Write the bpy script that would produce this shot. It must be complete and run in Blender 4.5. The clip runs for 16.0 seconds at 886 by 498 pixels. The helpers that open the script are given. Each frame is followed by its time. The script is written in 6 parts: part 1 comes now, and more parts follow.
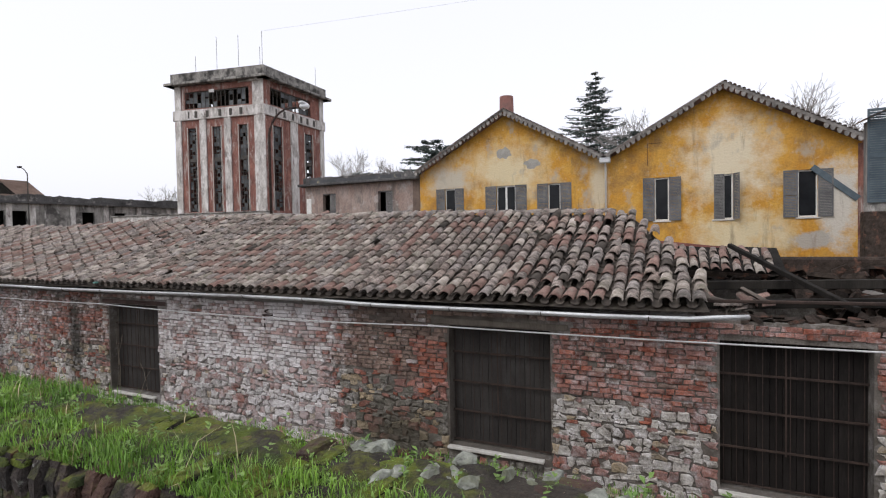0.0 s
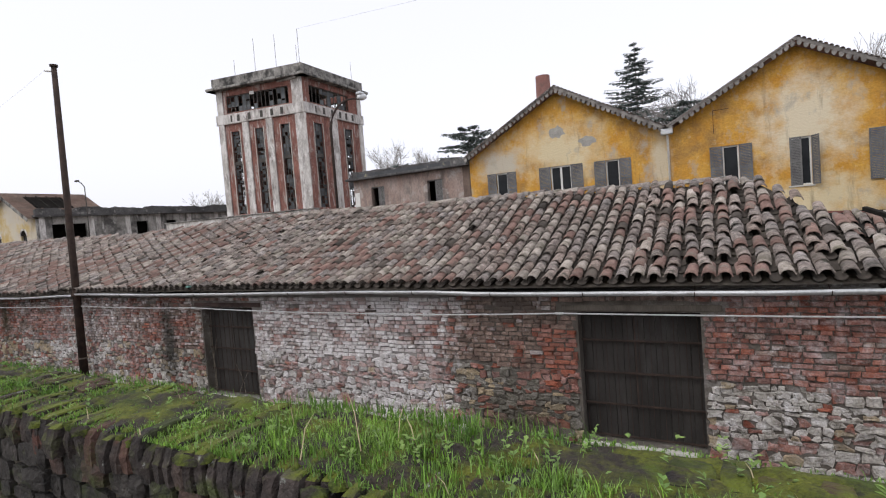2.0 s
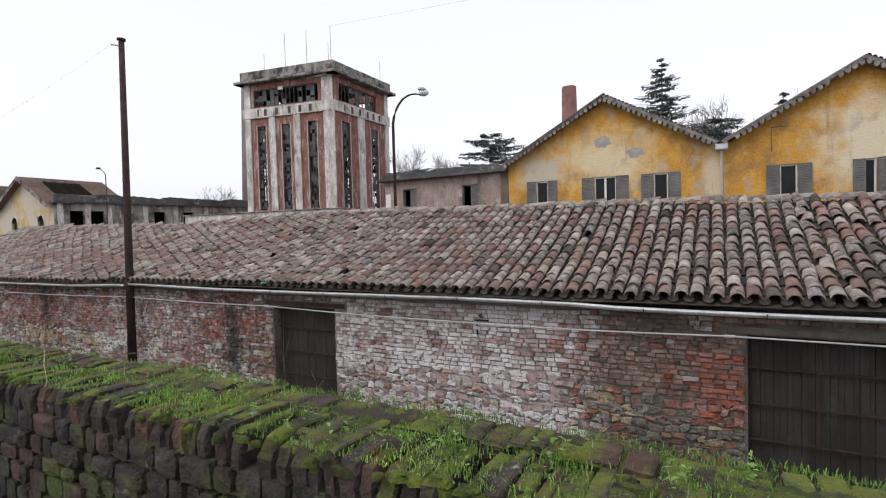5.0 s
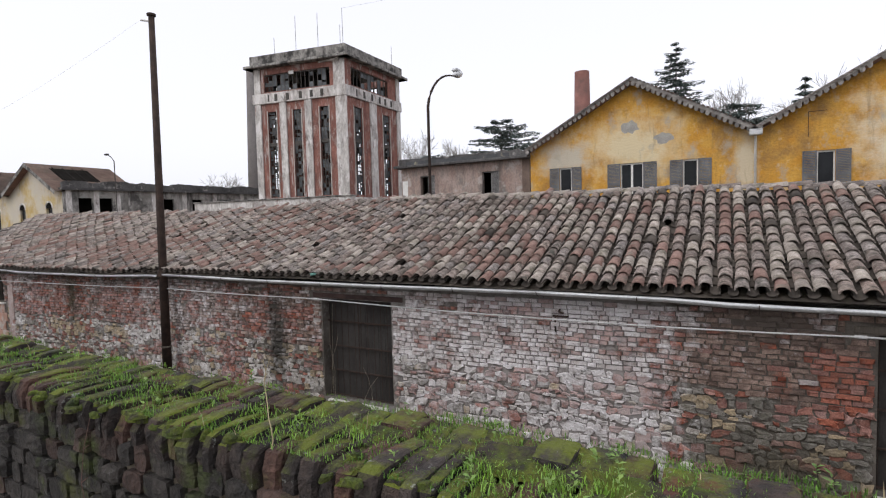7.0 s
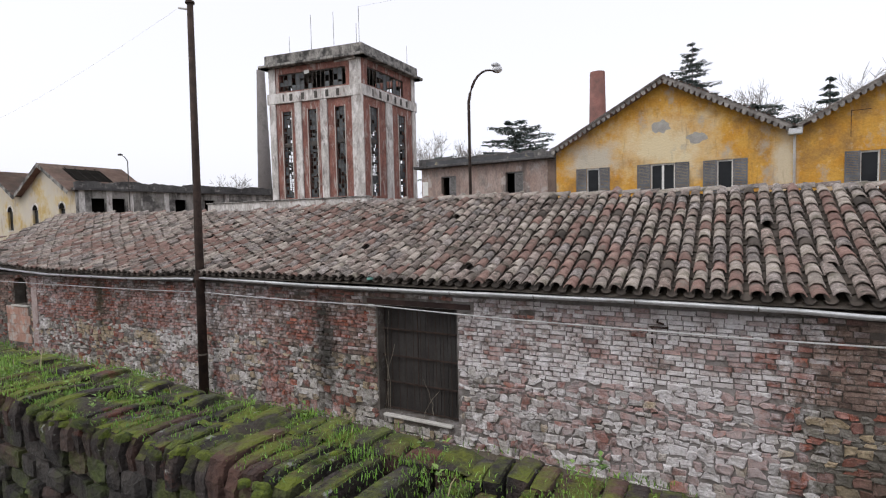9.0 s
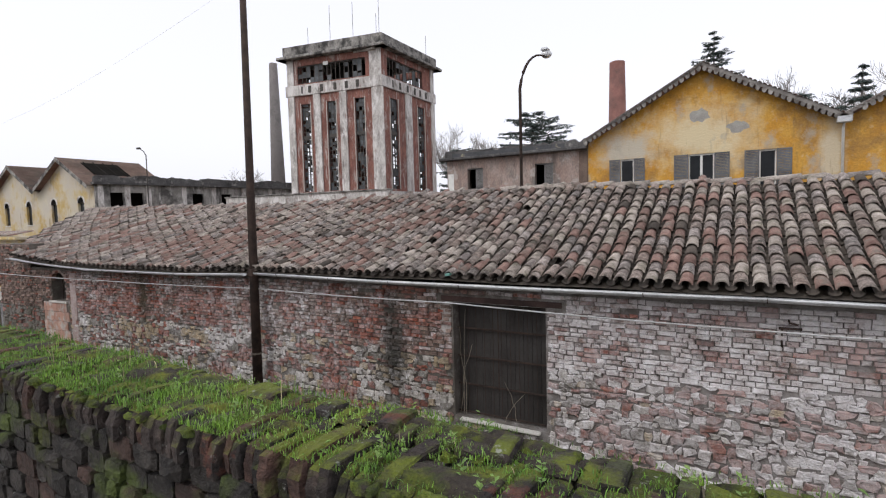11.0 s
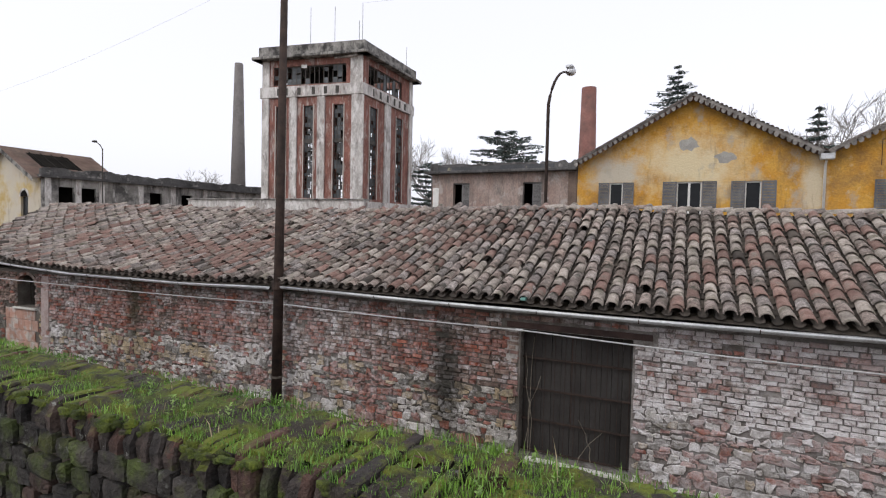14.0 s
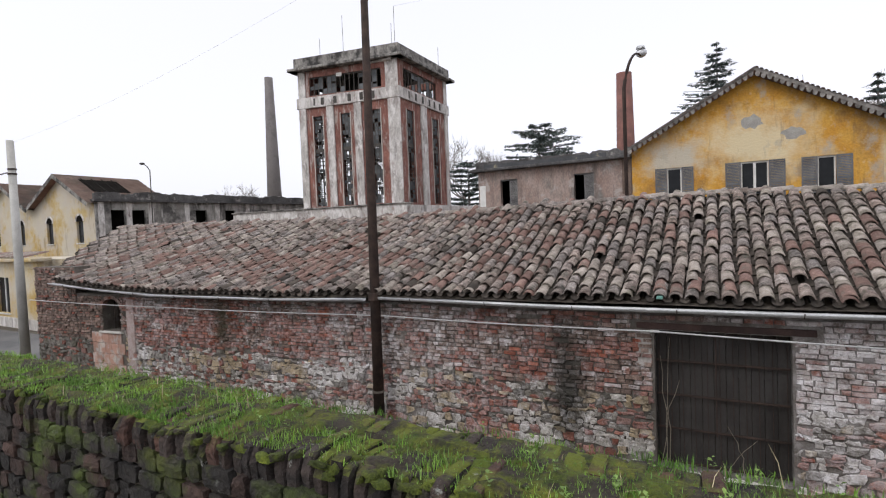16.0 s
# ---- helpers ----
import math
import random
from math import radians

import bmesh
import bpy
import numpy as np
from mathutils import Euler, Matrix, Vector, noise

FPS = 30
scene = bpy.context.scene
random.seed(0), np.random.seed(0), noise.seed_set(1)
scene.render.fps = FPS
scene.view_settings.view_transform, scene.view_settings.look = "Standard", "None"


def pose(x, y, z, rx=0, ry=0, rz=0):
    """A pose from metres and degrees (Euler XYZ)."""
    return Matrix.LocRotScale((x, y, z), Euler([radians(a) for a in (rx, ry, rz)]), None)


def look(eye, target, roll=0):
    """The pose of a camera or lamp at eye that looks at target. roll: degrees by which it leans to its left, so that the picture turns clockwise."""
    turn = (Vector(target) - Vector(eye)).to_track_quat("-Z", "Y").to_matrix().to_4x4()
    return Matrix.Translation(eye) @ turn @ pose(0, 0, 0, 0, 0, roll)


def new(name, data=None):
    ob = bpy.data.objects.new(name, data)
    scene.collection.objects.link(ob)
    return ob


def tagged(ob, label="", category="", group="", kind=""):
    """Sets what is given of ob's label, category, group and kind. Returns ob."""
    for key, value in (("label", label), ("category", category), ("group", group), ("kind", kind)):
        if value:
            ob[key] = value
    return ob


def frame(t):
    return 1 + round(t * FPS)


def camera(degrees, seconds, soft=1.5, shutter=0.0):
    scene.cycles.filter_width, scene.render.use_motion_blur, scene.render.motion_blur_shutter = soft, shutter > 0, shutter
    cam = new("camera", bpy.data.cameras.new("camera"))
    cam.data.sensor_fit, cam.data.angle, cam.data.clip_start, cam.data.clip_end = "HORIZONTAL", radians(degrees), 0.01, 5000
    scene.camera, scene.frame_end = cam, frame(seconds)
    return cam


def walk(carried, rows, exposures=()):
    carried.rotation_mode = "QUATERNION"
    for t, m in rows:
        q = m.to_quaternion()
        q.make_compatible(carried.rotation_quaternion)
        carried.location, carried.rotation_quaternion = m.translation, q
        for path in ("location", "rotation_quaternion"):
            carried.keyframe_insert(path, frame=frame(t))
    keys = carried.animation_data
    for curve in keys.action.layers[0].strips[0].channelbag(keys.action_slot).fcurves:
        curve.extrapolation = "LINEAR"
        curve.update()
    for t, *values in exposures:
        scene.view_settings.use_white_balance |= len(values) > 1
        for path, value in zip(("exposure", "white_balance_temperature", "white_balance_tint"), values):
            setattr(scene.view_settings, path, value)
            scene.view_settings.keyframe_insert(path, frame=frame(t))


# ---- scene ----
cam = camera(82.0, 16.0, soft=1.15)
PATH = [
    (0, (0.153, -0.031, 1.612), (-0.68, 1.787, 1.561), -1.0),
    (0.5, (-0.192, -0.097, 1.613), (-1.016, 1.725, 1.566), -0.4),
    (1, (-0.511, -0.077, 1.641), (-1.467, 1.679, 1.611), -2.5),
    (1.5, (-0.941, -0.151, 1.643), (-1.918, 1.594, 1.594), -4.0),
    (2, (-1.324, -0.114, 1.603), (-2.277, 1.642, 1.514), -4.5),
    (2.5, (-1.654, -0.1, 1.636), (-2.687, 1.613, 1.605), -4.2),
    (3, (-2.017, -0.136, 1.644), (-2.901, 1.658, 1.604), -4.1),
    (3.5, (-2.346, -0.174, 1.624), (-3.257, 1.606, 1.589), -1.7),
    (4, (-2.739, -0.205, 1.629), (-3.708, 1.544, 1.568), -1.7),
    (6.3, (-4.525, -0.265, 1.574), (-5.453, 1.506, 1.518), -1.7),
    (6.5, (-4.641, -0.233, 1.602), (-5.55, 1.543, 1.469), -2.8),
    (7, (-4.924, -0.208, 1.655), (-5.891, 1.539, 1.546), -1.5),
    (7.5, (-5.251, -0.178, 1.66), (-6.205, 1.579, 1.628), -2.4),
    (8, (-5.579, -0.158, 1.635), (-6.494, 1.618, 1.547), -0.5),
    (8.5, (-5.919, -0.081, 1.657), (-6.883, 1.669, 1.568), -2.0),
    (9, (-6.295, -0.092, 1.658), (-7.278, 1.647, 1.557), -1.3),
    (9.5, (-6.62, -0.171, 1.649), (-7.609, 1.565, 1.569), -1.0),
    (10, (-7.029, -0.135, 1.635), (-8.091, 1.553, 1.486), 0.1),
    (12.3, (-8.576, -0.27, 1.688), (-9.501, 1.501, 1.596), -3.8),
    (12.5, (-8.727, -0.283, 1.688), (-9.645, 1.49, 1.578), -2.5),
    (13, (-9.086, -0.279, 1.707), (-10.112, 1.436, 1.625), -5.2),
    (13.5, (-9.486, -0.248, 1.709), (-10.409, 1.523, 1.624), -0.7),
    (14, (-9.819, -0.311, 1.703), (-10.67, 1.497, 1.631), 1.3),
    (14.5, (-10.184, -0.34, 1.688), (-11.145, 1.413, 1.624), -2.1),
    (15, (-10.566, -0.434, 1.695), (-11.512, 1.326, 1.612), -3.2),
    (15.5, (-10.892, -0.452, 1.715), (-11.796, 1.325, 1.562), -2.4),
    (16, (-11.238, -0.424, 1.747), (-12.196, 1.33, 1.674), -2.3),
]
walk(cam, [(t, look(eye, target, roll)) for t, eye, target, roll in PATH])


# ---- daylight under a bright overcast sky ----
world = bpy.data.worlds.new("overcast")
scene.world = world
world.use_nodes = True
wn, wl = world.node_tree.nodes, world.node_tree.links
wn.clear()
sky = wn.new("ShaderNodeTexSky")
sky.sky_type, sky.sun_disc = "NISHITA", False
sky.sun_elevation, sky.sun_rotation, sky.air_density, sky.dust_density = radians(50), radians(200), 1.0, 4.0
pale = wn.new("ShaderNodeHueSaturation")
pale.inputs["Saturation"].default_value = 0.25
bg1, bg2 = wn.new("ShaderNodeBackground"), wn.new("ShaderNodeBackground")
bg1.inputs["Strength"].default_value = 0.05
bg2.inputs["Color"].default_value, bg2.inputs["Strength"].default_value = (0.955, 0.962, 1.055, 1), 0.87
both, wout = wn.new("ShaderNodeAddShader"), wn.new("ShaderNodeOutputWorld")
wl.new(sky.outputs[0], pale.inputs["Color"])
wl.new(pale.outputs[0], bg1.inputs["Color"])
wl.new(bg1.outputs[0], both.inputs[0])
wl.new(bg2.outputs[0], both.inputs[1])
wl.new(both.outputs[0], wout.inputs["Surface"])
sun = new("sun", bpy.data.lights.new("sun", "SUN"))
sun.data.energy, sun.data.angle, sun.data.color = 0.7, radians(25), (1.0, 0.985, 0.96)
sun.matrix_world = look((0, 0, 0), (-math.sin(radians(200)) * math.cos(radians(50)), -math.cos(radians(200)) * math.cos(radians(50)), -math.sin(radians(50))))
scene.view_settings.exposure = 0.0


# ---- materials ----
def mk(name, c1, c2, scale=3.0, rough=0.9, bump=0.3, bscale=40.0, rnd=0.0, src="object", stain=None, metal=0.0, stretch=(1, 1, 1), fine=0.35, hue=0.0):
    """Two-tone weathered surface in world metres: broad noise between c1 and c2, fine grain, an optional stain (colour, scale, low, high) and random value per piece."""
    m = bpy.data.materials.new(name)
    m.use_nodes = True
    n, l = m.node_tree.nodes, m.node_tree.links
    b = n["Principled BSDF"]
    b.inputs["Roughness"].default_value, b.inputs["Metallic"].default_value = rough, metal
    geo = n.new("ShaderNodeNewGeometry")
    mp = n.new("ShaderNodeMapping")
    mp.inputs["Scale"].default_value = stretch
    l.new(geo.outputs["Position"], mp.inputs["Vector"])

    def tex(sc, detail, lo, hi):
        t, r = n.new("ShaderNodeTexNoise"), n.new("ShaderNodeMapRange")
        t.inputs["Scale"].default_value, t.inputs["Detail"].default_value, t.inputs["Roughness"].default_value = sc, detail, 0.62
        r.inputs["From Min"].default_value, r.inputs["From Max"].default_value = lo, hi
        l.new(mp.outputs[0], t.inputs["Vector"])
        l.new(t.outputs["Fac"], r.inputs["Value"])
        return r.outputs[0]

    def mix(f, a, c, kind="MIX"):
        x = n.new("ShaderNodeMix")
        x.data_type, x.blend_type = "RGBA", kind
        for sock, v in ((x.inputs[0], f), (x.inputs[6], a), (x.inputs[7], c)):
            if isinstance(v, (int, float)):
                sock.default_value = v
            elif isinstance(v, tuple):
                sock.default_value = (*v, 1)
            else:
                l.new(v, sock)
        return x.outputs[2]

    col = mix(tex(scale, 5, 0.35, 0.65), c1, c2)
    if stain:
        col = mix(tex(stain[1], 6, stain[2], stain[3]), col, stain[0])
    grain = tex(bscale, 4, 0.3, 0.7)
    if fine:
        col = mix(fine, col, mix(grain, (0.25, 0.25, 0.25), (0.75, 0.75, 0.75)), "OVERLAY")
    if rnd or hue:
        h = n.new("ShaderNodeHueSaturation")
        rr = n.new("ShaderNodeMapRange")
        summed, wrap = n.new("ShaderNodeMath"), n.new("ShaderNodeMath")
        summed.operation, wrap.operation = "ADD", "FRACT"
        l.new(n.new("ShaderNodeObjectInfo").outputs["Random"], summed.inputs[0])
        if src == "island":
            l.new(geo.outputs["Random Per Island"], summed.inputs[1])
        else:
            summed.inputs[1].default_value = 0.0
        l.new(summed.outputs[0], wrap.inputs[0])
        out = wrap.outputs[0]
        l.new(out, rr.inputs["Value"])
        rr.inputs["To Min"].default_value, rr.inputs["To Max"].default_value = 1 - rnd, 1 + rnd
        l.new(rr.outputs[0], h.inputs["Value"])
        if hue:
            w = n.new("ShaderNodeTexWhiteNoise")
            w.noise_dimensions = "1D"
            l.new(out, w.inputs["W"])
            r2 = n.new("ShaderNodeMapRange")
            r2.inputs["To Min"].default_value, r2.inputs["To Max"].default_value = 1 - hue, 1 + hue * 0.4
            l.new(w.outputs["Value"], r2.inputs["Value"])
            l.new(r2.outputs[0], h.inputs["Saturation"])
        l.new(col, h.inputs["Color"])
        col = h.outputs[0]
    l.new(col, b.inputs["Base Color"])
    if bump:
        bp = n.new("ShaderNodeBump")
        bp.inputs["Strength"].default_value, bp.inputs["Distance"].default_value = bump, 0.6 / bscale
        l.new(grain, bp.inputs["Height"])
        l.new(bp.outputs[0], b.inputs["Normal"])
    return m


def layer(m, colour, scale, lo, hi, amount=0.85, stretch=(1, 1, 1), detail=8, rough=0.68, top=False):
    """Lays one more weathering over a material: patches of another colour, drawn out by stretch (streaks, lichen, flaking); top: growth that settles on upper faces alone."""
    n, l = m.node_tree.nodes, m.node_tree.links
    b = n["Principled BSDF"]
    col = b.inputs["Base Color"].links[0].from_socket
    geo, mp, t, r, x = n.new("ShaderNodeNewGeometry"), n.new("ShaderNodeMapping"), n.new("ShaderNodeTexNoise"), n.new("ShaderNodeMapRange"), n.new("ShaderNodeMix")
    mp.inputs["Scale"].default_value, mp.inputs["Location"].default_value = stretch, (scale * 3.1, 1.7, scale)
    t.inputs["Scale"].default_value, t.inputs["Detail"].default_value, t.inputs["Roughness"].default_value = scale, detail, rough
    r.inputs["From Min"].default_value, r.inputs["From Max"].default_value, r.inputs["To Max"].default_value = lo, hi, amount
    x.data_type = "RGBA"
    x.inputs[7].default_value = (*colour, 1)
    l.new(geo.outputs["Position"], mp.inputs["Vector"])
    l.new(mp.outputs[0], t.inputs["Vector"])
    l.new(t.outputs["Fac"], r.inputs["Value"])
    fac = r.outputs[0]
    if top:
        sep, up, mul = n.new("ShaderNodeSeparateXYZ"), n.new("ShaderNodeMapRange"), n.new("ShaderNodeMath")
        l.new(geo.outputs["Normal"], sep.inputs[0])
        l.new(sep.outputs["Z"], up.inputs["Value"])
        up.inputs["From Min"].default_value, up.inputs["From Max"].default_value = 0.35, 0.75
        mul.operation = "MULTIPLY"
        l.new(fac, mul.inputs[0])
        l.new(up.outputs[0], mul.inputs[1])
        fac = mul.outputs[0]
    l.new(fac, x.inputs[0])
    l.new(col, x.inputs[6])
    l.new(x.outputs[2], b.inputs["Base Color"])


M_EARTH = mk("earth", (0.07, 0.055, 0.04), (0.13, 0.11, 0.08), 1.5, 1, 0.5, 25)
M_ROAD = mk("old_asphalt", (0.10, 0.10, 0.10), (0.17, 0.165, 0.16), 0.6, 0.95, 0.3, 60)
M_MORTAR = mk("mortar", (0.085, 0.073, 0.062), (0.17, 0.15, 0.13), 2.5, 1, 0.6, 50, stain=((0.10, 0.09, 0.075), 1.2, 0.52, 0.7))
M_PLASTER_GREY = mk("grey_plaster", (0.25, 0.235, 0.215), (0.42, 0.40, 0.375), 0.6, 0.95, 0.2, 25, fine=0.5, stain=((0.09, 0.085, 0.08), 0.55, 0.49, 0.64))
M_OCHRE = mk("ochre_plaster", (0.46, 0.31, 0.10), (0.54, 0.42, 0.21), 0.5, 0.95, 0.2, 14, stain=((0.56, 0.50, 0.38), 0.25, 0.44, 0.55))
def ochre_house():
    """Ochre plaster washed out to cream in a broad blotch on each gable, with bare grey scars."""
    m = mk("ochre_house_plaster", (0.52, 0.245, 0.03), (0.60, 0.335, 0.065), 1.3, 0.95, 0.3, 9, fine=0.35, stain=((0.30, 0.17, 0.06), 0.7, 0.50, 0.70))
    n, l = m.node_tree.nodes, m.node_tree.links
    b = n["Principled BSDF"]
    col = b.inputs["Base Color"].links[0].from_socket
    geo = n.new("ShaderNodeNewGeometry")
    wob = n.new("ShaderNodeTexNoise")
    wob.inputs["Scale"].default_value, wob.inputs["Detail"].default_value, wob.inputs["Roughness"].default_value = 0.9, 8, 0.68
    l.new(geo.outputs["Position"], wob.inputs["Vector"])
    for cx, cz, rx, rz, tone, soft in ((-9.6, 5.6, 3.6, 2.2, (0.68, 0.58, 0.38), 0.9), (2.7, 5.4, 2.6, 3.0, (0.70, 0.62, 0.46), 0.8), (-13.6, 5.2, 1.9, 1.6, (0.50, 0.46, 0.38), 0.8), (3.4, 1.5, 3.0, 1.6, (0.68, 0.58, 0.38), 0.8), (7.4, 3.0, 1.1, 2.4, (0.60, 0.57, 0.51), 0.5), (6.3, 1.1, 0.8, 0.6, (0.42, 0.39, 0.35), 0.3), (-4.0, 4.2, 0.7, 2.4, (0.58, 0.50, 0.36), 0.8)):
        mp, ln, r, mx, ad = n.new("ShaderNodeMapping"), n.new("ShaderNodeVectorMath"), n.new("ShaderNodeMapRange"), n.new("ShaderNodeMix"), n.new("ShaderNodeMath")
        mp.vector_type = "POINT"
        mp.inputs["Scale"].default_value = (1 / rx, 0, 1 / rz)
        mp.inputs["Location"].default_value = (-cx / rx, 0, -cz / rz)
        ln.operation, ad.operation = "LENGTH", "MULTIPLY_ADD"
        l.new(geo.outputs["Position"], mp.inputs["Vector"])
        l.new(mp.outputs[0], ln.inputs[0])
        l.new(wob.outputs["Fac"], ad.inputs[0])
        ad.inputs[1].default_value = 2.0
        l.new(ln.outputs["Value"], ad.inputs[2])
        r.inputs["From Min"].default_value, r.inputs["From Max"].default_value = 2.0 - soft * 0.85, 2.05
        r.inputs["To Min"].default_value, r.inputs["To Max"].default_value = 0.92, 0.0
        l.new(ad.outputs[0], r.inputs["Value"])
        mx.data_type = "RGBA"
        mx.inputs[7].default_value = (*tone, 1)
        l.new(r.outputs[0], mx.inputs[0])
        l.new(col, mx.inputs[6])
        col = mx.outputs[2]
    l.new(col, b.inputs["Base Color"])
    layer(m, (0.40, 0.36, 0.30), 0.9, 0.58, 0.68, 0.75, (1, 1, 0.7))
    layer(m, (0.17, 0.11, 0.06), 1.1, 0.57, 0.72, 0.6, (2.2, 2.2, 0.3))
    layer(m, (0.62, 0.53, 0.38), 2.6, 0.58, 0.66, 0.3)
    return m


M_HOUSE = ochre_house()
M_PINK = mk("faded_pink_plaster", (0.27, 0.185, 0.155), (0.36, 0.28, 0.245), 0.8, 0.95, 0.3, 14, fine=0.5, stain=((0.20, 0.18, 0.165), 0.9, 0.5, 0.66), stretch=(1, 1, 0.5))
M_CONCRETE = mk("stained_concrete", (0.40, 0.37, 0.345), (0.62, 0.59, 0.56), 1.6, 0.95, 0.4, 12, fine=0.5, stain=((0.20, 0.165, 0.15), 1.5, 0.55, 0.68), stretch=(1, 1, 0.4))
M_CORNICE = mk("sooty_concrete", (0.17, 0.16, 0.15), (0.38, 0.36, 0.33), 1.4, 0.95, 0.4, 12, fine=0.5, stain=((0.05, 0.048, 0.045), 1.0, 0.48, 0.62))
M_SOOT = mk("soot_black_concrete", (0.055, 0.052, 0.052), (0.13, 0.125, 0.122), 0.7, 0.95, 0.4, 8, fine=0.6, stain=((0.34, 0.32, 0.30), 0.9, 0.57, 0.66))
M_TOWER_RED = mk("tower_brick", (0.17, 0.075, 0.06), (0.30, 0.135, 0.105), 1.6, 0.95, 0.4, 12, fine=0.6, stain=((0.36, 0.30, 0.27), 1.5, 0.54, 0.68), stretch=(1, 1, 0.45))
M_TILE = mk("weathered_clay_tile", (0.185, 0.14, 0.12), (0.385, 0.318, 0.28), 8, 0.85, 0.9, 40, fine=0.8, rnd=0.26, src="island", hue=0.4, stain=((0.095, 0.088, 0.07), 7.0, 0.52, 0.66))
layer(M_TILE, (0.085, 0.075, 0.058), 2.2, 0.52, 0.64, 0.6)
M_TILE_FAR = mk("far_clay_tile", (0.19, 0.125, 0.098), (0.29, 0.205, 0.165), 0.6, 0.95, 0.3, 8, rnd=0.2, src="island", stain=((0.13, 0.11, 0.09), 0.4, 0.5, 0.7))
M_WOOD = mk("grey_timber", (0.10, 0.085, 0.07), (0.19, 0.165, 0.14), 3, 0.9, 0.4, 60, stretch=(1, 1, 0.2))
M_SHUTTER = mk("weathered_shutter_paint", (0.105, 0.10, 0.10), (0.17, 0.165, 0.16), 1.5, 0.8, 0.2, 40)
M_RUST = mk("rusty_iron", (0.032, 0.024, 0.021), (0.065, 0.044, 0.036), 5, 0.85, 0.3, 80)
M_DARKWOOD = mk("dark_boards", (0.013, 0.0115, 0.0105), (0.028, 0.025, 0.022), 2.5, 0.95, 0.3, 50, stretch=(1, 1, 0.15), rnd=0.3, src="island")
M_ZINC = mk("zinc_gutter", (0.42, 0.43, 0.44), (0.60, 0.61, 0.62), 2.0, 0.5, 0.08, 30, metal=0.35, stain=((0.20, 0.18, 0.17), 2.5, 0.6, 0.75))
# near-black: the shade of rooms and openings is put into the colour
M_DARK = mk("painted_dark_interior", (0.012, 0.011, 0.010), (0.022, 0.02, 0.018), 1, 1, 0, 20)
M_WHITE = mk("white_joinery", (0.62, 0.61, 0.58), (0.74, 0.73, 0.70), 3, 0.7, 0.1, 40)
M_CABLE = mk("pale_cable", (0.46, 0.46, 0.46), (0.56, 0.56, 0.56), 3, 0.6, 0, 40)
M_STACK = mk("sooty_chimney_brick", (0.15, 0.135, 0.13), (0.23, 0.21, 0.20), 0.3, 0.95, 0.3, 6, stain=((0.08, 0.075, 0.07), 0.3, 0.5, 0.7))
M_CHIMRED = mk("red_chimney_brick", (0.17, 0.075, 0.062), (0.25, 0.12, 0.10), 0.4, 0.95, 0.3, 8, stain=((0.12, 0.07, 0.06), 0.5, 0.5, 0.7))
# needle green paled towards grey: the haze of distance is in the colour
M_FIR = mk("hazed_fir_needles", (0.075, 0.10, 0.095), (0.12, 0.15, 0.14), 1.2, 0.9, 0, 20, rnd=0.35, src="island")
M_BARK = mk("winter_bark", (0.20, 0.18, 0.17), (0.29, 0.27, 0.255), 1.0, 0.95, 0.2, 10)

for m, gloss in ((M_DARKWOOD, 0.1), (M_DARK, 0.0), (M_RUST, 0.2), (M_SOOT, 0.25), (M_WOOD, 0.3)):
    m.node_tree.nodes["Principled BSDF"].inputs["Specular IOR Level"].default_value = gloss
layer(M_CONCRETE, (0.10, 0.085, 0.08), 0.9, 0.56, 0.66, 0.6, (1.8, 1.8, 0.35))
layer(M_CONCRETE, (0.74, 0.71, 0.69), 1.3, 0.51, 0.60, 0.85, (1.5, 1.5, 0.6))
layer(M_CONCRETE, (0.24, 0.12, 0.095), 1.1, 0.60, 0.68, 0.7, (2, 2, 0.5))
layer(M_TOWER_RED, (0.50, 0.45, 0.42), 1.5, 0.57, 0.66, 0.75, (2.2, 2.2, 0.3))
layer(M_TOWER_RED, (0.10, 0.06, 0.052), 0.9, 0.58, 0.70, 0.6, (1.6, 1.6, 0.4))
layer(M_CORNICE, (0.04, 0.036, 0.034), 0.9, 0.50, 0.62, 0.85, (1.6, 1.6, 0.5))
layer(M_PLASTER_GREY, (0.06, 0.055, 0.052), 0.8, 0.50, 0.62, 0.8, (1.8, 1.8, 0.3))
layer(M_PLASTER_GREY, (0.60, 0.57, 0.54), 0.9, 0.58, 0.65, 0.75, (1.6, 1.6, 0.5))
layer(M_PINK, (0.12, 0.10, 0.092), 0.8, 0.50, 0.64, 0.75, (1.8, 1.8, 0.4))
layer(M_PINK, (0.44, 0.40, 0.37), 1.3, 0.57, 0.64, 0.7)
layer(M_OCHRE, (0.52, 0.47, 0.40), 0.35, 0.44, 0.56, 0.8)
layer(M_OCHRE, (0.20, 0.14, 0.08), 0.7, 0.56, 0.70, 0.6, (1.5, 1.5, 0.4))
layer(M_SHUTTER, (0.24, 0.235, 0.23), 3.0, 0.52, 0.68, 0.6, (1, 1, 0.4))

# ---- building helpers ----
def thing(name, label, category, group="", kind="", at=(0, 0, 0)):
    ob = new(name)
    ob.matrix_basis = Matrix.Translation(at)
    return tagged(ob, label, category, group, kind)


def part(name, bm, material, parent=None, label="", smooth=False):
    me = bpy.data.meshes.new(name)
    bm.to_mesh(me)
    bm.free()
    return part_me(name, me, material, parent, label, smooth)


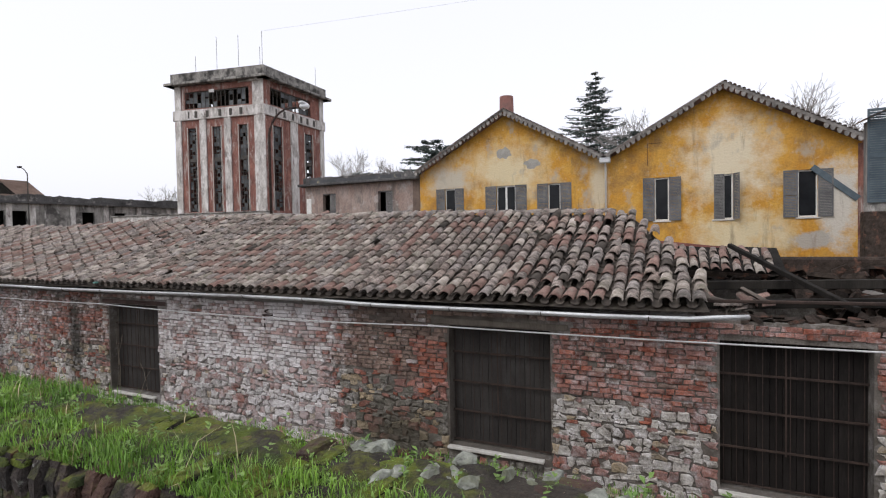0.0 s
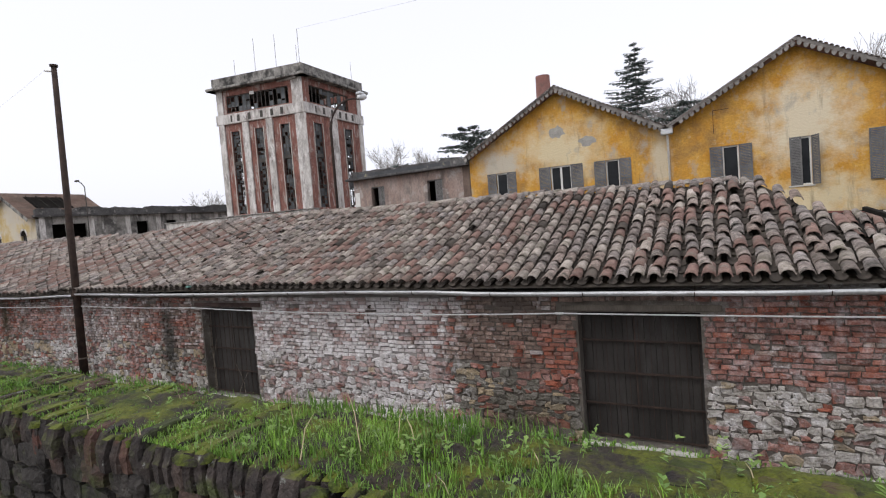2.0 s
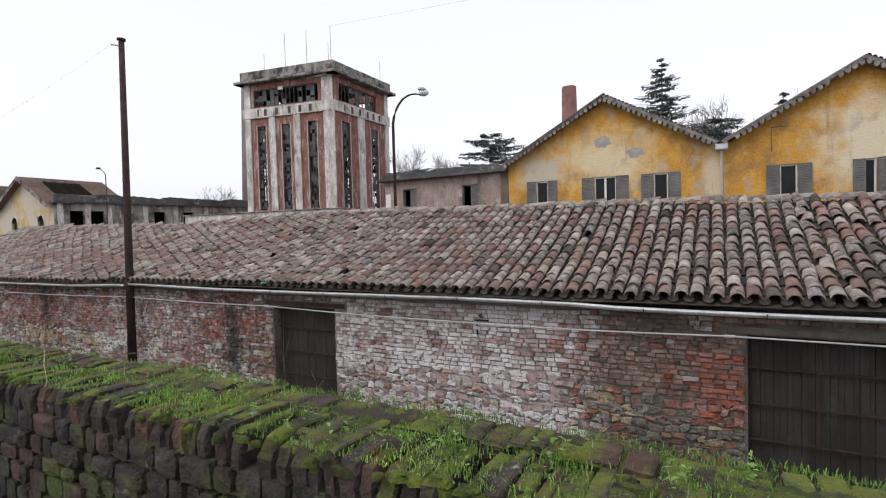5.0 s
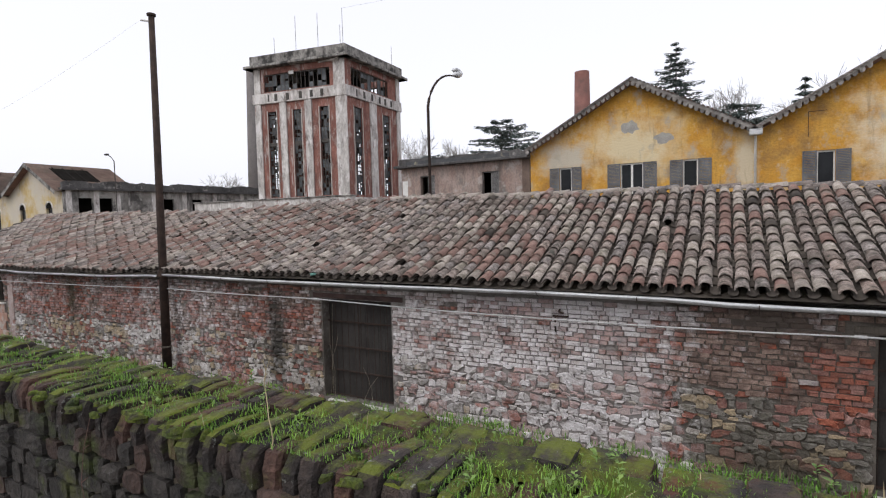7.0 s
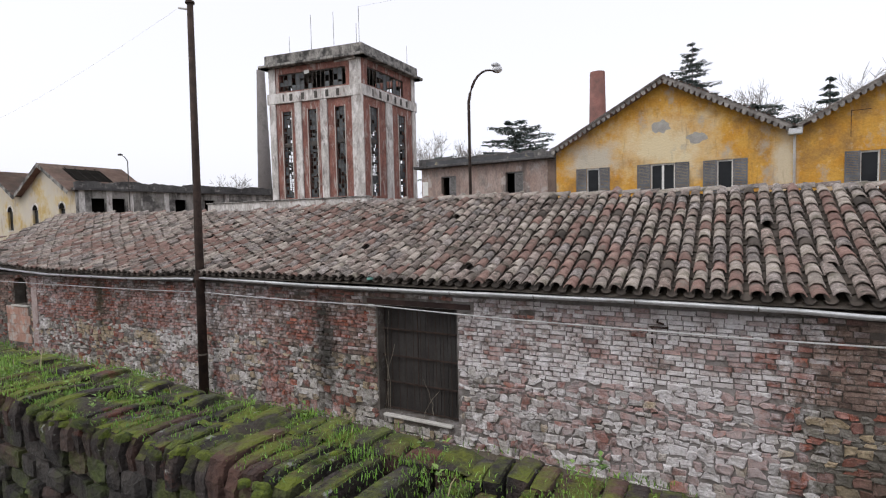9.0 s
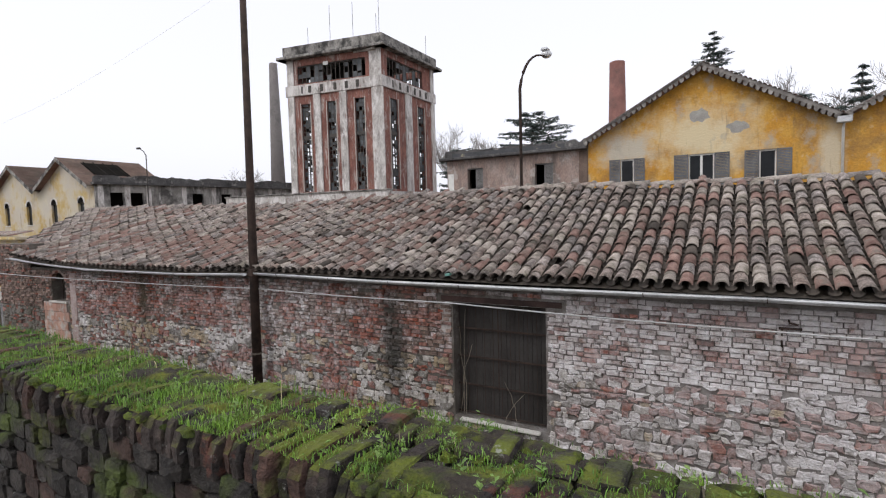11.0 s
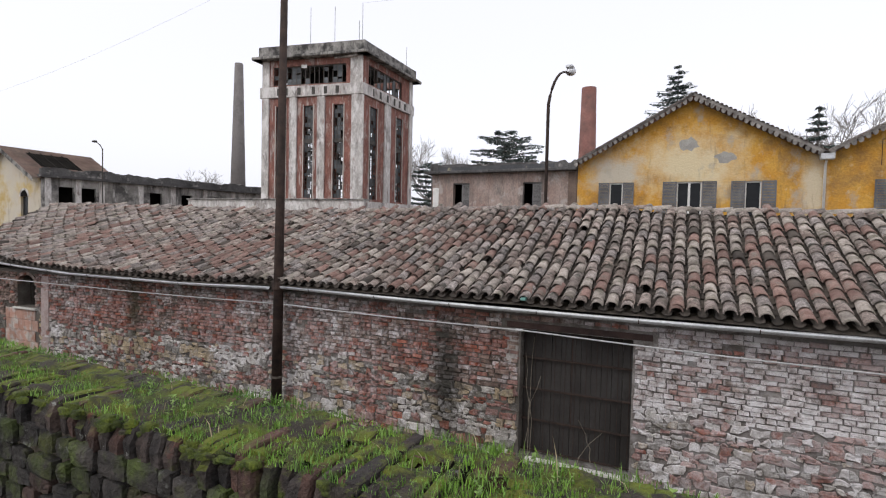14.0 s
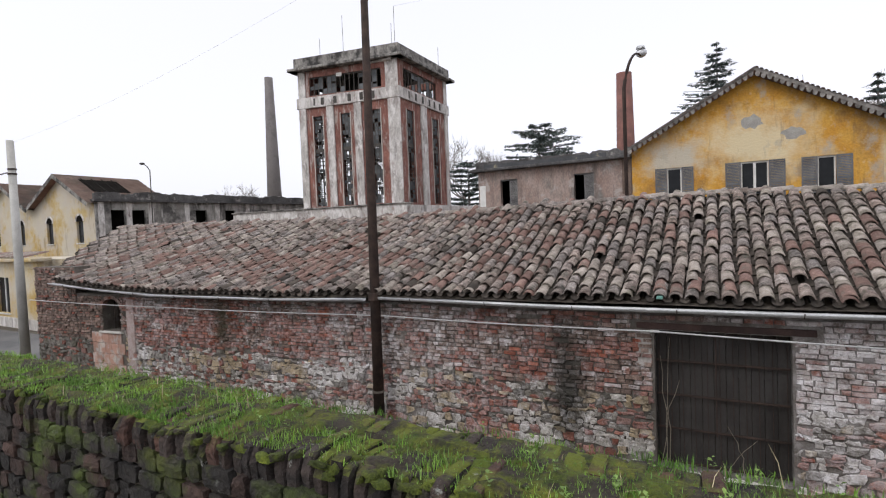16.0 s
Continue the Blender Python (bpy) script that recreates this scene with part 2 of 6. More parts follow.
def part_me(name, me, material, parent=None, label="", smooth=False):
    for m in material if isinstance(material, (list, tuple)) else [material]:
        if m.name not in me.materials:
            me.materials.append(m)
    if smooth:
        me.shade_smooth()
    ob = new(name, me)
    if parent is not None:
        ob.parent = parent
        world_of = parent.matrix_basis if parent.parent is None else parent.parent.matrix_basis @ parent.matrix_parent_inverse @ parent.matrix_basis
        ob.matrix_parent_inverse = world_of.inverted()
    return tagged(ob, label) if label else ob


def box(bm, a, b, m=Matrix()):
    (x0, y0, z0), (x1, y1, z1) = a, b
    v = [bm.verts.new(m @ Vector(p)) for p in ((x0, y0, z0), (x1, y0, z0), (x1, y1, z0), (x0, y1, z0), (x0, y0, z1), (x1, y0, z1), (x1, y1, z1), (x0, y1, z1))]
    for f in ((3, 2, 1, 0), (4, 5, 6, 7), (0, 1, 5, 4), (1, 2, 6, 5), (2, 3, 7, 6), (3, 0, 4, 7)):
        bm.faces.new([v[i] for i in f])
    return bm


def one_box(a, b, m=Matrix(), bevel=0.0):
    bm = box(bmesh.new(), a, b, m)
    if bevel:
        bmesh.ops.bevel(bm, geom=bm.edges[:], offset=bevel, segments=1, affect="EDGES")
    return bm


def tube(bm, pts, r, seg=8, r2=None, cap=True):
    """A round bar through the points, its radius going from r to r2."""
    r2 = r if r2 is None else r2
    pts = [Vector(p) for p in pts]
    rings = []
    for i, p in enumerate(pts):
        d = (pts[min(i + 1, len(pts) - 1)] - pts[max(i - 1, 0)]).normalized()
        a = d.cross(Vector((0, 0, 1)) if abs(d.z) < 0.9 else Vector((1, 0, 0))).normalized()
        b = d.cross(a)
        rr = r + (r2 - r) * i / max(1, len(pts) - 1)
        rings.append([bm.verts.new(p + (a * math.cos(k * math.tau / seg) + b * math.sin(k * math.tau / seg)) * rr) for k in range(seg)])
    for s, e in zip(rings, rings[1:]):
        for k in range(seg):
            bm.faces.new((s[k], e[k], e[(k + 1) % seg], s[(k + 1) % seg]))
    if cap:
        bm.faces.new(rings[0])
        bm.faces.new(rings[-1][::-1])
    return bm


def wall_open(bm, m, length, z0, z1, thick, holes):
    """A wall along local x with its outer face at y = 0 and its body at y > 0, with real openings (u0, u1, z0, z1) through it."""
    us = sorted({0, length, *(h[0] for h in holes), *(h[1] for h in holes)})
    zs = sorted({z0, z1, *(h[2] for h in holes), *(h[3] for h in holes)})

    def solid(i, j):
        if not (0 <= i < len(us) - 1 and 0 <= j < len(zs) - 1):
            return False
        u, z = (us[i] + us[i + 1]) / 2, (zs[j] + zs[j + 1]) / 2
        return not any(h[0] < u < h[1] and h[2] < z < h[3] for h in holes)

    cache = {}

    def v(u, y, z):
        key = (round(u, 4), y, round(z, 4))
        if key not in cache:
            cache[key] = bm.verts.new(m @ Vector((u, y, z)))
        return cache[key]

    t = thick
    for i in range(len(us) - 1):
        for j in range(len(zs) - 1):
            if not solid(i, j):
                continue
            a, b, c, d = us[i], us[i + 1], zs[j], zs[j + 1]
            bm.faces.new((v(a, 0, c), v(b, 0, c), v(b, 0, d), v(a, 0, d)))
            bm.faces.new((v(b, t, c), v(a, t, c), v(a, t, d), v(b, t, d)))
            if not solid(i - 1, j):
                bm.faces.new((v(a, t, c), v(a, 0, c), v(a, 0, d), v(a, t, d)))
            if not solid(i + 1, j):
                bm.faces.new((v(b, 0, c), v(b, t, c), v(b, t, d), v(b, 0, d)))
            if not solid(i, j - 1):
                bm.faces.new((v(a, t, c), v(b, t, c), v(b, 0, c), v(a, 0, c)))
            if not solid(i, j + 1):
                bm.faces.new((v(a, 0, d), v(b, 0, d), v(b, t, d), v(a, t, d)))
    return bm


def along(p0, p1, z=0.0):
    """Local frame of a wall from p0 to p1: x along it, y into it (away from the viewer's side on its right hand), z up."""
    d = Vector((p1[0] - p0[0], p1[1] - p0[1], 0))
    length = d.length
    d.normalize()
    return Matrix(((d.x, -d.y, 0, p0[0]), (d.y, d.x, 0, p0[1]), (0, 0, 1, z), (0, 0, 0, 1))), length

# ---- ground ----
def ground_sheet():
    xs = [-900, -300, -120, -60, -40, -34, -31, -28, -20, -10, 0, 6, 12, 40, 120, 300, 900]
    ys = [-900, -300, -60, -12, -4, -0.6, 0.62, 1.9, 4.5, 7.3, 9, 14, 24, 60, 140, 300, 900]
    bm = bmesh.new()
    grid = []
    for y in ys:
        row = []
        for x in xs:
            z = 0.0 if y <= 0.62 else (-0.9 if y < 2 else -2.25)
            row.append(bm.verts.new((x, y, z)))
        grid.append(row)
    for j in range(len(ys) - 1):
        for i in range(len(xs) - 1):
            bm.faces.new((grid[j][i], grid[j][i + 1], grid[j + 1][i + 1], grid[j + 1][i]))
    return bm


ob = part("ground", ground_sheet(), M_EARTH)
tagged(ob, "bare dark earth and old paving around the works", "ground", kind="structure")

# ---- the long brick shed ----
WX = -26.95
EAVE_Z, RIDGE_Y = 0.60, 10.95
GATES = [(-12.14, -10.43, -1.90, 0.15), (-3.29, -1.60, -1.85, 0.14), (0.67, 2.31, -1.85, 0.16)]


def shed_y(x):
    return 7.65 if x > -17.5 else 7.65 - 0.062 * (-17.5 - x)


bm = bmesh.new()
m0, len0 = along((-17.5, 7.65), (3.6, 7.65))
wall_open(bm, m0, len0, -2.4, 0.42, 0.42, [(a + 17.5, b + 17.5, c, d) for a, b, c, d in GATES])
m1, len1 = along((WX, shed_y(WX)), (-17.5, 7.65))
SMALLWIN = (1.10, 1.85, -0.56, 0.28)
wall_open(bm, m1, len1, -2.4, 0.42, 0.42, [SMALLWIN])
shed_wall = tagged(part("wall_shed", bm, M_MORTAR), "patched wall of brick and rubble with flaking whitewash", "wall", kind="structure")
bm = bmesh.new()
m3, len3 = along((-31.2, 10.95), (-26.97, 7.30))
box(bm, (0, 0, -2.4), (len3, 0.4, 0.42), m3)
box(bm, (-31.2, 10.95, -2.4), (-30.8, 14.2, 0.42))
box(bm, (-31.2, 14.2, -2.4), (3.6, 14.6, 0.42))
box(bm, (3.2, 8.07, -2.4), (3.6, 14.2, 0.42))
tagged(part("wall_shed_back", bm, M_MORTAR), "plain brick side and back walls of the shed", "wall", kind="structure")
RIDGE_Z = [(-32, 2.42), (-29, 2.38), (-25, 2.30), (-20, 2.17), (-14, 2.28), (-11, 2.32), (-8.7, 2.25), (-4.6, 2.21), (-1, 2.10), (1, 2.08)]


def eave_z(x):
    """The eaves climb a little towards the far end."""
    f, d = max(0.0, min(1.0, (-22.0 - x) / 5.5)), max(0.0, min(1.0, (-16.5 - x) / 2.5))
    return EAVE_Z - 0.08 * d + 0.27 * f * f


def ridge_z(x):
    return float(np.interp(x, [p[0] for p in RIDGE_Z], [p[1] - 0.10 for p in RIDGE_Z]))


def roof_at(x, s):
    """The bearing surface of the tiles: s runs from the eaves (0) to the ridge (1); the old roof sags a little."""
    y0 = shed_y(x) - 0.33
    sag = 0.035 * noise.noise(Vector((x * 0.45, s * 2.2, 3.1))) - 0.05 * math.sin(math.pi * s)
    return Vector((x, y0 + (RIDGE_Y - y0) * s, eave_z(x) + (ridge_z(x) - eave_z(x)) * s + sag))


def roof_ends(s):
    return -27.3 - 4.05 * s - 0.8 * math.sin(math.pi * s), 0.54 - 1.24 * s + 0.20 * math.sin(math.pi * s)


bm = bmesh.new()
rows = []
for k in range(9):
    s = k / 8
    a, b = roof_ends(s)
    rows.append([bm.verts.new(roof_at(a + (b - a) * i / 60, s) - Vector((0, 0, 0.035))) for i in range(61)])
a, b = roof_ends(1)
rows.append([bm.verts.new((a + (b - a) * i / 60, 14.55, 0.55)) for i in range(61)])
for q, r in zip(rows, rows[1:]):
    for i in range(60):
        bm.faces.new((q[i], q[i + 1], r[i + 1], r[i]))
bmesh.ops.solidify(bm, geom=bm.faces[:], thickness=0.07)
shed_roof = tagged(part("roof_shed", bm, M_WOOD), "low pitched roof of weathered clay tiles", "roof", kind="structure")

# ---- boundary parapet beside the path ----
def par_y(x):
    return 0.77 + 0.012 * math.sin(x * 0.9)


bm = bmesh.new()
m2, len2 = along((-34, par_y(-34)), (6, par_y(6)))
box(bm, (0, 0.03, -0.4), (len2, 0.40, 0.91), m2)
parapet = tagged(part("wall_parapet", bm, M_EARTH), "low mossy boundary wall of rough bricks beside the path", "wall", kind="structure")

# ---- water tower ----
TA, TB, TC, TD = (-46.1, 36.2), (-36.1, 38.0), (-36.2, 47.2), (-46.2, 45.4)
tower = thing("tower", "tall derelict concrete and red brick water tower with broken windows", "tower", at=(-41, 42, -2.25))


def tower_face(p0, p1, wins, pils, loggia):
    m, ln = along(p0, p1)
    holes = [(a * ln, b * ln, 4.45, 12.9) for a, b in wins] + [(loggia[0] * ln, loggia[1] * ln, 14.85, 16.55)]
    part("wall", wall_open(bmesh.new(), m, ln, -2.25, 17.2, 0.35, holes), M_TOWER_RED, tower, "faded red brick panels")
    for a, b in pils:
        part("pilaster", one_box((a * ln, -0.16, -2.25), (b * ln, 0, 13.7), m, 0.03), M_CONCRETE, tower, "streaked pale concrete pilaster")
    part("frieze", one_box((-0.2, -0.2, 13.7), (ln + 0.2, 0.02, 14.7), m, 0.03), M_CONCRETE, tower, "stained concrete band with worn lettering")
    return m, ln, holes


TOWER_FACES = [
    tower_face(TA, TB, [(0.14, 0.24), (0.425, 0.52), (0.72, 0.82)], [(0.0, 0.07), (0.285, 0.36), (0.565, 0.64), (0.90, 1.016)], (0.11, 0.84)),
    tower_face(TB, TC, [(0.13, 0.27), (0.65, 0.79)], [(0.40, 0.52), (0.93, 1.0)], (0.10, 0.77)),
    tower_face(TC, TD, [(0.14, 0.24), (0.425, 0.52), (0.72, 0.82)], [(0.0, 0.07), (0.93, 1.0)], (0.11, 0.84)),
    tower_face(TD, TA, [(0.2, 0.33), (0.65, 0.79)], [(0.0, 0.07), (0.93, 1.0)], (0.13, 0.77)),
]
for i, (m, ln, holes) in enumerate(TOWER_FACES):
    for a, b in (((0.0, 0.07), (0.885, 1.0)) if i % 2 == 0 else ((0.93, 1.0),) if i == 1 else ((0.0, 0.09), (0.93, 1.0))):
        part("corner_block", one_box((a * ln - 0.02, -0.1, 14.7), (b * ln + 0.02, 0.0, 17.15), m, 0.02), M_CONCRETE, tower, "mottled concrete corner")
    part("cornice", one_box((-0.75, -0.75, 17.15), (ln + 0.75, 0.3, 17.4), m, 0.04), M_CORNICE, tower, "projecting sooty cornice")
    part("parapet", one_box((-0.3, -0.3, 17.4), (ln + 0.3, 0.1, 18.4), m, 0.04), M_CORNICE, tower, "stained roof parapet")
bm = bmesh.new()
box(bm, (-46, 37.5, 17.0), (-36.5, 45.6, 17.2))
part("roof_slab", bm, M_CONCRETE, tower)

# ---- yellow house with two gables ----
yellow = thing("gabled_house", "ochre plastered house with two gables and grey shutters", "house", at=(-3.6, 31, -2.25))
YF = 31.0
YWINS = [(-13.85, -13.10, 2.45, 4.72), (-10.25, -9.0, 2.45, 4.72), (-6.95, -6.2, 2.45, 4.70), (-0.95, -0.2, 2.25, 4.66), (2.0, 2.9, 2.25, 4.66), (5.75, 6.6, 2.25, 4.64)]
m, ln = along((-15.7, YF), (8.2, YF))
part("wall", wall_open(bmesh.new(), m, ln, -2.25, 5.8, 0.4, [(a + 15.7, b + 15.7, c, d) for a, b, c, d in YWINS]), M_HOUSE, yellow)
GABLES = [(-15.7, -9.6, -3.6), (-3.6, 2.4, 8.4)]
for x0, xm, x1 in GABLES:
    bm = bmesh.new()
    f = [bm.verts.new((x, y, z)) for y in (YF, YF + 0.4) for x, z in ((x0, 5.8), (x1, 5.8), (xm, 9.15))]
    for q in ((0, 1, 2), (5, 4, 3), (0, 3, 4, 1), (1, 4, 5, 2), (2, 5, 3, 0)):
        bm.faces.new([f[i] for i in q])
    part("gable", bm, M_HOUSE, yellow, "ochre gable with washed out plaster")
    for s in (-1, 1):
        xe = x0 - 0.15 if s < 0 else x1 + 0.15
        bm = bmesh.new()
        zr, ze = 9.42, 5.95
        v = [bm.verts.new(p) for p in ((xm, YF - 0.55, zr), (xe, YF - 0.55, ze), (xe, YF + 14, ze), (xm, YF + 14, zr))]
        if s > 0:
            v = v[::-1]
        bm.faces.new(v)
        bmesh.ops.solidify(bm, geom=bm.faces[:], thickness=0.16)
        part("roof_slope", bm, M_TILE_FAR, yellow, "clay tile roof slope")
for a, b in (((-15.7, YF + 13, -2.25), (8.2, YF + 13.4, 5.8)), ((-15.7, YF + 0.4, -2.25), (-15.3, YF + 13, 5.8)), ((7.8, YF + 0.4, -2.25), (8.2, YF + 13, 5.8))):
    part("side_wall", one_box(a, b), M_HOUSE, yellow)
# slabs and inner wall coloured near-black so the rooms look unlit
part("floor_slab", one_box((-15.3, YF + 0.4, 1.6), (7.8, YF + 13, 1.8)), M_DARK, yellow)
part("inner_wall", one_box((-15.3, YF + 4.0, 1.8), (7.8, YF + 4.2, 5.8)), M_DARK, yellow, "inner wall coloured near-black for an unlit room")
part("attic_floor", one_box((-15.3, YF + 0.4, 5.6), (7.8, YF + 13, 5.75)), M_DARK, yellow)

# ---- flat-roofed annex ----
annex = thing("annex_building", "low annex with faded pink plaster and a sooty flat roof edge", "building", at=(-20.7, 31, -2.25))
AWINS = [(-23.92, -22.74, 2.85, 4.9), (-19.1, -17.9, 2.85, 4.88)]
m, ln = along((-25.5, YF + 0.05), (-15.72, YF + 0.05))
part("wall", wall_open(bmesh.new(), m, ln, -2.25, 5.5, 0.35, [(a + 25.5, b + 25.5, c, d) for a, b, c, d in AWINS]), M_PINK, annex)
part("side_wall", one_box((-25.5, YF + 0.4, -2.25), (-25.15, YF + 9, 5.5)), M_PINK, annex)
part("back_wall", one_box((-25.5, YF + 9, -2.25), (-15.72, YF + 9.3, 5.5)), M_PINK, annex)
part("eaves_slab", one_box((-25.9, YF - 0.45, 5.5), (-15.72, YF + 9.4, 5.68), bevel=0.03), M_SOOT, annex)
bm, edge, prev = bmesh.new(), random.Random(17), None
for k in range(51):
    u = -25.6 + 9.88 * k / 50
    top = 6.16 + 0.10 * noise.noise(Vector((u * 0.9, 3, 0))) + edge.uniform(-0.05, 0.05) - (0.2 if edge.random() < 0.1 else 0)
    now = [bm.verts.new(p) for p in ((u, YF - 0.1, 5.68), (u, YF - 0.1, top - 0.04), (u, YF + 0.25, top), (u, YF + 0.25, 5.68))]
    if prev:
        for i in range(4):
            bm.faces.new((prev[i], now[i], now[(i + 1) % 4], prev[(i + 1) % 4]))
    else:
        bm.faces.new(now)
    prev = now
bm.faces.new(prev[::-1])
bmesh.ops.recalc_face_normals(bm, faces=bm.faces[:])
part("roof_parapet", bm, M_SOOT, annex, "crumbling sooty roof edge")
part("side_parapet", one_box((-25.6, YF + 0.26, 5.68), (-25.3, YF + 9.2, 6.12), bevel=0.03), M_SOOT, annex)

# ---- far left works: gabled hall with a long parapet wall ----
hall = thing("works_hall", "ochre gabled works hall with arched windows and a collapsed roof", "building", at=(-70, 40, -2.25))
NX, NY = -64.6, 27.0
m, ln = along((NX - 24, NY), (NX, NY))
HWINS = [(a, a + 1.25, 1.95, 4.1) for a in (2.7, 8.6, 14.7, 20.6)]
part("wall", wall_open(bmesh.new(), m, ln, -2.25, 5.6, 0.4, HWINS), M_OCHRE, hall)
for x0 in (NX - 24, NX - 12):
    x1, xm = x0 + 12, x0 + 6
    bm = bmesh.new()
    f = [bm.verts.new((x, y, z)) for y in (NY, NY + 0.4) for x, z in ((x0, 5.6), (x1, 5.6), (xm, 8.75))]
    for q in ((0, 1, 2), (5, 4, 3), (0, 3, 4, 1), (1, 4, 5, 2), (2, 5, 3, 0)):
        bm.faces.new([f[i] for i in q])
    part("gable", bm, M_OCHRE, hall)
    for xe in (x0 - 0.2, x1 + 0.2):
        a, b = Vector((xm, NY - 0.72, 9.07)), Vector((xe, NY - 0.72, 5.77))
        d = b - a
        part("bargeboard", one_box((0, -0.04, -0.38), (d.length, 0.0, 0.0), Matrix.Translation(a) @ Matrix.Rotation(math.atan2(-d.z, d.x), 4, "Y") if d.x > 0 else Matrix.Translation(a) @ Matrix.Rotation(math.pi, 4, "Z") @ Matrix.Rotation(math.atan2(-d.z, -d.x), 4, "Y")), M_CORNICE, hall, "grey weathered bargeboard")
    for s in (-1, 1):
        xe = x0 - 0.2 if s < 0 else x1 + 0.2
        bm = bmesh.new()
        v = [bm.verts.new(p) for p in ((xm, NY - 0.7, 9.05), (xe, NY - 0.7, 5.75), (xe, NY + 8, 5.75), (xm, NY + 8, 9.05))]
        bm.faces.new(v if s < 0 else v[::-1])
        bmesh.ops.solidify(bm, geom=bm.faces[:], thickness=0.2)
        part("roof_slope", bm, M_TILE_FAR, hall)
m, ln = along((NX, NY), (-59.5, 52))
LWINS = [(a, a + 1.25, 2.6, 5.1) for a in (1.4, 3.3, 9.7, 13.1, 17.0, 20.5)]
part("side_wall", wall_open(bmesh.new(), m, ln, -2.25, 5.9, 0.4, LWINS), M_PLASTER_GREY, hall)
part("roof_edge", one_box((-0.2, -0.5, 5.9), (ln, 0.6, 6.12), m), M_SOOT, hall, "sooty roof edge")
bm = bmesh.new()
crumb, prev = random.Random(31), None
for k in range(int(ln / 0.35) + 1):
    u = k * 0.35
    top = 6.80 + 0.14 * math.sin(u * 0.41) * math.sin(u * 1.3 + 1) + crumb.uniform(-0.06, 0.10)
    now = [bm.verts.new(m @ Vector(p)) for p in ((u, -0.1, 6.12), (u, -0.1 + crumb.uniform(0, 0.06), top), (u, 0.4, top + crumb.uniform(-0.08, 0.08)), (u, 0.4, 6.12))]
    if prev:
        for i in range(4):
            bm.faces.new((prev[i], now[i], now[(i + 1) % 4], prev[(i + 1) % 4]))
    else:
        bm.faces.new(now)
    prev = now
bm.faces.new(prev[::-1])
bmesh.ops.recalc_face_normals(bm, faces=bm.faces[:])
part("roof_parapet", bm, M_SOOT, hall, "sooty crumbling parapet")
# ---- poles and chimneys ----
post = thing("rusty_pole", "tall rusty iron pole standing against the shed", "pole", at=(-17.02, 7.36, -2.25))
part("shaft", tube(bmesh.new(), [(-17.02, 7.36, -2.25), (-16.98, 7.43, 6.75)], 0.108, 12, 0.066), M_RUST, post, smooth=True)
chim = thing("chimney_stack", "round red brick factory chimney", "chimney", at=(-21.8, 70.8, -2.25))
part("shaft", tube(bmesh.new(), [(-22.2, 71.8, -2.25), (-22.2, 71.8, 21.65)], 1.45, 20, 0.98), M_CHIMRED, chim, smooth=True)
stack = thing("chimney_stack", "tall sooty grey factory chimney", "chimney", at=(-89.6, 73.8, -2.25))
part("shaft", tube(bmesh.new(), [(-91.1, 75, -2.25), (-91.1, 75, 34)], 1.75, 20, 0.8), M_STACK, stack, smooth=True)

# ---- materials of the shed ----
M_BRICK_RED = mk("old_red_brick", (0.21, 0.072, 0.050), (0.35, 0.15, 0.11), 9, 0.95, 0.8, 55, rnd=0.3, src="island", hue=0.35, fine=0.7, stain=((0.13, 0.085, 0.072), 5.5, 0.53, 0.66))
M_BRICK_WASH = mk("whitewashed_brick", (0.35, 0.275, 0.26), (0.58, 0.535, 0.53), 9, 0.95, 0.8, 55, rnd=0.16, src="island", fine=0.65, stain=((0.27, 0.145, 0.115), 5.0, 0.54, 0.64))
M_BRICK_GREY = mk("sooty_brick", (0.145, 0.098, 0.08), (0.29, 0.21, 0.175), 9, 0.95, 0.8, 55, fine=0.7, rnd=0.4, src="island", stain=((0.24, 0.11, 0.08), 2.0, 0.60, 0.72))
M_STONE_PALE = mk("pale_rubble_stone", (0.36, 0.33, 0.295), (0.60, 0.57, 0.53), 7, 0.95, 0.9, 35, fine=0.6, rnd=0.2, src="island", stain=((0.20, 0.175, 0.145), 6, 0.52, 0.68))
M_STONE_GREY = mk("grey_rubble_stone", (0.13, 0.12, 0.105), (0.28, 0.26, 0.23), 7, 0.95, 0.9, 35, fine=0.6, rnd=0.22, src="island", stain=((0.12, 0.11, 0.08), 2.5, 0.52, 0.68))
M_STONE_BUFF = mk("buff_stone", (0.32, 0.25, 0.16), (0.46, 0.37, 0.25), 7, 0.95, 0.9, 35, fine=0.6, rnd=0.2, src="island", stain=((0.25, 0.21, 0.16), 3, 0.52, 0.7))
M_TILE_RED = mk("reddish_clay_tile", (0.165, 0.096, 0.08), (0.27, 0.18, 0.15), 6.0, 0.95, 0.6, 50, fine=0.6, rnd=0.25, src="island", stain=((0.17, 0.15, 0.125), 4.0, 0.52, 0.68))
M_TILE_PALE = mk("lichened_clay_tile", (0.245, 0.208, 0.18), (0.42, 0.37, 0.325), 6.0, 0.95, 0.6, 50, fine=0.6, rnd=0.22, src="island", stain=((0.15, 0.135, 0.10), 5.0, 0.50, 0.68))
# sooty tile, dark enough to hold the shade of the channels too
M_TILE_DARK = mk("sooty_shaded_clay_tile", (0.045, 0.038, 0.032), (0.10, 0.082, 0.068), 2.0, 0.95, 0.35, 70, rnd=0.3, src="island")
M_BLOCK = mk("pink_hollow_block", (0.40, 0.22, 0.165), (0.50, 0.31, 0.245), 3, 0.95, 0.3, 50, rnd=0.15, src="island", stain=((0.50, 0.45, 0.41), 3.5, 0.46, 0.60))


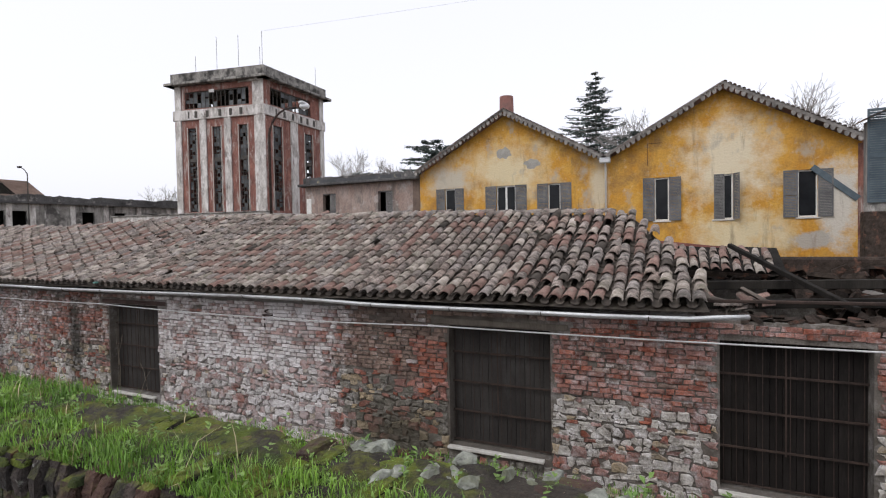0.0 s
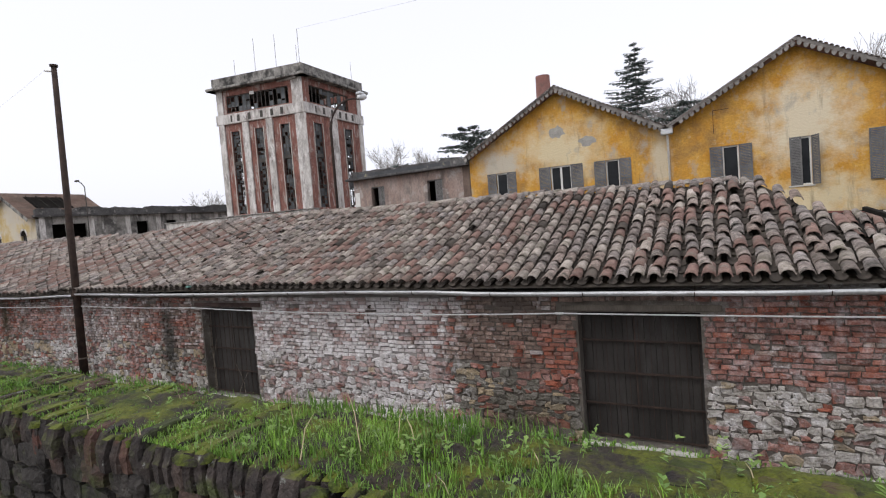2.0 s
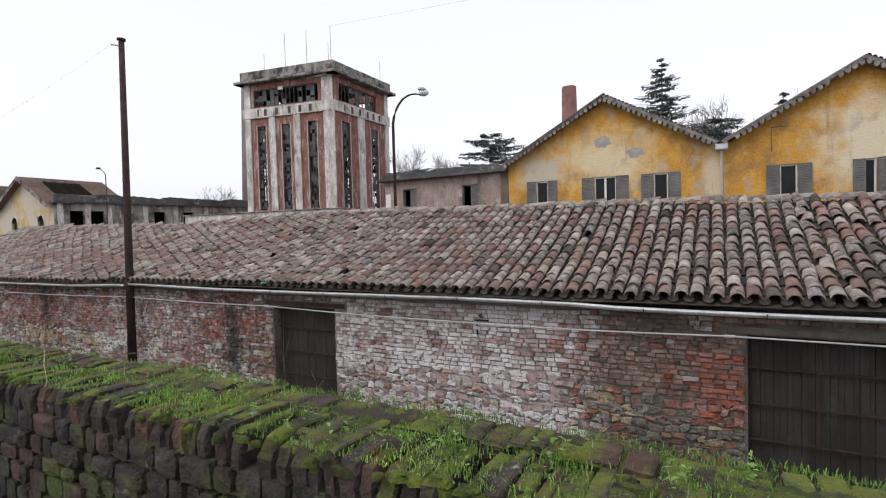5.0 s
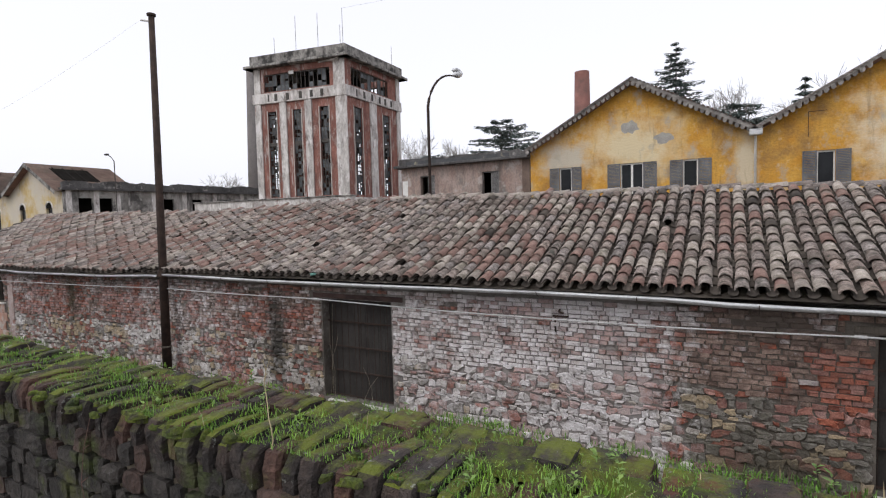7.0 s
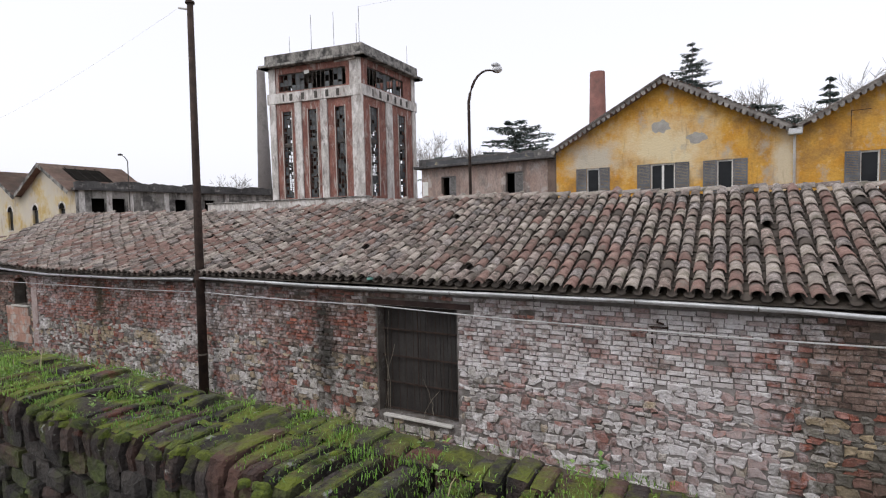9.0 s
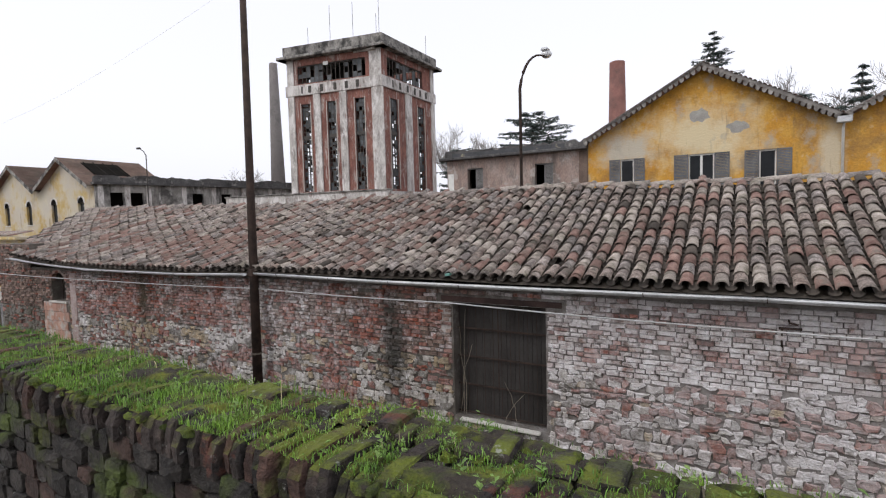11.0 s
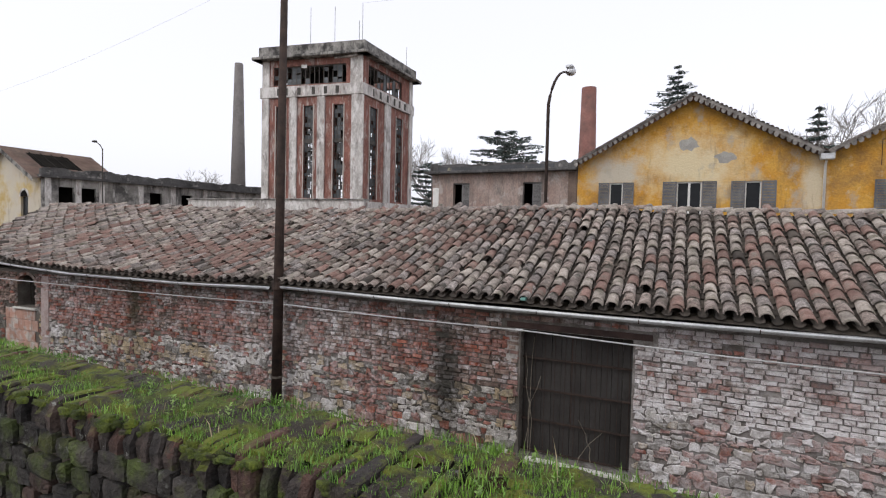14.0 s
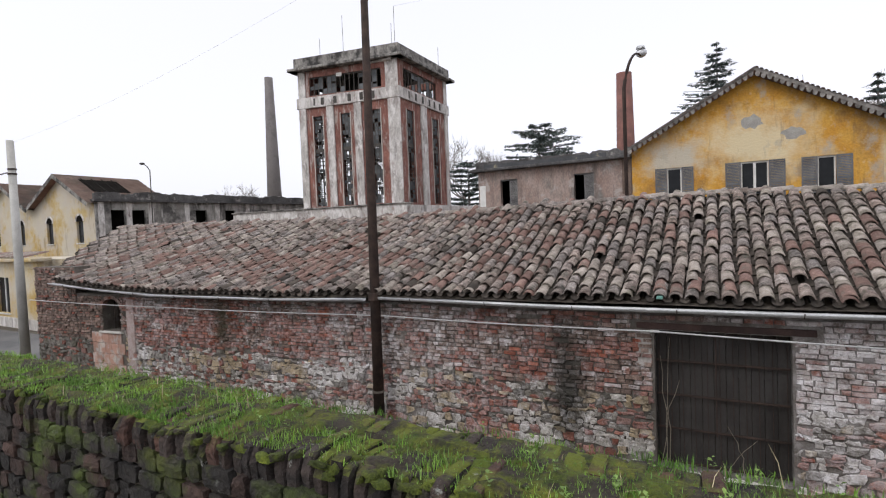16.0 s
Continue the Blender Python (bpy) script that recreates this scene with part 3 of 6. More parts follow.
def limewash(m, cover=0.82):
    """Flaking limewash that runs over bricks and joints alike, thick on some stretches of the wall and thin on others."""
    n, l = m.node_tree.nodes, m.node_tree.links
    b = n["Principled BSDF"]
    col = b.inputs["Base Color"].links[0].from_socket
    geo, sep, mr, ramp = n.new("ShaderNodeNewGeometry"), n.new("ShaderNodeSeparateXYZ"), n.new("ShaderNodeMapRange"), n.new("ShaderNodeValToRGB")
    l.new(geo.outputs["Position"], sep.inputs[0])
    l.new(sep.outputs["X"], mr.inputs["Value"])
    mr.inputs["From Min"].default_value, mr.inputs["From Max"].default_value = -30.0, 4.0
    stops = [(-30, 0.12), (-25.5, 0.2), (-24.2, 0.5), (-21.5, 0.28), (-18, 0.5), (-15, 0.42), (-12.3, 0.26), (-10.4, 0.52), (-8.6, 0.64), (-6.2, 0.86), (-5.5, 0.42), (-5.0, 0.18), (-3.3, 0.10), (-1.5, 0.36), (1.5, 0.34)]
    els = ramp.color_ramp.elements
    for k, (x, a) in enumerate(stops):
        e = els[k] if k < 2 else els.new((x + 30) / 34)
        e.position, e.color = (x + 30) / 34, (a, a, a, 1)
    l.new(mr.outputs[0], ramp.inputs[0])
    noi = n.new("ShaderNodeTexNoise")
    noi.inputs["Scale"].default_value, noi.inputs["Detail"].default_value, noi.inputs["Roughness"].default_value = 4.2, 10, 0.82
    l.new(geo.outputs["Position"], noi.inputs["Vector"])
    add, rng_ = n.new("ShaderNodeMath"), n.new("ShaderNodeMapRange")
    add.operation = "MULTIPLY_ADD"
    l.new(ramp.outputs[0], add.inputs[0])
    add.inputs[1].default_value = 0.45
    l.new(noi.outputs["Fac"], add.inputs[2])
    rng_.inputs["From Min"].default_value, rng_.inputs["From Max"].default_value, rng_.inputs["To Max"].default_value = 0.63, 0.80, cover
    l.new(add.outputs[0], rng_.inputs["Value"])
    # whole stretches where the wash has fallen off the bricks
    bare, hold, keep = n.new("ShaderNodeTexNoise"), n.new("ShaderNodeMapRange"), n.new("ShaderNodeMath")
    bare.inputs["Scale"].default_value, bare.inputs["Detail"].default_value, bare.inputs["Roughness"].default_value = 1.7, 9, 0.72
    l.new(geo.outputs["Position"], bare.inputs["Vector"])
    l.new(bare.outputs["Fac"], hold.inputs["Value"])
    hold.inputs["From Min"].default_value, hold.inputs["From Max"].default_value, hold.inputs["To Min"].default_value = 0.38, 0.48, 0.14
    keep.operation = "MULTIPLY"
    l.new(rng_.outputs[0], keep.inputs[0])
    l.new(hold.outputs[0], keep.inputs[1])
    # thick white and thin grey-pink wash
    tint, tone = n.new("ShaderNodeMapRange"), n.new("ShaderNodeMix")
    tint.inputs["From Min"].default_value, tint.inputs["From Max"].default_value = 0.40, 0.62
    tone.data_type = "RGBA"
    tone.inputs[6].default_value, tone.inputs[7].default_value = (0.58, 0.53, 0.525, 1), (0.86, 0.84, 0.85, 1)
    l.new(noi.outputs["Fac"], tint.inputs["Value"])
    l.new(tint.outputs[0], tone.inputs[0])
    mx = n.new("ShaderNodeMix")
    mx.data_type = "RGBA"
    l.new(keep.outputs[0], mx.inputs[0])
    l.new(col, mx.inputs[6])
    l.new(tone.outputs[2], mx.inputs[7])
    col = mx.outputs[2]
    for cx, cz, rx, rz, tone in ((-13.45, -0.75, 0.42, 1.5, (0.035, 0.032, 0.026)), (-4.3, -1.85, 1.1, 0.8, (0.085, 0.075, 0.055)), (-4.4, 0.2, 0.7, 0.3, (0.13, 0.105, 0.09)), (-21.4, -0.2, 0.35, 0.9, (0.06, 0.05, 0.03))):
        mp, ln, ad, r2, m2_ = n.new("ShaderNodeMapping"), n.new("ShaderNodeVectorMath"), n.new("ShaderNodeMath"), n.new("ShaderNodeMapRange"), n.new("ShaderNodeMix")
        mp.inputs["Scale"].default_value, mp.inputs["Location"].default_value = (1 / rx, 0, 1 / rz), (-cx / rx, 0, -cz / rz)
        ln.operation, ad.operation = "LENGTH", "MULTIPLY_ADD"
        l.new(geo.outputs["Position"], mp.inputs["Vector"])
        l.new(mp.outputs[0], ln.inputs[0])
        l.new(noi.outputs["Fac"], ad.inputs[0])
        ad.inputs[1].default_value = 1.5
        l.new(ln.outputs["Value"], ad.inputs[2])
        r2.inputs["From Min"].default_value, r2.inputs["From Max"].default_value = 1.0, 1.75
        r2.inputs["To Min"].default_value, r2.inputs["To Max"].default_value = 0.9, 0.0
        l.new(ad.outputs[0], r2.inputs["Value"])
        m2_.data_type = "RGBA"
        m2_.inputs[7].default_value = (*tone, 1)
        l.new(r2.outputs[0], m2_.inputs[0])
        l.new(col, m2_.inputs[6])
        col = m2_.outputs[2]
    pit, r3, m3_ = n.new("ShaderNodeTexNoise"), n.new("ShaderNodeMapRange"), n.new("ShaderNodeMix")
    pit.inputs["Scale"].default_value, pit.inputs["Detail"].default_value, pit.inputs["Roughness"].default_value = 19.0, 5, 0.7
    l.new(geo.outputs["Position"], pit.inputs["Vector"])
    l.new(pit.outputs["Fac"], r3.inputs["Value"])
    r3.inputs["From Min"].default_value, r3.inputs["From Max"].default_value, r3.inputs["To Max"].default_value = 0.59, 0.68, 0.75
    m3_.data_type = "RGBA"
    m3_.inputs[7].default_value = (0.105, 0.085, 0.075, 1)
    l.new(r3.outputs[0], m3_.inputs[0])
    l.new(col, m3_.inputs[6])
    l.new(m3_.outputs[2], b.inputs["Base Color"])


for m, c in ((M_MORTAR, 0.25), (M_BRICK_RED, 0.45), (M_BRICK_WASH, 1.0), (M_BRICK_GREY, 0.72), (M_STONE_PALE, 1.0), (M_STONE_GREY, 0.6), (M_STONE_BUFF, 0.5)):
    limewash(m, c)
rng = random.Random(5)


def wall_zone(x, z):
    """Which kind of piece the wall shows here; the patches follow the repairs of the real wall."""
    j = rng.random()
    n = noise.noise(Vector((x * 0.55, z * 1.3, 0.7))) * 0.5
    low = z < -0.80 + 0.22 * noise.noise(Vector((x * 0.7, 4.2, 0)))
    if x > -1.6:
        if not low:
            return "red" if j < 0.9 else "dark"
        return "pale" if j < 0.78 else ("buff" if j < 0.9 else "red")
    if x > -3.3:
        return "grey"
    if x > -3.95 and -1.15 < z < -0.15:
        return "red"
    if x > -5.5 + n:
        if not low:
            return "dark" if j < 0.8 else ("red" if j < 0.92 else "wash")
        return "grey" if j < 0.66 else ("red" if j < 0.82 else "buff")
    g = noise.noise(Vector((x * 1.1, z * 2.2, 21.0)))
    if x > -10.45:
        if not low:
            return "wash" if j < 0.66 + g * 0.8 else ("red" if j < 0.9 else "dark")
        return "pale" if j < 0.62 + g * 0.8 else ("red" if j < 0.86 else ("grey" if j < 0.95 else "buff"))
    if x > -19:
        f = g + (j - 0.5) * 0.45
        if not low:
            return "red" if f > 0.0 else ("dark" if f > -0.25 or j > 0.3 else "wash")
        return "red" if f > 0.2 else ("grey" if f > 0.02 else ("buff" if f > -0.1 else "pale"))
    f = g + (j - 0.5) * 0.5
    if x > -25.5:
        if low:
            return "pale" if f > 0.12 else ("red" if f > 0.0 else ("grey" if f > -0.2 else "buff"))
        return "red" if f > -0.12 else "dark"
    return "dark" if j < 0.6 else ("red" if j < 0.75 else "grey")


KINDS = {"red": 0, "wash": 1, "dark": 2, "pale": 3, "grey": 4, "buff": 5}
WALL_MATS = [M_BRICK_RED, M_BRICK_WASH, M_BRICK_GREY, M_STONE_PALE, M_STONE_GREY, M_STONE_BUFF]


class Heap:
    """Loose pieces gathered into one mesh."""

    def __init__(self):
        self.v, self.f, self.mi = [], [], []

    def piece(self, ring, front, depth, mi, m, inset=0.007):
        """A block with an outline ring of (u, z), its face bulging to -front, its edges worn back."""
        k, b = len(ring), len(self.v)
        cu, cz = sum(p[0] for p in ring) / k, sum(p[1] for p in ring) / k
        for u, z in ring:
            self.v.append(m @ Vector((u, depth, z)))
        for u, z in ring:
            self.v.append(m @ Vector((u, -front * 0.45, z)))
        for u, z in ring:
            d = math.hypot(u - cu, z - cz) or 1
            q = max(0.0, 1 - inset * 1.6 / d)
            self.v.append(m @ Vector((cu + (u - cu) * q, -front + rng.uniform(-0.3, 0.3) * abs(front), cz + (z - cz) * q)))
        for s in (0, k):
            for i in range(k):
                j = (i + 1) % k
                self.f.append((b + s + i, b + s + j, b + s + k + j, b + s + k + i))
                self.mi.append(mi)
        self.f.append(tuple(b + 2 * k + i for i in range(k)))
        self.mi.append(mi)

    def mesh(self, name, mats):
        me = bpy.data.meshes.new(name)
        me.from_pydata([tuple(p) for p in self.v], [], self.f)
        for m in mats:
            me.materials.append(m)
        me.polygons.foreach_set("material_index", self.mi)
        me.update()
        return me


def free(x0, x1, z0, z1, holes):
    return not any(x1 > a - 0.005 and x0 < b + 0.005 and z1 > c - 0.005 and z0 < d + 0.005 for a, b, c, d in holes)


def trim(u0, u1, z0, z1, x_of, holes):
    """Cuts a piece back to the edge of an opening that it would run into."""
    for a, b, c, d in holes:
        if z1 > c - 0.03 and z0 < d + 0.03:
            xa, xb = x_of(u0), x_of(u1)
            if xa < a < xb:
                u1 = u0 + (a - 0.012 - xa)
            elif xa < b < xb:
                u0 = u1 - (xb - b - 0.012)
    return u0, u1


HOLES = [(a - 0.02, b + 0.02, c - 0.06, d + 0.03) for a, b, c, d in GATES] + [(-12.45, -10.1, 0.12, 0.26), (-3.6, -1.3, 0.10, 0.25)]


def low_line(x):
    return -0.80 + 0.22 * noise.noise(Vector((x * 0.7, 4.2, 0)))


def clad(m, length, x_of, z_top, holes, heap, single=None):
    """Courses of bricks above and rows of rubble below; single(x, z) picks bricks to keep as objects of their own."""
    z, row, singles = -2.38, 0, []
    while z < z_top:
        h = rng.uniform(0.056, 0.064)
        u = -rng.random() * 0.2
        while u < length:
            w = rng.choice((0.10, 0.115, 0.12, 0.13, 0.15, 0.19, 0.22, 0.24))
            u0, u1 = max(u, 0.0), min(u + w, length)
            u += w + rng.uniform(0.009, 0.02)
            u0, u1 = trim(u0, u1, z, z + h, x_of, holes)
            x = x_of((u0 + u1) / 2)
            wob = 0.022 * noise.noise(Vector((x * 1.3, row * 0.2, 0))) + rng.gauss(0, 0.003)
            z0, z1 = z + wob, z + h + wob
            if u1 - u0 < 0.05 or (z0 + z1) / 2 < low_line(x) or z1 > z_top or not free(x_of(u0), x_of(u1), z0, z1, holes):
                continue
            if rng.random() < 0.015:
                continue
            kind = wall_zone(x, (z0 + z1) / 2)
            if kind in ("pale", "grey", "buff"):
                kind = {"pale": "wash", "grey": "dark", "buff": "red"}[kind]
            out = rng.uniform(0.012, 0.046)
            if single and single(x, z0):
                singles.append((u0, u1, z0, z1, out, kind))
                continue
            jit = lambda: rng.uniform(-0.010, 0.009)
            heap.piece([(u0 + jit(), z0 + jit()), (u1 + jit(), z0 + jit()), (u1 + jit(), z1 + jit()), (u0 + jit(), z1 + jit())], out, 0.03, KINDS[kind], m, rng.uniform(0.005, 0.012))
        z += h + rng.uniform(0.009, 0.015)
        row += 1
    z = -2.42
    while z < -0.4:
        h = rng.choice((0.05, 0.06, 0.075, 0.09, 0.11, 0.135))
        u = -rng.random() * 0.2
        while u < length:
            w = rng.uniform(0.07, 0.20) * (0.7 + h * 4)
            u0, u1 = max(u, 0.0), min(u + w, length)
            u += w + rng.uniform(0.006, 0.018)
            u0, u1 = trim(u0, u1, z, z + h, x_of, holes)
            x = x_of((u0 + u1) / 2)
            wob = 0.06 * noise.noise(Vector((x * 1.9, z * 3, 5))) + rng.gauss(0, 0.012)
            z0, z1 = z + wob, z + h + wob
            if u1 - u0 < 0.05 or (z0 + z1) / 2 > low_line(x) - 0.01 or not free(x_of(u0), x_of(u1), z0, z1, holes):
                continue
            kind = wall_zone(x, (z0 + z1) / 2)
            if kind in ("wash", "dark"):
                kind = "pale" if kind == "wash" else "grey"
            if rng.random() < 0.16:
                kind = "red"
            ju, jz = min(0.03, w * 0.2), min(0.022, h * 0.22)
            J = lambda a: rng.uniform(-a, a)
            um, zm = (u0 + u1) / 2 + J(w * 0.15), (z0 + z1) / 2
            ring = [(u0 + J(ju), z0 + J(jz)), (um + J(ju), z0 + J(jz)), (u1 + J(ju), z0 + J(jz)), (u1 + J(ju) * 0.6, zm + J(jz)), (u1 + J(ju), z1 + J(jz)), (um + J(ju), z1 + J(jz)), (u0 + J(ju), z1 + J(jz)), (u0 + J(ju) * 0.6, zm + J(jz))]
            if rng.random() < 0.3:
                del ring[rng.choice((0, 2, 4, 6))]
            heap.piece(ring, rng.uniform(0.006, 0.045), 0.03, KINDS[kind], m, rng.uniform(0.004, 0.012))
        z += h + rng.uniform(0.004, 0.012)
    return singles


masonry = Heap()
front_m, front_len = along((-17.5, 7.65), (3.6, 7.65))
single_bricks = clad(front_m, front_len, lambda u: u - 17.5, 0.41, HOLES, masonry, lambda x, z: -8.3 < x < -5.6)
left_m, left_len = along((WX, shed_y(WX)), (-17.5, 7.65))
clad(left_m, left_len, lambda u: WX + u * (9.45 / left_len), 0.41, [(WX + SMALLWIN[0], WX + SMALLWIN[1], SMALLWIN[2], SMALLWIN[3]), (-26.35, -24.95, -1.75, -0.58)], masonry)
end_m, end_len = along((-28.9, shed_y(-28.9) - 0.02), (WX - 0.003, shed_y(WX) - 0.02))
clad(end_m, end_len, lambda u: -28.9 + u, 1.15, [], masonry)
tagged(part("end_wall", wall_open(bmesh.new(), end_m, end_len, -2.4, 1.15, 0.42, []), M_MORTAR, shed_wall))
tagged(part_me("masonry", masonry.mesh("masonry", WALL_MATS), WALL_MATS, shed_wall, "bricks and rubble stones"), kind="stuff")

# ---- iron-barred gates in their openings ----
M_GATEWOOD = mk("dusty_brown_boards", (0.024, 0.021, 0.019), (0.048, 0.043, 0.040), 2.0, 0.95, 0.3, 50, stretch=(1, 1, 0.4), rnd=0.12, src="island", stain=((0.07, 0.066, 0.064), 1.6, 0.52, 0.7))
# the third gate has darker boards than the other two
M_GATEWOOD_DARK = mk("darker_boards", (0.014, 0.0125, 0.012), (0.030, 0.026, 0.024), 2.5, 0.95, 0.3, 50, stretch=(1, 1, 0.15), rnd=0.3, src="island")
M_GATEWOOD_DARK.node_tree.nodes["Principled BSDF"].inputs["Specular IOR Level"].default_value = 0.05


def gate(x0, x1, z0, z1, label, wood):
    g = thing("barred_gate", label, "gate", "gates of the shed", at=((x0 + x1) / 2, 7.80, z0))
    nb = 11
    for i in range(nb):
        a, b = x0 + (x1 - x0) * i / nb, x0 + (x1 - x0) * (i + 1) / nb
        part("board", one_box((a + 0.003, 7.86 + 0.008 * rng.random(), z0), (b - 0.003, 7.90, z1), bevel=0.004), wood, g)
    for i in range(4):
        z = z0 + 0.03 + (z1 - z0 - 0.02) * i / 4.0
        part("rail", one_box((x0 + 0.005, 7.795, z), (x1 - 0.005, 7.807, z + 0.032), bevel=0.003), M_RUST, g, "flat iron cross rail")
    for i in range(11):
        x = x0 + 0.05 + (x1 - x0 - 0.1) * i / 10
        part("bar", tube(bmesh.new(), [(x + rng.uniform(-0.006, 0.006), 7.815, z0 + 0.01), (x + rng.uniform(-0.006, 0.006), 7.815, z1 - 0.01)], 0.0055, 5), M_RUST, g)
    xm = (x0 + x1) / 2 - 0.06
    part("stile", one_box((xm, 7.79, z0 + 0.5), (xm + 0.02, 7.80, z1 - 0.02), bevel=0.002), M_RUST, g, "meeting stile of the two leaves")
    return g


gate(*GATES[0], "tall dark barred gate with rusty rails and a missing slat", M_GATEWOOD)
gate(*GATES[1], "tall dark barred gate beside a strip of red brick", M_GATEWOOD)
gate(*GATES[2], "wide dark barred gate below a broken roof", M_GATEWOOD_DARK)
M_LINTEL = mk("red_brown_beam", (0.045, 0.028, 0.025), (0.085, 0.05, 0.043), 4, 0.9, 0.3, 50)
M_SILL = mk("pale_stone_sill", (0.50, 0.48, 0.44), (0.62, 0.60, 0.56), 5, 0.9, 0.3, 50)
for i, (x0, x1, z0, z1) in enumerate(GATES):
    s = part("window_sill", one_box((x0 + (0.14 if i == 0 else -0.02), 7.56, z0 - 0.05), (x1 - 0.1, 7.77, z0 - 0.004), Matrix.Rotation(0.0, 4, "Y"), 0.008), M_SILL)
    tagged(s, "pale chipped stone sill under a gate", "sill", "sills of the gates")
    if i == 2:
        continue
    s = part("lintel", one_box((x0 - 0.24, 7.635, z1 + 0.01), (x1 + 0.27, 7.95, z1 + 0.105), bevel=0.012), M_LINTEL if i == 0 else M_WOOD)
    tagged(s, ("dark rust-brown beam over a gate", "grey timber beam over a gate")[i], "lintel", "lintels of the gates")

jamb = part("jamb_block", one_box((-12.40, 7.625, -0.42), (-12.17, 7.70, 0.11), bevel=0.012), mk("rough_cement", (0.30, 0.275, 0.255), (0.44, 0.41, 0.385), 6, 0.95, 0.5, 40, stain=((0.16, 0.13, 0.115), 5, 0.52, 0.66)))
tagged(jamb, "rough pale cement patch beside a gate", "patch")

# ---- small arched window and its block infill ----
win = thing("small_window", "small arched window opening with a pale sill", "window", at=(-25.5, 7.2, -0.6))
part("sill", one_box((SMALLWIN[0] - 0.12, -0.07, -0.63), (SMALLWIN[1] + 0.08, 0.2, -0.575), left_m, 0.008), M_SILL, win, "pale stone sill")
# the sheet's colour stands for the shade behind the opening
part("backing", one_box((SMALLWIN[0] - 0.1, 0.46, -0.7), (SMALLWIN[1] + 0.1, 0.50, 0.40), left_m), M_DARK, win, "near-black sheet for the shade inside the shed")
bm = bmesh.new()
wm = (SMALLWIN[0] + SMALLWIN[1]) / 2
for k in range(10):
    a0, a1 = math.pi * k / 10, math.pi * (k + 1) / 10
    r0, r1 = 0.37, 0.48
    q = [left_m @ Vector((wm - r * math.cos(a), y, 0.02 + r * math.sin(a) * 0.75)) for y in (-0.02, 0.1) for r, a in ((r0, a0), (r1, a0), (r1, a1), (r0, a1))]
    v = [bm.verts.new(p) for p in q]
    for f in ((0, 3, 2, 1), (4, 5, 6, 7), (0, 4, 7, 3), (1, 2, 6, 5)):
        bm.faces.new([v[i] for i in f])
part("arch", bm, M_BRICK_GREY, win, "shallow brick arch")
for k in range(3):
    part("grille_bar", tube(bmesh.new(), [left_m @ Vector((SMALLWIN[0] + 0.2 + 0.18 * k, 0.2, -0.57)), left_m @ Vector((SMALLWIN[0] + 0.2 + 0.18 * k, 0.2, 0.27))], 0.01, 6), M_RUST, win)
strip = part("plaster_strip", one_box((2.12, -0.035, -2.3), (2.42, 0.02, 0.30), left_m, 0.008), mk("pinkish_plaster", (0.36, 0.27, 0.25), (0.52, 0.45, 0.43), 4, 0.95, 0.4, 40, stain=((0.20, 0.13, 0.11), 4, 0.54, 0.66)))
tagged(strip, "worn pinkish plaster strip on the brick wall", "plaster")
blocks = thing("block_infill", "opening filled with pale pink hollow blocks", "infill", at=(-25.6, 7.15, -1.7))
for r in range(4):
    for c in range(5):
        u = 0.63 + c * 0.27 - (0.12 if r % 2 else 0)
        u0, u1 = max(u, 0.60), min(u + 0.262, 2.0)
        if u1 - u0 > 0.04:
            part("block", one_box((u0, -0.025, -1.75 + r * 0.285), (u1, 0.05, -1.475 + r * 0.285), left_m, 0.006), M_BLOCK, blocks)

# ---- gutters, cable, bracket ----
def gutter(pts, r, label):
    bm = bmesh.new()
    rings = []
    for x, z in pts:
        rings.append([bm.verts.new((x, shed_y(x) - 0.36 + rr * math.cos(a), z + rr * math.sin(a))) for rr in (r, r - 0.006) for a in [math.pi + math.pi * k / 8 for k in range(9)]])
    for s, e in zip(rings, rings[1:]):
        for k in range(8):
            bm.faces.new((s[k], e[k], e[k + 1], s[k + 1]))
            bm.faces.new((s[9 + k + 1], e[9 + k + 1], e[9 + k], s[9 + k]))
        bm.faces.new((s[0], s[9], e[9], e[0]))
        bm.faces.new((s[8], e[8], e[17], s[17]))
    for e in (rings[0], rings[-1]):
        bm.faces.new(e[:9] + e[:8:-1])
    g = thing("gutter", label, "gutter", "gutters of the shed", at=(pts[0][0], shed_y(pts[0][0]) - 0.36, pts[0][1]))
    part("channel", bm, M_ZINC, g, smooth=True)
    x = min(p[0] for p in pts) + 0.7
    xs, zs = [p[0] for p in sorted(pts)], [p[1] for p in sorted(pts)]
    while x < max(xs):
        z = float(np.interp(x, xs, zs))
        y = shed_y(x) - 0.36
        bm = bmesh.new()
        tube(bm, [(x, y - (r + 0.004) * math.cos(a), z - (r + 0.004) * math.sin(a)) for a in [math.pi * k / 8 for k in range(9)]] + [(x, y + 0.3, z + 0.09)], 0.007, 5)
        part("bracket", bm, M_RUST, g)
        x += 1.45
    return g


gutter([(0.98, 0.56), (0.6, 0.53), (0.3, 0.50), (-0.85, 0.485), (-2.2, 0.49), (-4.0, 0.49), (-4.9, 0.50), (-5.6, 0.53), (-7.6, 0.545), (-10.5, 0.525), (-13.6, 0.52), (-16.84, 0.56)], 0.06, "long pale zinc gutter, bent and patched along the eaves")
gutter([(-17.2, 0.52), (-19.6, 0.47), (-23.3, 0.49), (-25.5, 0.60), (-27.5, 0.74)], 0.06, "dull zinc gutter sagging beyond the rusty pole")
cab = thing("wall_cable", "pale cable strung along the shed wall", "cable", at=(-13, 7.4, 0.1))
bm = bmesh.new()
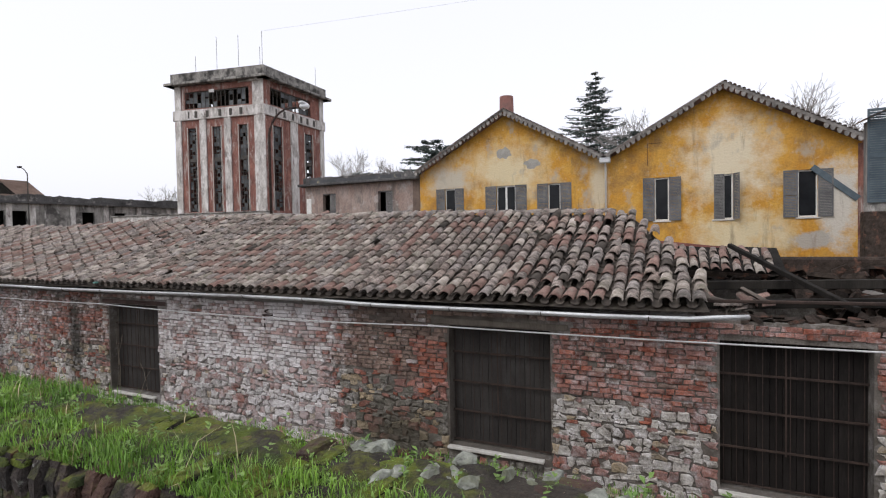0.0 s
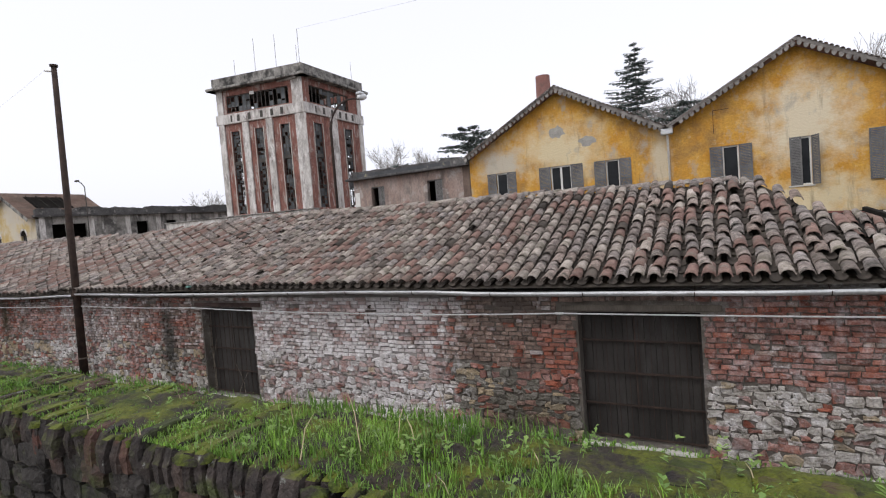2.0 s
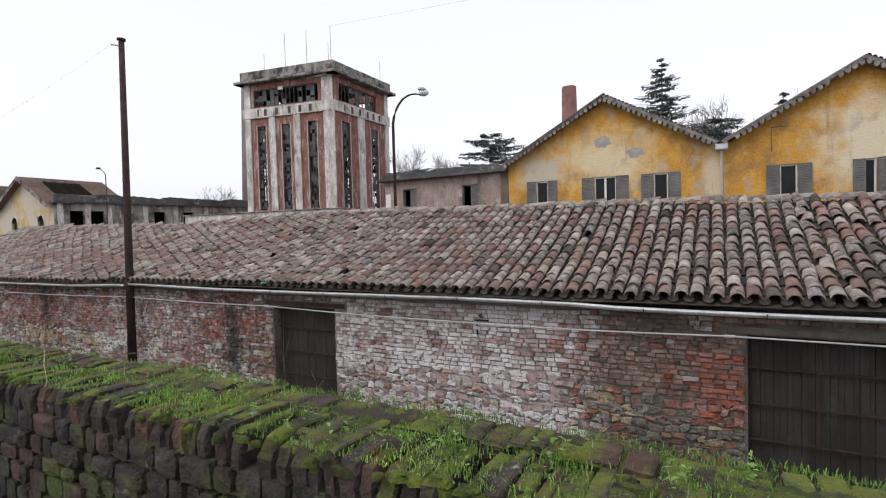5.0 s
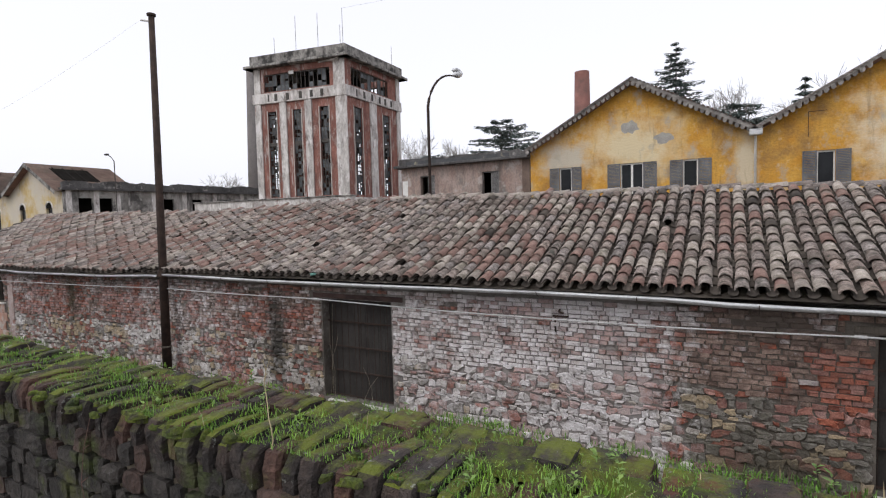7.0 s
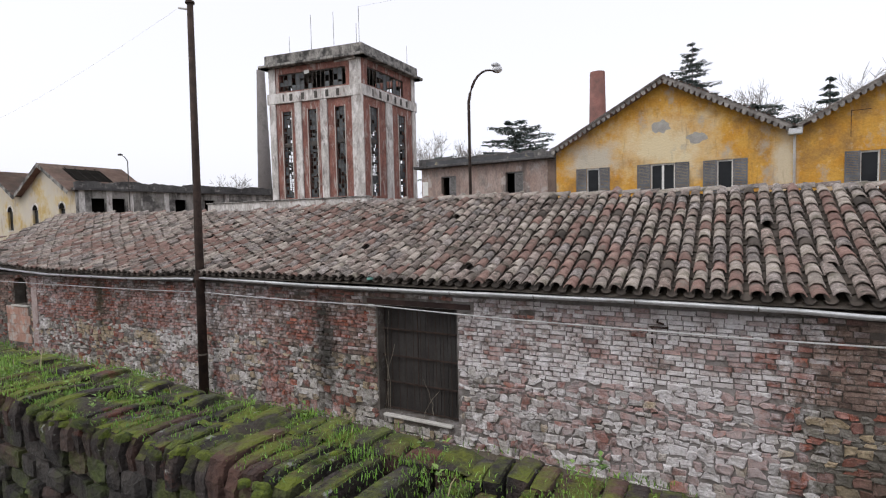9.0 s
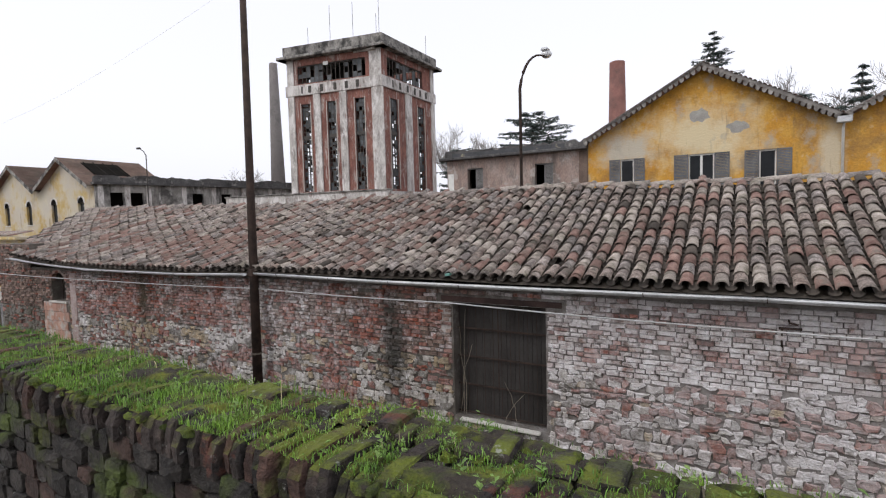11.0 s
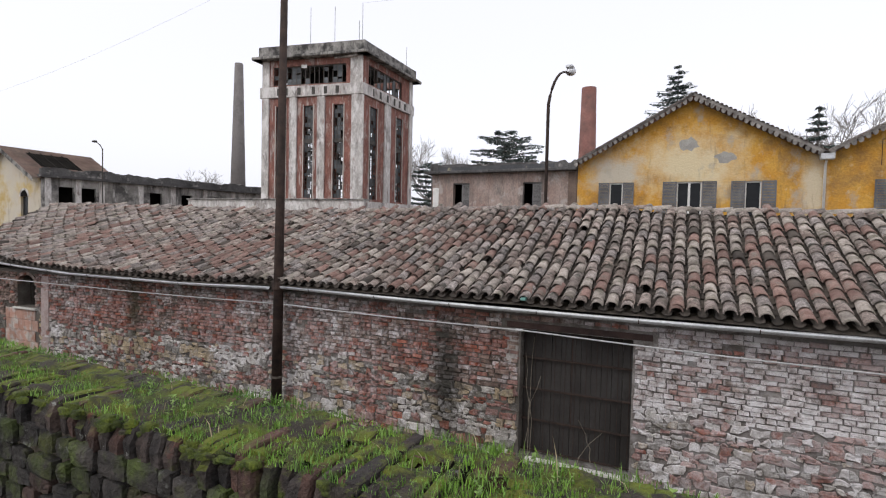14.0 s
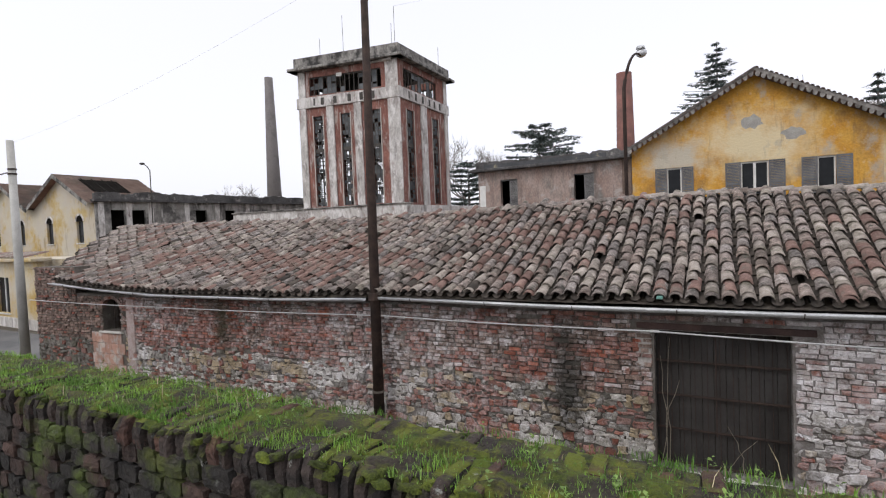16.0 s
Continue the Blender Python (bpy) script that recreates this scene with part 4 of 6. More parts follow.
sup = [(3.4, 0.19), (-3.5, 0.15), (-7.3, 0.10), (-12.1, 0.17), (-16.9, 0.18), (-23.0, 0.16), (-28.8, 0.22)]
pts = []
for (xa, za), (xb, zb) in zip(sup, sup[1:]):
    for k in range(8):
        f = k / 8
        x = xa + (xb - xa) * f
        pts.append((x, shed_y(x) - 0.23, za + (zb - za) * f - 0.02 * math.sin(math.pi * f)))
pts.append((-28.8, shed_y(-28.8) - 0.23, 0.22))
part("strand", tube(bm, pts, 0.0125, 6), M_CABLE, cab, smooth=True)
for x, z in ((-3.5, 0.15), (-12.1, 0.17)):
    part("joint", tube(bmesh.new(), [(x - 0.06, 7.42, z), (x + 0.06, 7.42, z)], 0.02, 8), M_CABLE, cab, "lumpy cable joint")
hk = thing("wall_bracket", "rusty iron bracket with a stub of insulator", "bracket", at=(-7.17, 7.65, 0.15))
part("plate", one_box((-7.30, 7.60, 0.10), (-7.05, 7.64, 0.13), bevel=0.004), M_RUST, hk)
part("arm", tube(bmesh.new(), [(-7.19, 7.66, 0.22), (-7.19, 7.55, 0.20), (-7.10, 7.50, 0.19)], 0.013, 6), M_RUST, hk)
part("strap", one_box((-7.275, 7.61, -0.14), (-7.25, 7.63, 0.10), bevel=0.003), M_RUST, hk)

# ---- clay tiles ----
PITCH, EXPO = 0.215, 0.302


def tile_data(low, high, length, up):
    """A tapered half-barrel tile along +y, its wide end at y = 0; up 1: cover, -1: channel."""
    v, f, k = [], [], 6
    for r_in in (0.0, 0.016):
        for y, r in ((0.0, low), (length, high)):
            for i in range(k + 1):
                a = radians(8) + (math.pi - radians(16)) * i / k
                v.append((-(r - r_in) * math.cos(a), y, up * (r - r_in) * math.sin(a) * 0.86))
    for i in range(k):
        f.append((i, i + 1, k + 1 + i + 1, k + 1 + i))
        f.append((2 * k + 2 + i, 3 * k + 3 + i, 3 * k + 4 + i, 2 * k + 3 + i))
        f.append((i, 2 * k + 2 + i, 2 * k + 3 + i, i + 1))
    if up < 0:
        f = [q[::-1] for q in f]
    return v, f


COVER, CHANNEL = tile_data(0.092, 0.071, 0.43, 1), tile_data(0.074, 0.09, 0.43, -1)
TILE_MATS = [M_TILE, M_TILE_RED, M_TILE_PALE, M_TILE_DARK]


def tile_pose(x, s, lift, slope_to, wild=1.0):
    p, q = roof_at(x, s), roof_at(x, min(1, s + slope_to))
    d = (q - p).normalized()
    a = Vector((1, 0, 0))
    nrm = a.cross(d).normalized()
    m = Matrix(((a.x, d.x, nrm.x, 0), (a.y, d.y, nrm.y, 0), (a.z, d.z, nrm.z, 0), (0, 0, 0, 1)))
    j = lambda w: rng.gauss(0, w * wild)
    return Matrix.Translation(p + nrm * lift + Vector((j(0.006), 0, abs(j(0.006))))) @ m @ Matrix.Rotation(radians(-4.3 + j(0.8)), 4, "X") @ Matrix.Rotation(radians(j(1.3)), 4, "Z") @ Matrix.Rotation(radians(j(1.6)), 4, "Y")


def tile_colour(x, s):
    c = noise.noise(Vector((x * 0.33, s * 2.0, 9.0)))
    d = noise.noise(Vector((x * 1.7, s * 6, 2.0)))
    red = 0.20 + 0.45 * c + 0.3 * d + (0.05 if x < -13 else 0.0)
    pale = 0.20 - 0.3 * c + (0.10 if -9 < x < -4 else 0.0)
    j = rng.random()
    return 1 if j < red else (2 if j < red + max(0, pale) else (3 if j > 0.975 else 0))


rest, rest_ch, covers = Heap(), Heap(), []
L = 4.05


def add_tile(heap, data, m, mi):
    b = len(heap.v)
    heap.v.extend(m @ Vector(p) for p in data[0])
    heap.f.extend(tuple(b + i for i in q) for q in data[1])
    heap.mi.extend([mi] * len(data[1]))


NROW = int(L / EXPO)
x = 0.45
col = 0
while x > -31.6:
    # the far half has slipped into slanting ranks; the near half still lies in level ones
    slip = max(0.0, min(1.0, (-9.0 - x) / 4.0))
    shift = abs(rng.gauss(0, 0.024)) + slip * ((col * 0.118 + 0.1 * noise.noise(Vector((x * 0.5, 2.2, 0)))) % EXPO)
    shift %= EXPO
    for r in range(-1, NROW + 1):
        if r < 0 and shift < 0.07:
            continue
        s = max(0.02, r * EXPO + shift + 0.02 + (rng.gauss(0, 0.012) if r > 0 else 0.0)) / L
        a, b = roof_ends(s)
        ragged = 0.14 * noise.noise(Vector((s * 9, 1, 1)))
        if s > 0.97 or x < a + 2.2 * ragged or x > b + ragged:
            continue
        gone = rng.random() < (0.05 if x > -2.6 else 0.006)
        wild = 2.4 if x > -2.5 else (1.6 if x > -4.2 and r < 3 else 1.15 + 0.75 * slip)
        if not gone:
            mc = tile_colour(x, s)
            m = tile_pose(x, s, 0.060 if r >= 0 else 0.045, 0.1, wild)
            if -9.4 < x < 0.4 and r < 6:
                covers.append((m, mc))
            else:
                add_tile(rest, COVER, m, mc)
        # every channel takes the dark tile: dirt plus the gap's shade, put into the colour
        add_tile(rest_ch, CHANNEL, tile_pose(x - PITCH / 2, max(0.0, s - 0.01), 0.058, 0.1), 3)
    x -= PITCH * rng.uniform(0.985, 1.015)
    col += 1
tagged(part_me("channel_tiles", rest_ch.mesh("channel_tiles", TILE_MATS), TILE_MATS, shed_roof, "", True), "hollow-side-up clay tiles between the covers", kind="stuff")
tagged(part_me("cover_tiles", rest.mesh("cover_tiles", TILE_MATS), TILE_MATS, shed_roof, "", True), "half-round clay cover tiles", kind="stuff")
ridge = Heap()
x = -1.05
RCAP = tile_data(0.115, 0.10, 0.42, 1)
while x > -31.3:
    z = ridge_z(x) + 0.03
    m = Matrix.Translation((x, RIDGE_Y + rng.gauss(0, 0.012), z + rng.gauss(0, 0.008))) @ Matrix.Rotation(radians(90 + rng.gauss(0, 2)), 4, "Z") @ Matrix.Rotation(radians(-2), 4, "X")
    add_tile(ridge, RCAP, m, 2 if rng.random() < 0.55 else 0)
    x -= 0.36
tagged(part_me("ridge_tiles", ridge.mesh("ridge_tiles", TILE_MATS), TILE_MATS, shed_roof, "", True), "mortared ridge tiles", kind="stuff")
M_VERDIGRIS = mk("green_sheet", (0.10, 0.26, 0.22), (0.18, 0.34, 0.29), 8, 0.7, 0.2, 50)
scrap = part("sheet_scrap", one_box((-12.05, 7.24, 0.66), (-11.97, 7.42, 0.70), Matrix.Identity(4), 0.006), M_VERDIGRIS)
tagged(scrap, "torn green metal scrap stuck in the eaves", "scrap")

# ---- dry creeper on the first gate ----
bm = bmesh.new()
for x0_, z0_, dx, top in ((-12.02, -1.9, 0.10, 0.02), (-11.95, -1.9, -0.12, -0.25), (-11.2, -1.9, 0.35, -1.35), (-11.0, -1.85, -0.2, -1.2), (-12.06, -1.9, 0.22, -0.6)):
    tube(bm, [(x0_ + dx * (k / 6) ** 1.5 + rng.gauss(0, 0.015), 7.75 - 0.02 * k / 6, z0_ + (top - z0_) * k / 6) for k in range(7)], 0.006, 4, 0.003)
tagged(part("dry_creeper", bm, mk("dry_stem", (0.20, 0.17, 0.13), (0.32, 0.28, 0.22), 5, 0.9, 0.2, 40)), "dry creeper stems climbing the barred gate", "creeper", kind="stuff")

# ---- collapsed end of the roof ----
lower = thing("lower_roof", "broken lean-to roof with reddish tiles behind the shed", "roof", at=(1.2, 13.2, 0.9))
lo = Heap()
for c in range(16):
    for r in range(4):
        if r == 0 and rng.random() < 0.35:
            continue
        xx, yy = -1.2 + c * 0.215, 12.8 + r * 0.29
        m = Matrix.Translation((xx, yy, 0.86 + r * 0.115 + rng.gauss(0, 0.012) - c * 0.012)) @ Matrix.Rotation(radians(19 + rng.gauss(0, 3)), 4, "X") @ Matrix.Rotation(radians(rng.gauss(0, 4)), 4, "Z")
        add_tile(lo, COVER, m, rng.choice((1, 1, 0, 2)))
part_me("tiles", lo.mesh("tiles", TILE_MATS), TILE_MATS, lower, "", True)
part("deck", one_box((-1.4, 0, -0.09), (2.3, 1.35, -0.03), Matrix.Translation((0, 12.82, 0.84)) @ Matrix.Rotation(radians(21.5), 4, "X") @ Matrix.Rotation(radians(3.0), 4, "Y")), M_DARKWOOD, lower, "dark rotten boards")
part("flashing", one_box((0, 0, -0.24), (2.9, 0.06, 0), Matrix.Translation((-1.3, 14.0, 1.52)) @ Matrix.Rotation(radians(6.5), 4, "Y"), 0.004), mk("red_lead_sheet", (0.16, 0.055, 0.045), (0.23, 0.09, 0.07), 3, 0.8, 0.2, 40), lower, "rusty red flashing strip")
for a, b, r, lab in (((1.2, 12.6, 1.30), (2.5, 9.0, 0.45), 0.045, "fallen dark rafter across the broken roof"), ((0.55, 8.3, 0.60), (3.4, 8.5, 0.62), 0.024, "grey timber pole lying across the wall tops"), ((0.4, 9.3, 0.42), (3.5, 9.6, 0.52), 0.07, "charred beam under the broken roof"), ((0.4, 11.2, 0.55), (3.6, 11.1, 0.66), 0.08, "charred beam under the broken roof")):
    d = Vector(b) - Vector(a)
    ob = part("roof_beam", one_box((-r, -r, 0), (r, r, d.length), Matrix.Translation(a) @ d.to_track_quat("Z", "Y").to_matrix().to_4x4(), 0.01), M_RUST if "pole" in lab else M_DARKWOOD)
    tagged(ob, lab, "beam", "fallen beams of the roof")
heap = Heap()
for k in range(150):
    xx, yy = rng.uniform(0.45, 3.55), rng.choice((rng.uniform(7.68, 8.03), rng.uniform(7.68, 8.03), rng.uniform(14.2, 14.55)))
    zz = 0.425
    w, h = rng.uniform(0.05, 0.16), rng.uniform(0.025, 0.06)
    m = Matrix.Translation((xx, yy, zz)) @ Euler((rng.gauss(0, 0.25), rng.gauss(0, 0.25), rng.uniform(0, 6.3))).to_matrix().to_4x4()
    heap.piece([(-w, -0.01), (w, -0.01), (w * 0.9, h), (-w * 0.8, h * 0.9)], w * 0.5, w * 0.5, rng.choice((0, 2, 2, 4, 4, 4)), m)
M_RUBBLE = mk("sooty_rubble", (0.022, 0.018, 0.015), (0.062, 0.047, 0.039), 5, 0.95, 0.6, 40, rnd=0.35, src="island", stain=((0.12, 0.062, 0.045), 4, 0.56, 0.66))
M_RUBBLE.node_tree.nodes["Principled BSDF"].inputs["Specular IOR Level"].default_value = 0.1
RUB_MATS = [M_RUBBLE]
heap.mi = [0] * len(heap.mi)
ob = part_me("rubble", heap.mesh("rubble", RUB_MATS), RUB_MATS)
tagged(ob, "broken bricks and stones on the open wall tops", "rubble", kind="stuff")
heap = Heap()
for k in range(22):
    m = Matrix.Translation((rng.uniform(-0.1, 1.5), rng.uniform(8.5, 10.2), 0.34 + rng.uniform(0, 0.16))) @ Euler((rng.gauss(0.3, 0.3), rng.gauss(0, 0.3), rng.gauss(0, 0.6))).to_matrix().to_4x4()
    add_tile(heap, COVER, m, rng.choice((0, 1, 3, 3)))
ob = part_me("fallen_tiles", heap.mesh("fallen_tiles", TILE_MATS), TILE_MATS, None, "", True)
tagged(ob, "loose clay tiles slipped from the broken roof", "tile", kind="stuff")
# sunk low and coloured near-black to give the shade of the void
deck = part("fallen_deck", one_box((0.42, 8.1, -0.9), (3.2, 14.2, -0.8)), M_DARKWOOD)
tagged(deck, "sunken boards coloured dark for the void under the collapsed roof", "boards")

# ---- coping, face and growth of the boundary wall ----
M_COPING = mk("mossy_coping_brick", (0.016, 0.0135, 0.0125), (0.062, 0.043, 0.036), 10, 0.95, 0.9, 45, fine=0.6, rnd=0.4, src="island", hue=0.3, stain=((0.06, 0.08, 0.010), 5.0, 0.55, 0.66))
M_COPING_RED = mk("worn_red_coping_brick", (0.045, 0.025, 0.020), (0.105, 0.054, 0.040), 10, 0.95, 0.9, 45, fine=0.6, rnd=0.3, src="island", stain=((0.08, 0.09, 0.025), 5, 0.54, 0.66))
M_FACE = mk("damp_parapet_stone", (0.013, 0.0115, 0.0105), (0.048, 0.041, 0.036), 9, 0.9, 0.9, 40, fine=0.6, rnd=0.35, src="island", stain=((0.055, 0.075, 0.014), 3.5, 0.51, 0.64))
M_FACE2 = mk("damp_parapet_brick", (0.034, 0.021, 0.017), (0.072, 0.043, 0.034), 9, 0.9, 0.9, 40, fine=0.6, rnd=0.3, src="island", stain=((0.055, 0.075, 0.014), 3.5, 0.51, 0.64))
M_MOSS = mk("moss_carpet", (0.035, 0.052, 0.006), (0.14, 0.15, 0.016), 9, 1, 1.0, 90, fine=0.8, stain=((0.040, 0.031, 0.023), 7.0, 0.44, 0.56))
M_GRASS = mk("grass_blades", (0.078, 0.178, 0.015), (0.20, 0.35, 0.044), 2.2, 0.7, 0, 30, rnd=0.4, src="island", hue=0.15)
M_DRY = mk("dry_stalks", (0.33, 0.27, 0.16), (0.45, 0.38, 0.24), 4, 0.8, 0, 30, rnd=0.2, src="island")
M_LEAF = mk("weed_leaves", (0.10, 0.19, 0.035), (0.18, 0.27, 0.06), 5, 0.6, 0, 30, rnd=0.25, src="island")
M_LICHEN = mk("lichened_stone", (0.10, 0.10, 0.085), (0.36, 0.375, 0.32), 22, 0.95, 0.6, 60, stain=((0.14, 0.145, 0.10), 7, 0.52, 0.66))
M_CUSHION = mk("dark_moss", (0.025, 0.04, 0.006), (0.11, 0.135, 0.014), 14, 1, 1.0, 120, fine=0.8, rnd=0.4, src="island", stain=((0.03, 0.024, 0.018), 10, 0.52, 0.62))
M_STEM = mk("dead_weed_stem", (0.10, 0.055, 0.045), (0.16, 0.09, 0.07), 6, 0.9, 0.2, 60)
PTOP = 1.02
layer(M_COPING, (0.12, 0.145, 0.012), 4.5, 0.44, 0.56, 0.9, top=True)
layer(M_COPING_RED, (0.12, 0.145, 0.012), 4.5, 0.46, 0.58, 0.85, top=True)
layer(M_COPING, (0.30, 0.31, 0.28), 16, 0.62, 0.68, 0.8)
layer(M_COPING, (0.13, 0.045, 0.03), 3.0, 0.60, 0.66, 0.8)
layer(M_FACE, (0.20, 0.205, 0.185), 14, 0.62, 0.70, 0.7)
layer(M_FACE, (0.085, 0.10, 0.012), 2.2, 0.55, 0.66, 0.7)
layer(M_MOSS, (0.085, 0.125, 0.008), 5.0, 0.54, 0.62, 0.7)
layer(M_MOSS, (0.022, 0.018, 0.014), 16.0, 0.55, 0.63, 0.8)


def coping_data(seed, w, deep, high):
    """A brick set on edge across the wall, its outer top corner worn round."""
    r = random.Random(seed)
    c = r.uniform(0.02, 0.045)
    prof = [(0, 0), (-0.004, high * 0.5), (0.004, high - c), (c * 0.45, high - c * 0.28), (c * 1.3, high), (deep * 0.6, high + r.uniform(-0.006, 0.004)), (deep, high - 0.008), (deep, 0)]
    v, f, k = [], [], len(prof)
    for x, q in ((-w / 2, 0.9), (-w / 2 + 0.010, 1.0), (w / 2 - 0.010, 1.0), (w / 2, 0.9)):
        for y, z in prof:
            v.append((x + r.uniform(-0.003, 0.003), deep / 2 + (y - deep / 2) * (q if q < 1 else 1) + r.uniform(-0.004, 0.004), z * (0.955 if q < 1 else 1)))
    for s in range(3):
        for i in range(k - 1):
            a = s * k + i
            f.append((a, a + k, a + k + 1, a + 1))
    f.append(tuple(range(k)))
    f.append(tuple(range(4 * k - 1, 3 * k - 1, -1)))
    return v, f


COPES = [coping_data(k, 0.086, 0.25, 0.115) for k in range(9)]
cope_singles, cope_rest = [], Heap()
x = 4.5
while x > -33:
    w = rng.choice((0.036, 0.042, 0.048, 0.052, 0.062))
    m = Matrix.Translation((x - w / 2, par_y(x) + rng.gauss(-0.002, 0.010), PTOP - 0.113 + rng.gauss(0, 0.005) - (0.02 if rng.random() < 0.05 else 0))) @ Euler((rng.gauss(0, 0.02), rng.gauss(0, 0.03), rng.gauss(0, 0.02))).to_matrix().to_4x4() @ Matrix.Diagonal((w / 0.086, rng.uniform(0.9, 1.1), rng.uniform(0.92, 1.06), 1))
    mi = 1 if rng.random() < 0.2 else 0
    if rng.random() > 0.025:
        if -15.0 < x < 1.2 and len(cope_singles) < 300:
            cope_singles.append((rng.randrange(9), mi, m))
        else:
            add_tile(cope_rest, rng.choice(COPES), m, mi)
    x -= w + rng.uniform(0.004, 0.014)
x = 4.5
while x > -33:
    w = rng.choice((0.045, 0.055, 0.07, 0.10))
    m = Matrix.Translation((x - w / 2, par_y(x) + 0.40 + rng.gauss(0, 0.01), PTOP - 0.108 + rng.gauss(0, 0.008))) @ Euler((rng.gauss(0, 0.03), rng.gauss(0, 0.04), math.pi + rng.gauss(0, 0.04))).to_matrix().to_4x4() @ Matrix.Diagonal((w / 0.086, 0.58, 1, 1))
    add_tile(cope_rest, rng.choice(COPES), m, 1 if rng.random() < 0.25 else 0)
    x -= w + rng.uniform(0.004, 0.014)
tagged(part_me("coping_rest", cope_rest.mesh("coping_rest", [M_COPING, M_COPING_RED]), [M_COPING, M_COPING_RED], parapet, "worn mossy coping bricks"), kind="stuff")
face_m, face_len = along((-33, par_y(0)), (4.5, par_y(0)))
face = Heap()
z = 0.02
while z < 0.90:
    h = rng.uniform(0.06, 0.10)
    h = min(h, 0.915 - z) if z + h > 0.85 else h
    u = -0.1
    while u < face_len:
        w = rng.uniform(0.06, 0.17)
        J = lambda a: rng.uniform(-a, a)
        u0, u1, z0, z1 = u, u + w, z + J(0.006), z + h + J(0.006)
        um, zm = (u0 + u1) / 2, (z0 + z1) / 2
        ring = [(u0 + abs(J(0.014)), z0 + abs(J(0.012))), (um, z0 - 0.003), (u1 - abs(J(0.014)), z0 + abs(J(0.012))), (u1, zm), (u1 - abs(J(0.014)), z1 - abs(J(0.012))), (um, z1), (u0 + abs(J(0.014)), z1 - abs(J(0.012))), (u0, zm)]
        face.piece(ring, rng.uniform(-0.012, 0.025), 0.06, 1 if rng.random() < 0.25 else 0, face_m, rng.uniform(0.010, 0.022))
        u += w + rng.uniform(0.008, 0.02)
    z += h + rng.uniform(0.006, 0.014)
tagged(part_me("face_stones", face.mesh("face_stones", [M_FACE, M_FACE2]), [M_FACE, M_FACE2], parapet, "damp dark stones and bricks"), kind="stuff")


def lush(x):
    """How thickly grass grows along the wall top."""
    n = noise.noise(Vector((x * 0.8, 0.3, 7)))
    base = 0.68 + 0.9 * n - 0.12 * math.exp(-((x + 6.2) / 2.6) ** 2)
    if x > -2.9:
        base += min(1.0, (x + 2.9) * 1.3)
    return max(0.3, min(1.5, base))


# moss and soil lying over the bricks
bm = bmesh.new()
nx, ny = 1250, 15
idx = {}
for i in range(nx + 1):
    xx = 4.5 - 37.5 * i / nx
    for j in range(ny + 1):
        yy = par_y(xx) + 0.03 + 0.375 * j / ny
        big = noise.noise(Vector((xx * 2.1, yy * 4.5, 1.0)))
        mid = noise.noise(Vector((xx * 9, yy * 11, 2.0)))
        fine_n = noise.noise(Vector((xx * 15, yy * 17, 3.0))) * 0.5 + noise.noise(Vector((xx * 14, yy * 38, 6.0)))
        bare = math.exp(-((xx + 6.2) / 2.6) ** 2)
        cover = 0.06 - 0.36 * bare + big * 0.8 + mid * 0.5 + (0.2 if j > 8 else 0) + 0.15 * lush(xx) - (0.38 if j < 2 else (0.15 if j < 4 else 0.0))
        hgt = 0.018 * max(-1, min(1, cover * 2.2)) + 0.008 * mid + 0.012 * fine_n
        edge = 0.02 if j in (0, ny) else 0.0
        idx[i, j] = (bm.verts.new((xx, yy, PTOP - 0.004 + hgt - edge)), cover)
for i in range(nx):
    for j in range(ny):
        q = [idx[i, j], idx[i, j + 1], idx[i + 1, j + 1], idx[i + 1, j]]
        if sum(c for _, c in q) > -0.25:
            bm.faces.new([v for v, _ in q])
loose = [v for v in bm.verts if not v.link_faces]
for v in loose:
    bm.verts.remove(v)
moss = part("moss", bm, M_MOSS, None, "", True)
tagged(moss, "cushions of bright moss and soil on the wall top", "moss", kind="stuff")


def blades(n, rnd, pick, tall, width, name, material, label, bend=0.6):
    v, f = [], []
    for _ in range(n):
        p = pick(rnd)
        if p is None:
            continue
        x, y, z, k = p
        h = tall * k * rnd.uniform(0.5, 1.15)
        a, lean = rnd.uniform(0, math.tau), rnd.uniform(0.1, bend)
        w = width * rnd.uniform(0.7, 1.3)
        dx, dy, sx, sy = math.cos(a) * lean * h, math.sin(a) * lean * h, -math.sin(a) * w, math.cos(a) * w
        b = len(v)
        v += [(x - sx, y - sy, z), (x + sx, y + sy, z), (x - sx * 0.8 + dx * 0.35, y - sy * 0.8 + dy * 0.35, z + h * 0.55), (x + sx * 0.8 + dx * 0.35, y + sy * 0.8 + dy * 0.35, z + h * 0.55), (x + dx, y + dy, z + h * (1 - 0.3 * lean))]
        f += [(b, b + 1, b + 3, b + 2), (b + 2, b + 3, b + 4)]
    me = bpy.data.meshes.new(name)
    me.from_pydata(v, [], f)
    return tagged(part_me(name, me, material), label, "grass", kind="stuff")


TUFTS = []
r_t = random.Random(8)
for _ in range(3000):
    xx = r_t.uniform(-26, 4.4)
    if r_t.random() < lush(xx) / 1.3:
        TUFTS.append((xx, par_y(xx) + 0.02 + 0.40 * r_t.random() ** 0.85, r_t.uniform(0.02, 0.075), r_t.uniform(0.45, 1.1)))


